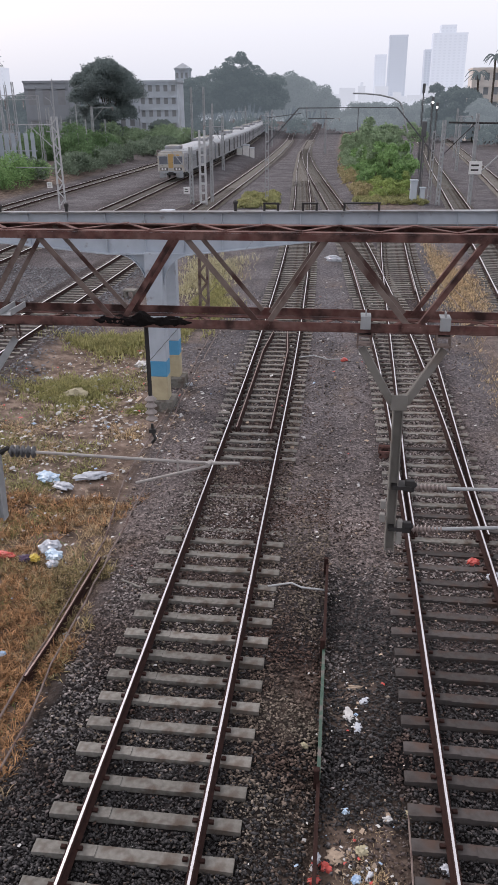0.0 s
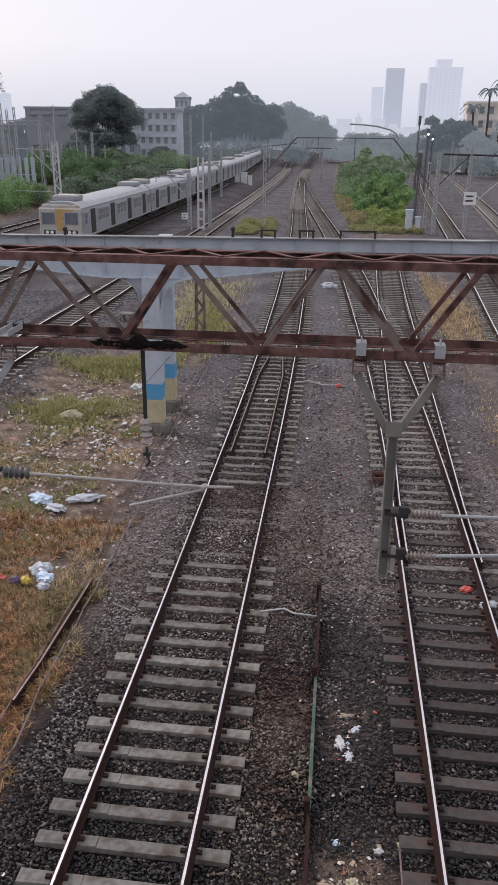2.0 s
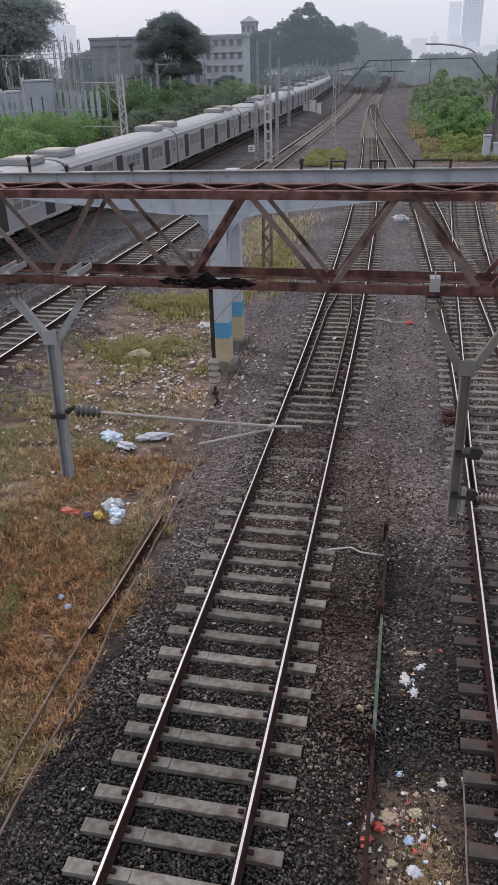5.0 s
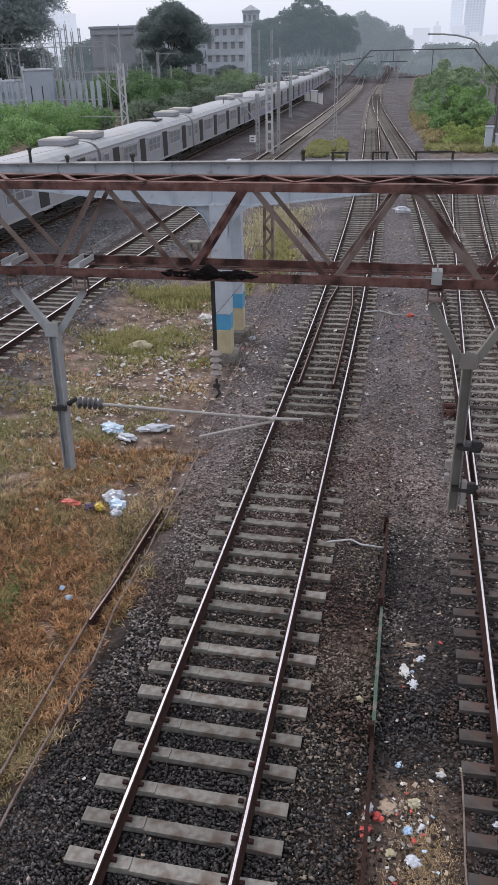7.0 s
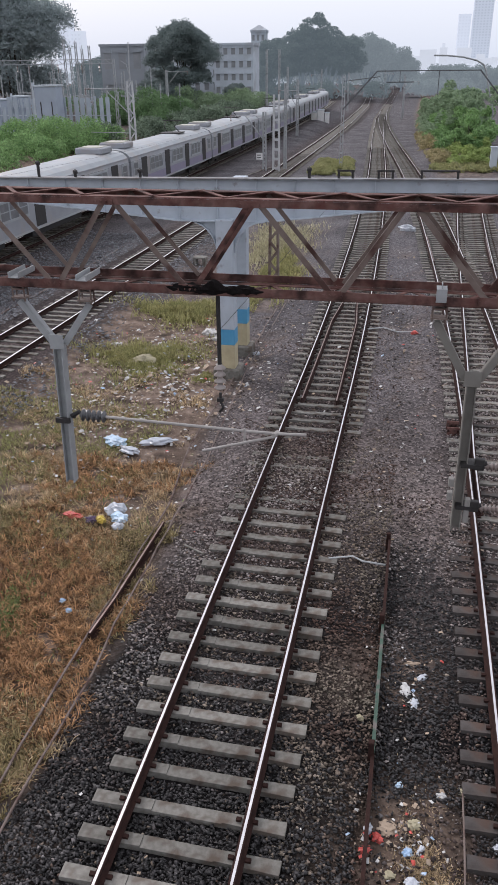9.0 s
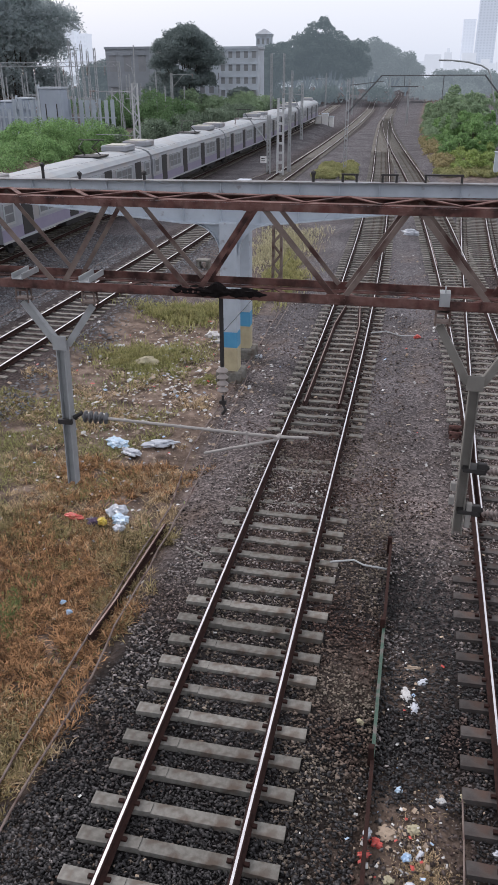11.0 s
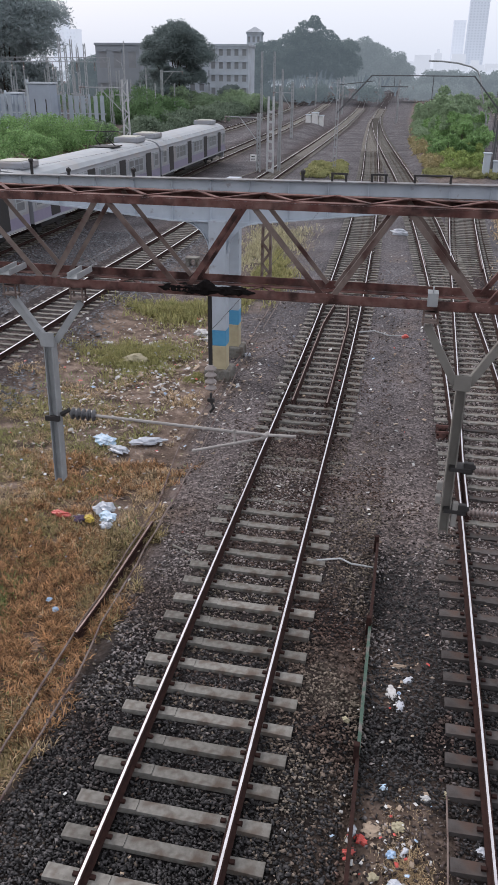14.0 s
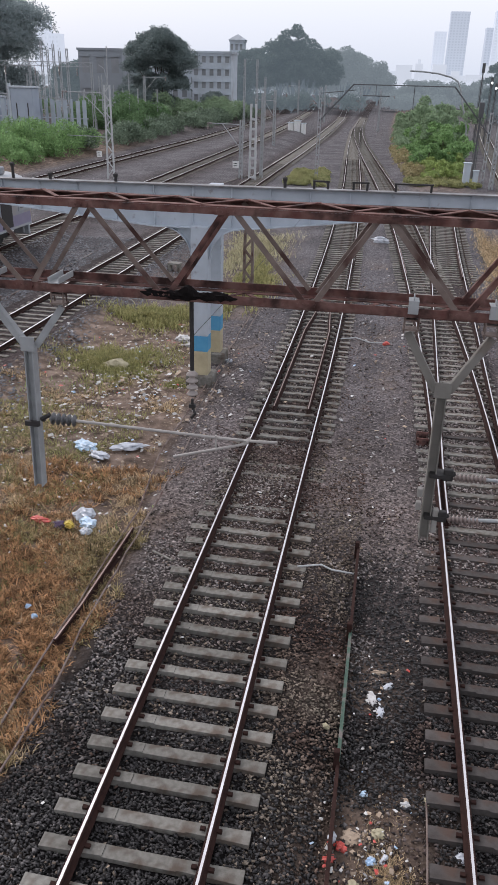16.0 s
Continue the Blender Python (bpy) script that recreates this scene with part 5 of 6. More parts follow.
M["panel_blue"] = material("blue-grey sheet panel", (0.35, 0.40, 0.47), 0.7, second=(0.27, 0.31, 0.37), scale=0.6)
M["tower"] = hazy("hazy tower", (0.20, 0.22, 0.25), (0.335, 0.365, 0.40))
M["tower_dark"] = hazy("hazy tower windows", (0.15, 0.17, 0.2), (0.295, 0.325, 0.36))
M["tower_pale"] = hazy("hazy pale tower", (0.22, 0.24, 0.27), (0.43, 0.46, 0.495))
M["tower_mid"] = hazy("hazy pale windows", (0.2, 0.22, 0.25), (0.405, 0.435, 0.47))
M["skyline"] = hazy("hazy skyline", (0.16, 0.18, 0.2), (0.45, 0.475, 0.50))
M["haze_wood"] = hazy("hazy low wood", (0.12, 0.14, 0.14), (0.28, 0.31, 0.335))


def building(name, label, x, y, w, d, h, wall, floors, bays, roof_h=0.6, window=None, rz=0.0, kind="", sill=True):
    """A block with storeys of recessed windows on its front, side parapets and a roof."""
    g = thing(name, label, "building", (x, y, 0), rz, kind=kind)
    bm = bmesh.new()
    box(bm, (0, 0, h / 2 - 0.5), (w, d, h + 1.0))
    part("wall", bm, M[wall], g)
    bm = bmesh.new()
    box(bm, (0, 0, h + roof_h / 2), (w + 0.5, d + 0.5, roof_h))
    part("roof", bm, M[wall], g)
    ww, hh = w / bays, h / floors
    for i in range(bays):
        for k in range(floors):
            bm = bmesh.new()
            box(bm, (-w / 2 + ww * (i + 0.5), -d / 2 - 0.02, hh * (k + 0.55)), (ww * 0.5, 0.08, hh * 0.5))
            wnd = part("window", bm, M[window or "pane_gray"], g)
            if sill:
                bm = bmesh.new()
                box(bm, (-w / 2 + ww * (i + 0.5), -d / 2 - 0.2, hh * (k + 0.55) + hh * 0.29), (ww * 0.62, 0.4, hh * 0.07))
                part("sunshade", bm, M[wall], wnd)
    return g


building("apartment_block", "weathered pale apartment block behind the round tree", -50, 232, 11, 9, 16.0, "plaster", 5, 5)
building("apartment_block", "grey apartment block behind trees", -64, 245, 14, 9, 14.5, "plaster", 4, 5)
building("shed_building", "long sooty grey building with a flat roof", -82, 232, 13, 10, 16.2, "gray_wall", 2, 3)
top = building("water_tower", "small pale rooftop block above the wood", -57, 300, 5, 5, 22.0, "plaster", 6, 3)
bm = bmesh.new()
bmesh.ops.create_cone(bm, cap_ends=True, segments=4, radius1=4.2, radius2=0.3, depth=1.8, matrix=Matrix.Translation((0, 0, 23.5)) @ Matrix.Rotation(math.pi / 4, 4, "Z"))
part("hipped_roof", bm, M["plaster"], top)
building("house", "cream house among dark trees and palms", 43.5, 252, 11, 8, 19.0, "cream_wall", 5, 4)
building("house", "pale green house with white trim among trees", 50, 256, 8, 8, 17.5, "plaster", 5, 3)


def palm(x, y, h, seed):
    """A tall slim trunk with a crown of arching fronds."""
    r = np.random.default_rng(seed)
    g = thing("palm_tree", "tall palm tree with drooping dark fronds", "palm tree", (x, y, 0))
    bm = bmesh.new()
    tube(bm, [(0, 0, -0.3), (0.3, 0, h * 0.4), (0.2, 0, h * 0.8), (0, 0, h)], 0.28, 8)
    part("trunk", bm, M["bark"], g)
    for i in range(16):
        a, reach, rise_by = i * 2.4 + r.uniform(-0.3, 0.3), r.uniform(2.6, 3.8), r.uniform(0.2, 1.8)
        bm, last = bmesh.new(), None
        for k in range(7):
            u = k / 6
            c = Vector((math.cos(a) * reach * u, math.sin(a) * reach * u, h + rise_by * math.sin(u * 2.2) - 2.2 * u * u))
            w = Vector((-math.sin(a), math.cos(a), 0)) * 0.42 * (1 - u * u) + Vector((0, 0, -0.02))
            ring = [bm.verts.new(c + w + Vector((0, 0, -0.25))), bm.verts.new(c), bm.verts.new(c - w + Vector((0, 0, -0.25)))]
            if last:
                bm.faces.new((last[0], last[1], ring[1], ring[0]))
                bm.faces.new((last[1], last[2], ring[2], ring[1]))
            last = ring
        # fronds share the far leaves with haze painted in
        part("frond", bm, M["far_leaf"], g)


palm(42.5, 240, 22, 3)
palm(46.5, 243, 24, 4)
palm(39.0, 244, 18, 5)
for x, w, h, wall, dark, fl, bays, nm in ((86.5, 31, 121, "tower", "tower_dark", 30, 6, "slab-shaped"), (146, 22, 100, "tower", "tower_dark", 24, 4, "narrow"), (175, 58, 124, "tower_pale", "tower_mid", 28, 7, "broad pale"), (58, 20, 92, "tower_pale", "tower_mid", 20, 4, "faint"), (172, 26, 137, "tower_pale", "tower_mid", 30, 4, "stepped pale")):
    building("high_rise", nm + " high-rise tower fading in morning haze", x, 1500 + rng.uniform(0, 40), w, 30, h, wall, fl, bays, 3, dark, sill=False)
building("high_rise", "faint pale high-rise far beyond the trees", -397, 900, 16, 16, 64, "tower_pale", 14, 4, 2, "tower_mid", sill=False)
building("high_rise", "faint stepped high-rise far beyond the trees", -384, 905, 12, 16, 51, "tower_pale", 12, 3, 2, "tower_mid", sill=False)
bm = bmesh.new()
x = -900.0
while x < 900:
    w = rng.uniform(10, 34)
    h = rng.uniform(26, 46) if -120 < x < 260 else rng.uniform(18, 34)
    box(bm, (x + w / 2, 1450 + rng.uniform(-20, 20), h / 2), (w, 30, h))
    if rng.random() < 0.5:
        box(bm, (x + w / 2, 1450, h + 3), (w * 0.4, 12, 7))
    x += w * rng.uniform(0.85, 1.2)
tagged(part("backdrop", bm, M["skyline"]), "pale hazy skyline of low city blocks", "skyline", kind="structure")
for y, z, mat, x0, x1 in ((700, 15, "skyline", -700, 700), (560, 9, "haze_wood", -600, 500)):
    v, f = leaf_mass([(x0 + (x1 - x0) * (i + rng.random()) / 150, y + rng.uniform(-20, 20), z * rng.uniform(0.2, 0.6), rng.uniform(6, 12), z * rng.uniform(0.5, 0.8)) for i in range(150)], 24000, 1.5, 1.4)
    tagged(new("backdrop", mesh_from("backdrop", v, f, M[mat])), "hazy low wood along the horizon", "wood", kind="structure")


# ---- substation beside the outer track ----
def substation():
    g = thing("switchyard_gantry", "pale steel switchyard gantry with slim posts", "switchyard", (-57, 125, 0))
    for z in (10.7, 11.3):
        bm = bmesh.new()
        bar(bm, (-22, 0, z), (11.5, 0, z), 0.12, 0.10)
        part("beam", bm, M["worn_steel"], g)
    for i in range(42):
        s = 1 if i % 2 else -1
        bm = bmesh.new()
        bar(bm, (-22 + i * 0.8, 0, 11.0 - s * 0.3), (-21.2 + i * 0.8, 0, 11.0 + s * 0.3), 0.05, 0.06)
        part("lace_bar", bm, M["worn_steel"], g)
    for x, h in ((-21, 11.3), (-9, 11.3), (1.0, 11.3), (3.2, 14.2), (4.2, 13.0), (5.2, 13.8), (6.2, 12.8), (7.4, 13.2), (11.3, 11.3)):
        bm = bmesh.new()
        for s in (-0.14, 0.14):
            bar(bm, (x + s * 1.3, 0.2, -0.4), (x + s, 0.2, h), 0.11, 0.14, (0, 1, 0))
        for z in np.arange(0.5, h, 1.0):
            bar(bm, (x - 0.14, 0.12, z), (x + 0.14, 0.12, z + 0.8), 0.02, 0.06)
        part("post", bm, M["worn_steel"], g)
    for x in (-16, -12, -5, -3, 2, 6, 9):
        bm = bmesh.new()
        insulator(bm, (x, 0, 10.6), (x, 0, 9.4), 0.14, 6)
        part("insulator", bm, M["porcelain"], g)
    return g


substation()
for i, (x, w, z, h) in enumerate(((-63.5, 2.4, 1.2, 5.0), (-60.8, 2.0, 1.2, 5.4), (-52.4, 3.5, 1.2, 7.0))):
    tr = thing("transformer_bay", "blue-grey panelled switchgear cubicle in the substation", "switchgear", (x, 115 if w > 3 else 122 + i * 0.6, 0))
    bm = bmesh.new()
    box(bm, (0, 0, h / 2 + 0.6), (w, 2.2, h), bevel=0.05)
    part("cubicle", bm, M["panel_blue"], tr)
    bm = bmesh.new()
    box(bm, (0, 0, h + 0.75), (w + 0.3, 2.5, 0.25), bevel=0.03)
    part("cap", bm, M["plaster"], tr)
    for u in (-0.25, 0.25):
        bm = bmesh.new()
        box(bm, (u * w, -1.11, h * 0.55), (0.16, 0.04, h * 0.5))
        part("slot", bm, M["dark"], tr)
    bm = bmesh.new()
    box(bm, (-w / 2 - 0.2, -0.9, h / 2 + 0.9), (0.28, 0.28, h + 0.6))
    part("corner_post", bm, M["plaster"], tr)
fence = thing("panel_fence", "pale concrete panel fence round the substation", "fence", (-58, 117, 0))
for i in range(31):
    x = -16 + i * 1.0
    bm = bmesh.new()
    hgt = 5.6 + (0.5 if i > 13 else -0.7) + rng.uniform(-0.15, 0.15)
    box(bm, (x, rng.uniform(-0.1, 0.1), hgt / 2), (0.62 if i % 4 else 0.36, 0.12, hgt), bevel=0.02)
    part("panel", bm, M["fence_blue"], fence)
for z in (1.2, 3.6):
    bm = bmesh.new()
    bar(bm, (-16.5, 0.12, z), (14.5, 0.12, z), 0.1, 0.16)
    part("fence_rail", bm, M["plaster"], fence)
for i in range(36):
    x, y, h = -76 + i * 0.95 + rng.uniform(-0.6, 0.6), 126 + rng.uniform(0, 28), rng.uniform(5.5, 10.5)
    eq = thing("bushing_post", "slim pale insulator post in the substation", "insulator post", (x, y, 0), group="insulator posts of the substation")
    bm = bmesh.new()
    rod(bm, (0, 0, -0.3), (0, 0, h * 0.6), 0.12, 8)
    box(bm, (0, 0, h * 0.6), (1.6, 0.2, 0.2))
    part("post", bm, M["worn_steel"], eq)
    bm = bmesh.new()
    insulator(bm, (0, 0, h * 0.6), (0, 0, h), 0.13, 7, 0.09)
    part("insulator", bm, M["worn_steel"], eq)



def isolator_frame(w=2.4, h=4.6):
    """Two slim posts with a crossbeam that carries three upright insulators."""
    g = thing("isolator_frame", "pale steel isolator frame with upright insulators in the substation", "switchgear frame", group="isolator frames of the substation")
    for s in (-1, 1):
        bm = bmesh.new()
        for u in (-0.09, 0.09):
            bar(bm, (s * w / 2 + u, 0, -0.3), (s * w / 2 + u, 0, h), 0.06, 0.14, (0, 1, 0))
        for z in np.arange(0.5, h, 0.8):
            box(bm, (s * w / 2, -0.08, z), (0.2, 0.02, 0.16))
        part("post", bm, M["fence_blue"], g)
    bm = bmesh.new()
    bar(bm, (-w / 2 - 0.2, 0, h), (w / 2 + 0.2, 0, h), 0.2, 0.16)
    part("beam", bm, M["fence_blue"], g)
    for u in (-0.4, 0.0, 0.4):
        bm = bmesh.new()
        insulator(bm, (u * w, 0, h), (u * w, 0, h + 1.1), 0.12, 6, 0.07)
        part("insulator", bm, M["plaster"], g)
    return g


frame_one = isolator_frame()
spots = [(-70.5 + 3.3 * i, 119.5 + 1.7 * (i % 2)) for i in range(6)] + [(-66 + 3.4 * i, 136 + 2.0 * (i % 3)) for i in range(5)] + [(-70 + 3.6 * i, 154 + 2.5 * (i % 2)) for i in range(5)]
frame_one.location = (*spots[0], 0)
for x, y in spots[1:]:
    copy_thing(frame_one, Matrix.Translation((x, y, 0)))

# cabinets and posts along the tracks
for x, y, w, h in ((9.7, 84.5, 0.7, 2.3), (10.6, 84.2, 0.5, 1.6)):
    cb = thing("trackside_cabinet", "pale grey trackside cabinet beside the weeds", "cabinet", (x, y, -0.1))
    bm = bmesh.new()
    box(bm, (0, 0, h / 2), (w, 0.6, h), bevel=0.04)
    part("body", bm, M["plaster"], cb)
    bm = bmesh.new()
    box(bm, (0, 0, h + 0.05), (w + 0.16, 0.76, 0.1), bevel=0.02)
    part("cap", bm, M["plaster"], cb)
for x, h, w in ((-18.2, 2.5, 1.0), (-16.9, 2.9, 1.2), (-15.7, 2.4, 0.8)):
    cb = thing("trackside_cabinet", "white concrete relay cabinet between the tracks", "cabinet", (x, 158, -0.3))
    bm = bmesh.new()
    box(bm, (0, 0, h / 2), (w, 1.2, h), bevel=0.06)
    part("body", bm, M["white"], cb)
    bm = bmesh.new()
    box(bm, (0, 0, h + 0.08), (w + 0.2, 1.4, 0.16), bevel=0.03)
    part("cap", bm, M["plaster"], cb)

# ---- overhead wires ----
for line, z, y0, y1 in (("main", 5.0, 8.9, 85), ("main", 5.1, 85, 180), ("cross", 4.9, 8.9, 82), ("left", 5.2, 12, 82), ("left", 5.2, 82, 158), ("right", 5.2, 30, 83), ("right", 5.2, 83, 165)):
    for top, r in ((0.0, 0.005), (1.15, 0.004)):
        bm = bmesh.new()
        n = 14
        pts = []
        for k in range(n + 1):
            y = y0 + (y1 - y0) * k / n
            sag = top * (1 - 0.55 * 4 * (k / n) * (1 - k / n))
            pts.append((line_x(line, y), y, z + sag))
        tube(bm, pts, r, 4)
        tagged(part("contact_wire" if top == 0 else "catenary_wire", bm, M["dark"]), "thin dark overhead wire strung above the rails", "overhead wire", group="overhead wires")


# ---- close ground: stones, grass, litter ----
def ground_at(x, y):
    xs, ys, z = GROUND["xs"], GROUND["ys"], GROUND["z"]
    i = np.clip(np.searchsorted(xs, x) - 1, 0, len(xs) - 2)
    j = np.clip(np.searchsorted(ys, y) - 1, 0, len(ys) - 2)
    u, w = (x - xs[i]) / (xs[i + 1] - xs[i]), (y - ys[j]) / (ys[j + 1] - ys[j])
    return z[j, i] * (1 - u) * (1 - w) + z[j, i + 1] * u * (1 - w) + z[j + 1, i] * (1 - u) * w + z[j + 1, i + 1] * u * w


def on_sleeper(x, y):
    dy = np.abs((y - 5.59 + PITCH / 2) % PITCH - PITCH / 2)
    a = (np.abs(x) < 1.40) & (dy < 0.125) & ~((y > 15.2) & (y < 19.0) & (rng.random(len(x)) < 0.75))
    a &= ~((x < -0.98) & (y > 11.4) & (y < 40) & (rng.random(len(x)) < 0.8))
    b = (np.abs(x - 5.08) < 1.40) & (dy < 0.125) & (y < 11.5)
    b |= (x > 4.2) & (x < 6.05) & (dy < 0.125) & (y >= 11.5) & (y < 45)
    r = np.zeros(len(x), bool)
    for c in (0.0, 5.08):
        for s in (-0.838, 0.838):
            r |= np.abs(x - c - s) < 0.085
    return a | b | r


def stones():
    n = 340000
    y = 3.2 + 42 * rng.random(n) ** 2.3
    x = rng.uniform(-3.9, 8.2, n)
    keep = ~on_sleeper(x, y)
    keep &= rng.random(n) > np.clip((y - 24) / 20, 0, 1)
    keep &= rng.random(n) > np.clip((x - 6.6) / 1.6, 0, 1)
    edge = -2.3 - 0.12 * np.maximum(0, y - 13) - 0.32 * np.maximum(0, 7.8 - y) + 0.25 * np.sin(y * 2.1)
    keep &= (x > edge) | (rng.random(n) < 0.05)
    keep &= ~((np.abs(x - 3.05) < 0.75) & (y < 7.6) & (rng.random(n) < 0.75))
    # fines have filled the ballast beside the straight track further on
    keep &= ~(((x > 1.35) | (x < -1.35)) & (np.abs(x - 5.08) > 1.3) & (rng.random(n) < 0.85 * np.clip((y - 13 + 1.5 * np.sin(x * 2.2)) / 6, 0, 1)))
    x, y = x[keep], y[keep]
    k = len(x)
    z = ground_at(x, y) + rng.uniform(-0.02, 0.042, k)
    r = rng.uniform(0.012, 0.030, k) * (1 + 0.25 * np.clip((y - 12) / 14, 0, 1))
    base = np.array([(1, 0, 0), (-1, 0, 0), (0, 1, 0), (0, -1, 0), (0, 0, 1), (0, 0, -1)], float)
    v = (base[None] + rng.normal(0, 0.30, (k, 6, 3))) * rng.uniform(0.62, 1.45, (k, 1, 3))
    a, b = rng.uniform(0, 6.28, k), rng.uniform(-0.6, 0.6, k)
    ca, sa, cb, sb = np.cos(a), np.sin(a), np.cos(b), np.sin(b)
    X = v[:, :, 0] * ca[:, None] - v[:, :, 1] * sa[:, None]
    Y = v[:, :, 0] * sa[:, None] + v[:, :, 1] * ca[:, None]
    Z = v[:, :, 2] * cb[:, None] + X * sb[:, None]
    P = np.stack([X * r[:, None] * 1.15 + x[:, None], Y * r[:, None] + y[:, None], Z * r[:, None] * 0.8 + z[:, None]], axis=2).reshape(-1, 3)
    P = P.reshape(k, 6, 3)
    oily = (np.abs(x - 3.1 - 0.15 * np.sin(y * 1.3)) < 0.62 + 0.2 * np.sin(y * 2.7)) & (y > 7.6) & (y < 13.8 + rng.normal(0, 0.8, k)) & (rng.random(k) < 0.85)
    oily |= (np.abs(x - 5.08) < 1.25) & (y < 13 + rng.normal(0, 2.5, k)) & (rng.random(k) < 0.8)
    # nearest stones join the oily set to paint in a vignette
    oily |= (np.abs(x) < 1.1) & (rng.random(k) < 0.7 * np.clip((12.5 - y) / 4, 0, 1)) | (x < 2.3) & (rng.random(k) < 0.75 * np.clip((9.2 - y) / 2.6, 0, 1))
    brown = (x > 0.9) & (x < 2.45) | (rng.random(k) < 0.15) | (np.abs(np.abs(x) - 0.838) < 0.3) & (rng.random(k) < 0.75) | (np.abs(x) < 0.6) & (rng.random(k) < 0.4)
    # dusty stones grow commoner with distance, which also paints in haze
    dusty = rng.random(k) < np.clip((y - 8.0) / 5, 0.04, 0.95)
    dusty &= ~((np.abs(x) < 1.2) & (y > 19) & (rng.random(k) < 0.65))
    brown &= rng.random(k) > 0.5 * np.clip((y - 10) / 10, 0, 1)
    t = np.array([(0, 2, 4), (2, 1, 4), (1, 3, 4), (3, 0, 4), (2, 0, 5), (1, 2, 5), (3, 1, 5), (0, 3, 5)])
    for m, mat, lab in ((oily, "stone_oily_vignette", "ballast stones darkened by oil, the nearest ones for vignette"), (brown & ~oily, "stone_brown", "rust-stained brown ballast stones"), (~brown & ~oily & ~dusty, "stone", "loose grey crushed ballast stones"), (~brown & ~oily & dusty, "stone_pale", "dusty grey ballast stones paled for haze")):
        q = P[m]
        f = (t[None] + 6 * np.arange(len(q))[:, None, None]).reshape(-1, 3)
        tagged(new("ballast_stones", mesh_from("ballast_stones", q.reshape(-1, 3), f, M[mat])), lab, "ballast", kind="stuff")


stones()


def blades(name, label, x, y, length, width, lean, mat, lift=0.0):
    k = len(x)
    z = ground_at(x, y) + lift
    a = rng.uniform(0, 6.28, k)
    ln = length * rng.uniform(0.45, 1.25, k)
    th = np.clip(rng.normal(lean, 0.28, k), 0.05, 1.5)
    dx, dy, dz = np.cos(a) * np.sin(th) * ln, np.sin(a) * np.sin(th) * ln, np.cos(th) * ln
    w = width * rng.uniform(0.6, 1.4, k)
    px, py = -np.sin(a) * w, np.cos(a) * w
    base = np.stack([x, y, z - 0.01], 1)
    side = np.stack([px, py, np.zeros(k)], 1)
    mid = base + np.stack([dx * 0.5, dy * 0.5, dz * 0.68], 1)
    tip = base + np.stack([dx, dy, dz * 0.85], 1)
    P = np.stack([base - side, base + side, mid + side * 0.8, tip, mid - side * 0.8], axis=1).reshape(-1, 3)
    f = (np.array([(0, 1, 2), (0, 2, 4), (4, 2, 3)])[None] + 5 * np.arange(k)[:, None, None]).reshape(-1, 3)
    return tagged(new(name, mesh_from(name, P, f, mat)), label, "grass", kind="stuff")


def patch(n, x0, x1, y0, y1, keep):
    x, y = rng.uniform(x0, x1, n), rng.uniform(y0, y1, n)
    m = keep(x, y)
    return x[m], y[m]


def clumpy(x, y, s=1.3, p=0.0):
    return np.sin(x * 2.1 * s + 1.3 * np.sin(y * 1.7 * s) + p) + np.sin(y * 2.6 * s + 1.7 * np.sin(x * 1.9 * s + p)) + rng.normal(0, 0.7, len(x))


M["grass_orange"] = leaf_material("rusty dry grass", (0.62, 0.385, 0.205), (0.15, 0.083, 0.045), scale=4.5, island=0.8)
M["grass_tan"] = leaf_material("straw dry grass", (0.70, 0.55, 0.36), (0.29, 0.22, 0.135), scale=4.5, island=0.7)
M["grass_brown"] = leaf_material("olive-brown dry grass", (0.44, 0.37, 0.20), (0.13, 0.10, 0.05), scale=2.4, island=0.8)
M["grass_olive"] = leaf_material("olive grass", (0.27, 0.28, 0.115), (0.38, 0.35, 0.17), scale=1.5)
M["grass_green"] = leaf_material("green weeds", (0.17, 0.26, 0.10), (0.24, 0.28, 0.12), scale=1.5)


def tufted(x, y, each=26, spread_by=0.06):
    """Gathers blades into tufts with bare gaps between them."""
    m = max(1, len(x) // each)
    i = rng.integers(0, m, len(x))
    return x[:m][i] + rng.normal(0, spread_by, len(x)), y[:m][i] + rng.normal(0, spread_by, len(x))


def verge(x, y, soft=0.2):
    return x < -2.5 - 0.13 * np.maximum(0, y - 13) + 0.2 * np.sin(y * 1.9) + rng.normal(0, soft, len(x)) - 0.32 * np.maximum(0, 7.8 - y)


def broad(x, y):
    """Slow field that parts red-brown from olive-tan grass."""
    return np.sin(x * 0.9 + 0.7 * np.sin(y * 0.55)) + np.sin(y * 0.8 + 1.1 * np.sin(x * 0.7 + 2.0)) - 0.55 * np.maximum(0, -4.6 - x) - 0.5 * np.maximum(0, 8.6 - y) + rng.normal(0, 0.45, len(x))


x, y = patch(170000, -9.5, -2.0, 4.2, 17.2, lambda x, y: verge(x, y) & (broad(x, y) > -0.55) & (clumpy(x, y, 1.9) > -1.0 + 0.3 * np.maximum(0, y - 14.5)))
blades("dry_grass", "matted rusty-brown dry grass on the verge", *tufted(x, y), 0.25, 0.010, 1.1, M["grass_orange"])
x, y = patch(150000, -10.5, -2.0, 4.2, 25.0, lambda x, y: verge(x, y) & (broad(x, y) < 0.7) & (clumpy(x, y, 0.9, 2.0) > 0.0 + 0.25 * np.maximum(0, y - 16)))
blades("dry_grass", "pale straw-coloured dry grass on the verge", *tufted(x, y), 0.23, 0.009, 1.1, M["grass_tan"])
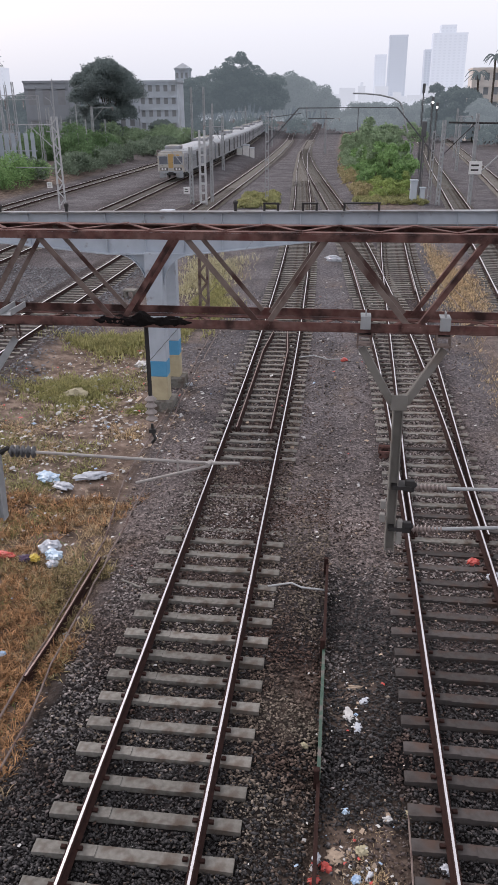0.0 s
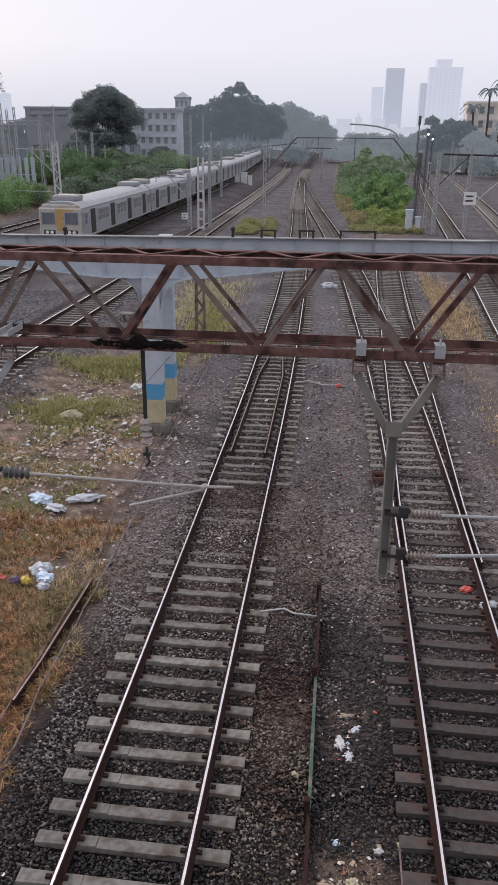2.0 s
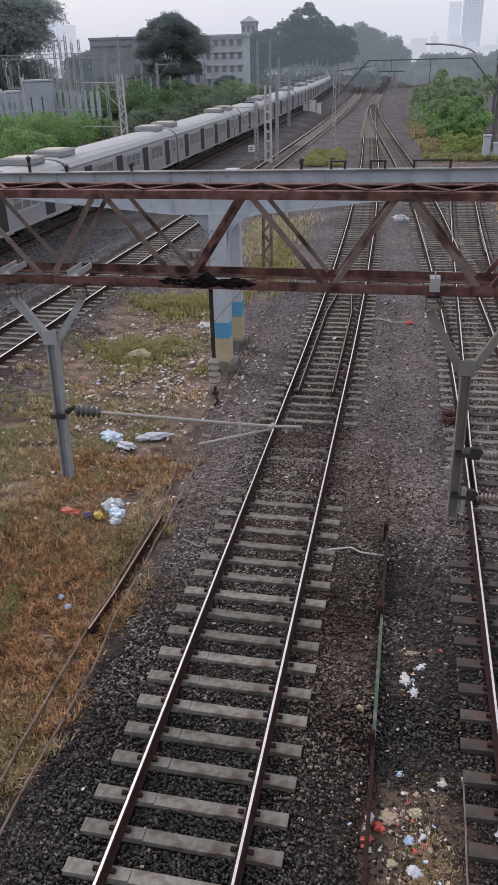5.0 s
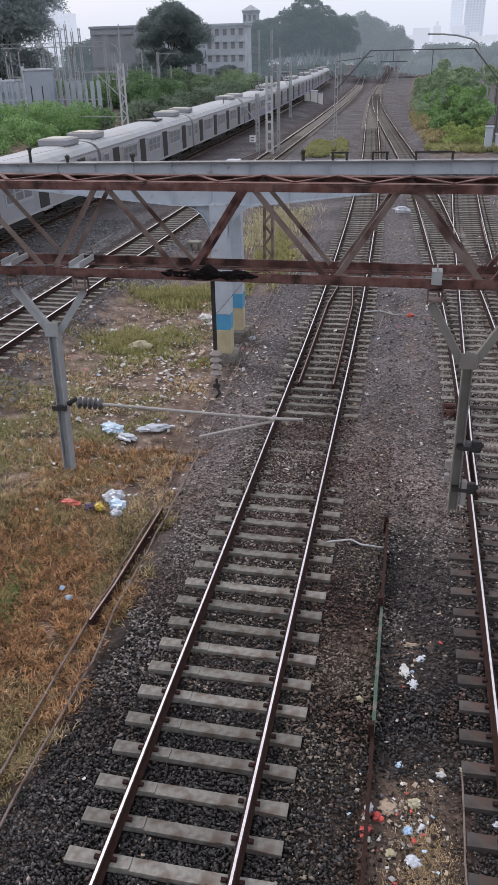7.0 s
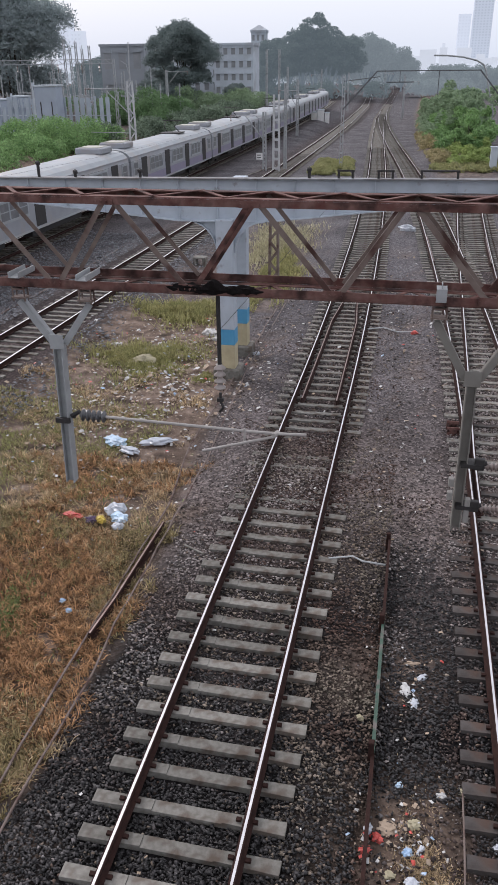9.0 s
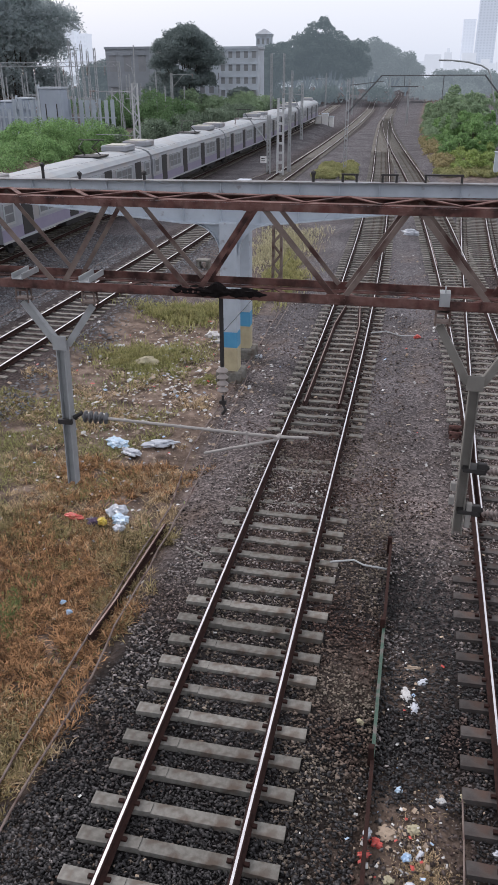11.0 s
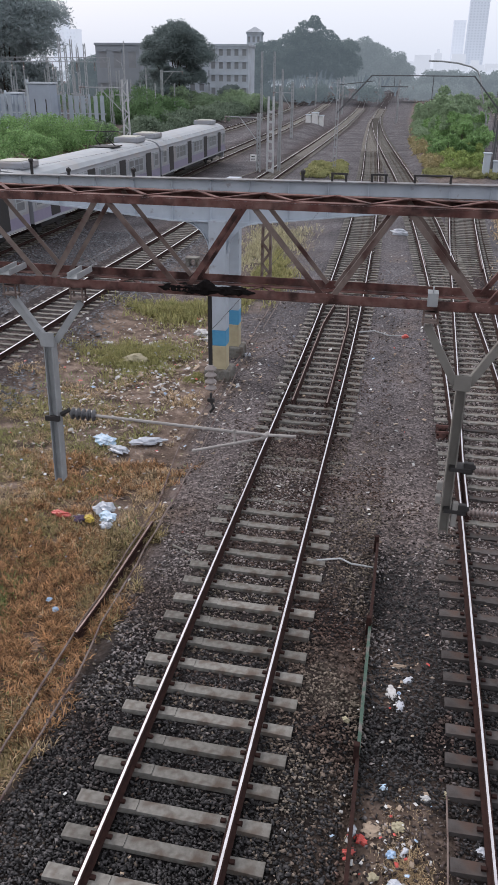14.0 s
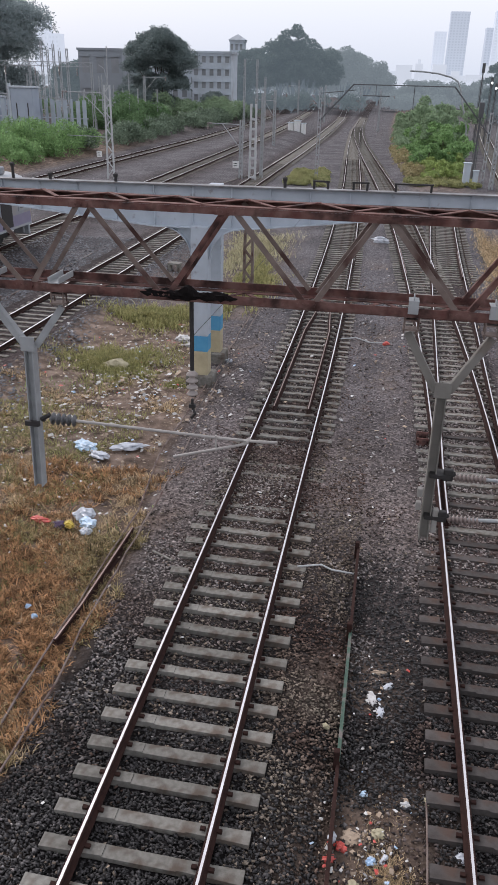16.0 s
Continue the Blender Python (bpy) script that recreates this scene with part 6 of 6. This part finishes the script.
x, y = patch(90000, -8.0, -2.0, 4.2, 14.0, lambda x, y: verge(x, y) & (broad(x, y) < 0.2) & (clumpy(x, y, 1.5, 5.0) > -0.4))
blades("dry_grass", "tangled olive-brown grass on the verge", *tufted(x, y), 0.25, 0.010, 1.0, M["grass_brown"])
x, y = patch(30000, -10.5, -4.2, 12.0, 21.0, lambda x, y: verge(x, y) & (clumpy(x, y, 1.1, 1.0) > 0.6 - 0.35 * np.maximum(0, -5.0 - x)))
blades("dry_grass", "faded olive grass among the straw", x, y, 0.2, 0.009, 1.0, M["grass_olive"])
x, y = patch(22000, -10.5, -2.6, 4.2, 24.0, lambda x, y: verge(x, y) & (clumpy(x, y, 0.55, 4.0) > 1.7))
blades("weeds", "low green weeds in the dry grass", x, y, 0.16, 0.012, 0.9, M["grass_green"])


def disc(n, cx, cy, rx, ry):
    """An uneven tuft, dense in the middle and ragged at its edge."""
    a, q = rng.uniform(0, 6.28, n), np.abs(rng.normal(0, 0.55, n)) * (1 + 0.3 * np.sin(3 * rng.uniform(0, 6.28)))
    q *= 1 + 0.35 * np.sin(3 * a + cx) + 0.2 * np.sin(7 * a + cy)
    x, y = cx + np.cos(a) * q * rx, cy + np.sin(a) * q * ry
    m = clumpy(x, y, 2.2) > -0.8
    return x[m], y[m]


for cx, cy, rx, ry, n, mat, lab in ((-7.0, 25.2, 1.7, 1.6, 26000, "grass_olive", "olive-green grass tuft amid litter"), (-6.2, 24.4, 1.2, 0.9, 6000, "grass_olive", "small olive grass tuft amid litter"), (-7.2, 31.2, 1.5, 1.3, 16000, "grass_olive", "yellow-green grass tuft before the curving track"),
                                    (-4.4, 38.0, 1.2, 6.5, 30000, "grass_olive", "tall yellow grass behind the banded columns"), (-5.8, 47, 1.6, 6.0, 20000, "dry_leaf", "yellow dry grass beside the stub mast"),
                                    (9.0, 46, 1.3, 12, 40000, "grass_tan", "dry straw-coloured grass strip between the lines"), (-4.3, 23.6, 0.5, 0.6, 2500, "grass_olive", "small grass tuft at the column foot"),
                                    (3.15, 6.4, 0.75, 1.3, 9000, "grass_tan", "thin trampled straw among litter"), (-4.75, 10.4, 0.35, 1.0, 5000, "grass_green", "green leafy weeds in the dry grass"), (8.4, 22, 0.9, 7, 7000, "grass_tan", "sparse straw on the stony verge")):
    x, y = disc(n, cx, cy, rx, ry)
    far = cy > 30
    blades("grass_tuft", lab, x, y, (0.20 if cx > 0 else 0.42 if far else 0.30) if n > 7000 and cy > 20 else 0.07 if cy < 8 else 0.14, 0.005 if cy < 8 else 0.012 if cy < 30 else 0.018, 0.8, M[mat])

# ---- litter ----
M["litter_white"] = material("dirty white scraps", (0.54, 0.54, 0.53), 0.7, second=(0.36, 0.35, 0.34), scale=14, island=0.35)
M["litter_tan"] = material("tan scraps", (0.36, 0.29, 0.22), 0.8, second=(0.26, 0.2, 0.15), scale=14, island=0.4)
M["litter_blue"] = material("blue plastic", (0.12, 0.25, 0.45), 0.4, second=(0.45, 0.55, 0.65), scale=9, island=0.3)
M["litter_red"] = material("red plastic", (0.50, 0.07, 0.05), 0.45, second=(0.36, 0.06, 0.05), scale=9, island=0.3)
M["bag_white"] = material("crumpled white plastic", (0.58, 0.60, 0.64), 0.35, second=(0.36, 0.39, 0.44), scale=9, bump=0.6, bump_scale=25)
M["bag_blue"] = material("pale blue plastic", (0.25, 0.46, 0.66), 0.35, second=(0.66, 0.72, 0.78), scale=7, bump=0.6, bump_scale=25)
M["bag_yellow"] = material("yellow packet", (0.62, 0.48, 0.08), 0.4, second=(0.5, 0.36, 0.06), scale=9)
M["bag_dark"] = material("dark purple cloth", (0.07, 0.05, 0.09), 0.8, second=(0.11, 0.08, 0.12), scale=9)
M["bag_tan"] = material("buff sacking", (0.42, 0.38, 0.27), 0.8, second=(0.33, 0.3, 0.2), scale=9, bump=0.4)
M["green_pipe"] = material("faded green paint", (0.018, 0.055, 0.035), 0.6, second=(0.05, 0.09, 0.065), scale=6, third=(0.12, 0.105, 0.095), third_scale=5)


def scraps(name, label, x, y, size, mat, category="litter"):
    k = len(x)
    z = ground_at(x, y) + np.where(x < -2.6, 0.085, 0.035)
    c = np.stack([x, y, z], 1)
    a = rng.uniform(0, 6.28, k)
    s = size * rng.uniform(0.35, 1.3, k) * np.clip(y / 18, 0.55, 1.2)
    u = np.stack([np.cos(a), np.sin(a), rng.normal(0, 0.25, k)], 1) * s[:, None]
    w = np.stack([-np.sin(a), np.cos(a), rng.normal(0, 0.25, k)], 1) * (s * rng.uniform(0.4, 1.0, k))[:, None]
    up = np.array([0, 0, 1.0]) * (s * rng.uniform(0.2, 0.7, k))[:, None]
    P = np.stack([c - u - w, c + u - w * 0.7, c + u * 0.8 + w, c - u * 0.9 + w * 0.8, c + up + u * 0.2], axis=1).reshape(-1, 3)
    f = (np.array([(0, 1, 4), (1, 2, 4), (2, 3, 4), (3, 0, 4)])[None] + 5 * np.arange(k)[:, None, None]).reshape(-1, 3)
    return tagged(new(name, mesh_from(name, P, f, mat)), label, category, kind="stuff")


def litter_spots(n):
    """Litter gathers on the verge near the columns and along the space between the tracks."""
    q = rng.random(n)
    q = np.where((q > 0.62) & (rng.random(n) < 0.5), 0.3, q)
    x = np.where(q < 0.62, rng.normal(-5.8, 2.0, n), np.where(q < 0.72, rng.normal(2.9, 0.75, n), rng.uniform(-2, 10, n)))
    y = np.where(q < 0.62, rng.normal(22.5, 4.5, n), np.where(q < 0.72, 5 + 32 * rng.random(n) ** 1.2, 5 + 40 * rng.random(n)))
    m = (y > 4) & ~on_sleeper(x, y)
    return x[m], y[m]


scraps("litter_scraps", "small white paper and plastic scraps on the ground", *litter_spots(900), 0.048, M["litter_white"])
scraps("litter_scraps", "small tan paper scraps on the ground", *litter_spots(1600), 0.045, M["litter_tan"])
scraps("litter_scraps", "small blue plastic scraps on the ground", *litter_spots(90), 0.035, M["litter_blue"])
scraps("litter_scraps", "small red plastic scraps on the ground", *litter_spots(60), 0.035, M["litter_red"])


x, y = patch(26000, -19, -8.6, 14, 48, lambda x, y: (np.abs(x + 12.0) > 1.7) & (x < -9.4 + 0.4 * np.sin(y) + rng.normal(0, 0.4, len(x))) | (y > 32) & (np.abs(x + 11.8) > 1.7) & (rng.random(len(x)) < 0.6))
scraps("ballast_stones", "grey ballast stones beside the curving track", x, y, 0.045, M["stone_gray"], "ballast")


def pile(n, cx, cy, rx, ry):
    return rng.normal(cx, rx, n), rng.normal(cy, ry, n)


for mat, n, word in (("litter_white", 46, "white"), ("litter_tan", 56, "tan"), ("litter_blue", 7, "blue"), ("litter_red", 9, "red")):
    scraps("litter_scraps", "crumpled " + word + " scraps in a rubbish patch between tracks", *pile(n, 2.95, 6.7, 0.32, 0.6), 0.06, M[mat])
    scraps("litter_scraps", "crumpled " + word + " scraps strewn on oily ballast", *pile(n // 3, 3.0, 9.8, 0.2, 0.6), 0.05, M[mat])
    scraps("litter_scraps", "crumpled " + word + " scraps amid grass near the columns", *pile(n if "e" in word[-2:] and word != "blue" or word == "tan" else 4, -5.4, 24.5, 1.5, 3.0), 0.07, M[mat])


def bag(x, y, rx, ry, rz, mat, label, name="plastic_bag", turn=0.0, seed=0):
    bm = bmesh.new()
    bmesh.ops.create_icosphere(bm, subdivisions=3, radius=1)
    for v in bm.verts:
        p = v.co.copy()
        k = 1 + 0.6 * noise.noise(p * 1.9 + Vector((seed * 3.1, x, y))) + 0.45 * noise.noise(p * 4.1 + Vector((seed, y, x)))
        v.co = Vector((p.x * rx * k, p.y * ry * k, max(p.z, -0.35) * rz * (0.7 + 0.6 * k)))
    ob = part(name, bm, M[mat])
    ob.location = (x, y, float(ground_at(np.array([x]), np.array([y]))[0]) + rz * 0.25 + (0.09 if x < -3 and y < 20 else 0.0))
    ob.rotation_euler = (0, 0, turn)
    return tagged(ob, label, "litter", group="litter on the ground")


BAGS = ((-5.45, 18.1, 0.34, 0.22, 0.10, "bag_blue", "crumpled pale blue plastic sheet in dry grass", "plastic_sheet"), (-4.85, 17.6, 0.30, 0.15, 0.08, "bag_white", "torn white plastic sheet in dry grass", "plastic_sheet"),
        (-4.2, 18.25, 0.40, 0.16, 0.09, "bag_white", "long crumpled white plastic sheet", "plastic_sheet"), (-4.05, 14.5, 0.22, 0.20, 0.13, "bag_white", "crumpled white plastic bag on dry grass", "plastic_bag"),
        (-3.85, 14.15, 0.20, 0.16, 0.10, "bag_blue", "pale blue plastic bag on dry grass", "plastic_bag"), (-3.75, 13.8, 0.12, 0.10, 0.08, "bag_white", "small white plastic packet", "packet"),
        (-4.25, 14.0, 0.13, 0.10, 0.08, "bag_yellow", "small yellow food packet in grass", "packet"), (-4.45, 13.95, 0.14, 0.12, 0.07, "bag_dark", "dark purple rag in the grass", "rag"),
        (-5.0, 14.1, 0.24, 0.09, 0.05, "litter_red", "faded red wrapper in dry grass", "wrapper"), (-2.6, 11.4, 0.11, 0.09, 0.07, "bag_blue", "small blue plastic bag beside the rusty rail", "plastic_bag"),
        (-3.6, 10.75, 0.08, 0.07, 0.05, "litter_blue", "small blue packet in dry grass", "packet"), (-3.85, 11.0, 0.07, 0.06, 0.05, "litter_blue", "tiny blue cap in dry grass", "packet"),
        (2.88, 9.75, 0.11, 0.22, 0.06, "litter_white", "torn white plastic bag on dark ballast", "plastic_bag"), (3.02, 9.45, 0.08, 0.16, 0.05, "bag_white", "narrow white plastic strip on ballast", "plastic_sheet"),
        (3.0, 10.4, 0.20, 0.06, 0.04, "litter_tan", "crumpled tan paper on ballast", "paper"), (3.14, 10.05, 0.13, 0.08, 0.05, "bag_white", "grey-white plastic scrap on ballast", "plastic_sheet"),
        (2.83, 7.85, 0.07, 0.06, 0.05, "bag_blue", "small blue-white packet on earth", "packet"), (2.70, 7.12, 0.18, 0.14, 0.05, "litter_tan", "flattened grey carton on earth", "carton"),
        (2.55, 6.95, 0.11, 0.09, 0.06, "litter_red", "faded red wrapper among litter", "wrapper"), (2.42, 6.75, 0.10, 0.07, 0.05, "litter_red", "red cloth scrap beside the pipe", "rag"),
        (2.98, 6.78, 0.10, 0.08, 0.05, "litter_blue", "blue and white packet on earth", "packet"), (3.14, 6.82, 0.06, 0.11, 0.05, "bag_white", "white paper cup on earth", "paper_cup"),
        (3.05, 6.35, 0.15, 0.10, 0.06, "bag_white", "crumpled white plastic bag among litter", "plastic_bag"), (2.75, 6.45, 0.09, 0.08, 0.05, "bag_tan", "buff paper ball on earth", "paper"),
        (3.05, 7.2, 0.12, 0.10, 0.06, "bag_tan", "crumpled buff paper among litter", "paper"), (3.42, 7.7, 0.09, 0.07, 0.06, "litter_white", "dirty white packet on earth", "packet"),
        (3.72, 7.85, 0.07, 0.09, 0.05, "bag_tan", "buff packet beside the sleepers", "packet"), (4.15, 7.05, 0.10, 0.11, 0.05, "bag_white", "white plastic packet on a sleeper", "packet"),
        (2.17, 9.0, 0.09, 0.07, 0.06, "bag_tan", "buff stone-like clod on ballast", "clod"), (2.43, 7.05, 0.07, 0.13, 0.07, "bag_white", "white plastic strip hanging on the pipe", "plastic_sheet"),
        (-6.85, 24.6, 0.42, 0.24, 0.22, "bag_tan", "buff sack lying in a grass tuft", "sack"), (-6.35, 25.4, 0.14, 0.10, 0.12, "bag_white", "white bag on a grass tuft", "plastic_bag"),
        (-4.6, 27.8, 0.40, 0.25, 0.18, "litter_white", "heap of dirty white plastic", "plastic_bag"), (-5.3, 28.4, 0.35, 0.25, 0.15, "litter_white", "heap of torn white plastic", "plastic_bag"),
        (-4.4, 30.5, 0.3, 0.3, 0.15, "litter_tan", "heap of tan rubbish", "rubbish_heap"), (-8.6, 26.5, 0.22, 0.1, 0.06, "litter_white", "white scrap on bare earth", "plastic_sheet"),
        (-3.0, 26.3, 0.14, 0.1, 0.08, "bag_white", "white packet beside the footing", "packet"), (2.0, 50.8, 0.52, 0.22, 0.24, "bag_white", "long white sack lying between the tracks", "sack"),
        (2.75, 29.2, 0.13, 0.12, 0.08, "litter_red", "bright red cloth lying on the ballast", "rag"), (5.6, 14.6, 0.14, 0.1, 0.07, "litter_red", "faded red packet on sleepers", "packet"),
        (6.0, 14.1, 0.2, 0.1, 0.06, "bag_white", "white plastic strip on sleepers", "plastic_sheet"), (5.4, 8.4, 0.24, 0.14, 0.06, "litter_red", "dull red rag between the sleepers", "rag"))
for i, (x, y, rx, ry, rz, mat, lab, nm) in enumerate(BAGS):
    k = 0.75 if y < 12 else 1.0
    bag(x, y, rx * k, ry * k, rz * k, mat, lab, nm, rng.uniform(-0.5, 0.5), i)


# ---- rods, pipes and wires on the ground ----
def lying(name, label, pts, r, mat, category, seg=6, lift=0.03):
    pts = [(x, y, float(ground_at(np.array([x]), np.array([y]))[0]) + lift + (p[0] if p else 0)) for x, y, *p in pts]
    fine = []
    for a, b in zip(pts, pts[1:]):
        n = max(1, int((Vector(b) - Vector(a)).length / 0.6))
        fine += [Vector(a).lerp(Vector(b), k / n) + Vector((rng.normal(0, 0.012), 0, rng.normal(0, 0.008))) for k in range(n)]
    fine.append(Vector(pts[-1]))
    bm = bmesh.new()
    tube(bm, fine, r, seg)
    return tagged(part(name, bm, mat), label, category)


lying("signal_rod", "thin brown point rod running along the verge", [(-3.3, 33), (-3.22, 25.8), (-3.26, 18.1), (-2.98, 15.8), (-2.86, 14.9), (-2.95, 8.8), (-2.92, 5.0)], 0.022, M["brown_steel"], "rod", lift=0.13)
lying("signal_rod", "second thin rod beside the dry grass", [(-3.0, 33), (-2.95, 24.7), (-2.71, 20.2), (-2.54, 17.5), (-2.50, 10.4), (-2.40, 9.0), (-2.5, 5.0)], 0.020, M["brown_steel"], "rod", lift=0.13)
lying("cable", "black cable end curling out of the grass", [(-2.92, 8.9), (-2.96, 8.4), (-2.9, 8.0), (-2.72, 7.85)], 0.018, M["dark"], "cable", lift=0.06)
old = thing("old_rail", "length of rusty scrap rail lying beside the track", "scrap rail", kind="")
r = rail(old, [(-2.68, 13.95), (-2.76, 11.1), (-2.84, 10.0)], "rail", "dull_top")
r.location = (0, 0, -0.22)
pipe = thing("trough_edge", "low rusty and green painted pipe edging between the tracks", "pipe")
for y0, y1, mat, h in ((11.2, 14.0, "rust_rail", 0.26), (8.2, 11.25, "green_pipe", 0.20), (4.6, 8.25, "rust_rail", 0.16)):
    bm = bmesh.new()
    bar(bm, (2.40, y0, -0.14 + h / 2), (2.40, y1, -0.14 + h / 2), 0.022, h)
    box(bm, (2.42, (y0 + y1) / 2, -0.14 + h - 0.01), (0.05, y1 - y0, 0.018))
    part("edging", bm, M[mat], pipe)
for y in (8.22, 11.22, 13.98):
    bm = bmesh.new()
    box(bm, (2.39, y, 0.02), (0.09, 0.10, 0.46), bevel=0.01)
    part("stake", bm, M["rust_rail"], pipe)
lying("bond_wire", "pale bonding wire from a sleeper to the stake", [(1.2, 13.15), (1.69, 13.32), (1.9, 13.18), (2.37, 13.25)], 0.020, M["mast_pale"], "wire", lift=0.07)
lying("bond_wire", "pale wire lying by the red cloth", [(0.95, 29.1), (1.5, 29.5), (2.1, 29.2), (2.7, 29.25)], 0.026, M["mast_pale"], "wire", lift=0.07)
lying("stick", "pale broken stick on the ballast", [(-1.95, 13.1), (-1.42, 12.8)], 0.022, M["sleeper"], "stick", lift=0.06)
lying("thin_pipe", "thin pale pipe beside the sleepers", [(3.70, 7.8), (3.69, 5.0)], 0.014, M["brown_steel"], "pipe", lift=0.08)
lying("cable", "pale cable curving away beside the mast", [(-13.6, 58), (-14.4, 66), (-14.6, 74), (-13.6, 82), (-12.9, 86)], 0.04, M["sleeper"], "cable", lift=0.1)
lying("cable_trough", "broken pale concrete trough edge beside the curving track", [(-15.3, 24), (-15.1, 30), (-14.9, 36), (-14.8, 44)], 0.05, M["stone_pale"], "trough", lift=0.04)
for x0, y0, x1, y1 in ((8.0, 46, 9.4, 20), (8.6, 46, 10.4, 24)):
    lying("signal_rod", "thin pale rod along the weedy verge", [(x0, y0), (x1, y1)], 0.02, M["brown_steel"], "rod", lift=0.1)


# a rusty rod guide beside the turnout and a low concrete stand in the verge
guide = thing("rod_guide", "small rusty steel rod guide on the ballast beside the turnout", "rod guide", (3.92, 20.1, -0.1))
for y in (-0.22, 0.22):
    bm = bmesh.new()
    box(bm, (0, y, 0.14), (0.34, 0.04, 0.30), bevel=0.006)
    part("side_plate", bm, M["rust_paint"], guide)
for x in (-0.13, 0.13):
    bm = bmesh.new()
    rod(bm, (x, -0.30, 0.20), (x, 0.30, 0.20), 0.03, 8)
    part("roller", bm, M["rust_rail"], guide)
bm = bmesh.new()
box(bm, (0, 0, -0.02), (0.40, 0.56, 0.05), bevel=0.006)
part("base_plate", bm, M["rust_rail"], guide)

stand = thing("concrete_stand", "low weathered concrete stand in the grass beside the curving track", "stand", (-8.9, 40.0, -0.32))
bm = bmesh.new()
box(bm, (0, 0, 0.46), (0.72, 0.5, 0.10), bevel=0.012)
part("slab", bm, M["sleeper"], stand)
for x in (-0.24, 0.24):
    bm = bmesh.new()
    box(bm, (x, 0, 0.20), (0.14, 0.42, 0.44), bevel=0.012)
    part("leg", bm, M["sleeper"], stand)


# ---- what moves ----
def motions():
    build_motion_of_train()


motions()
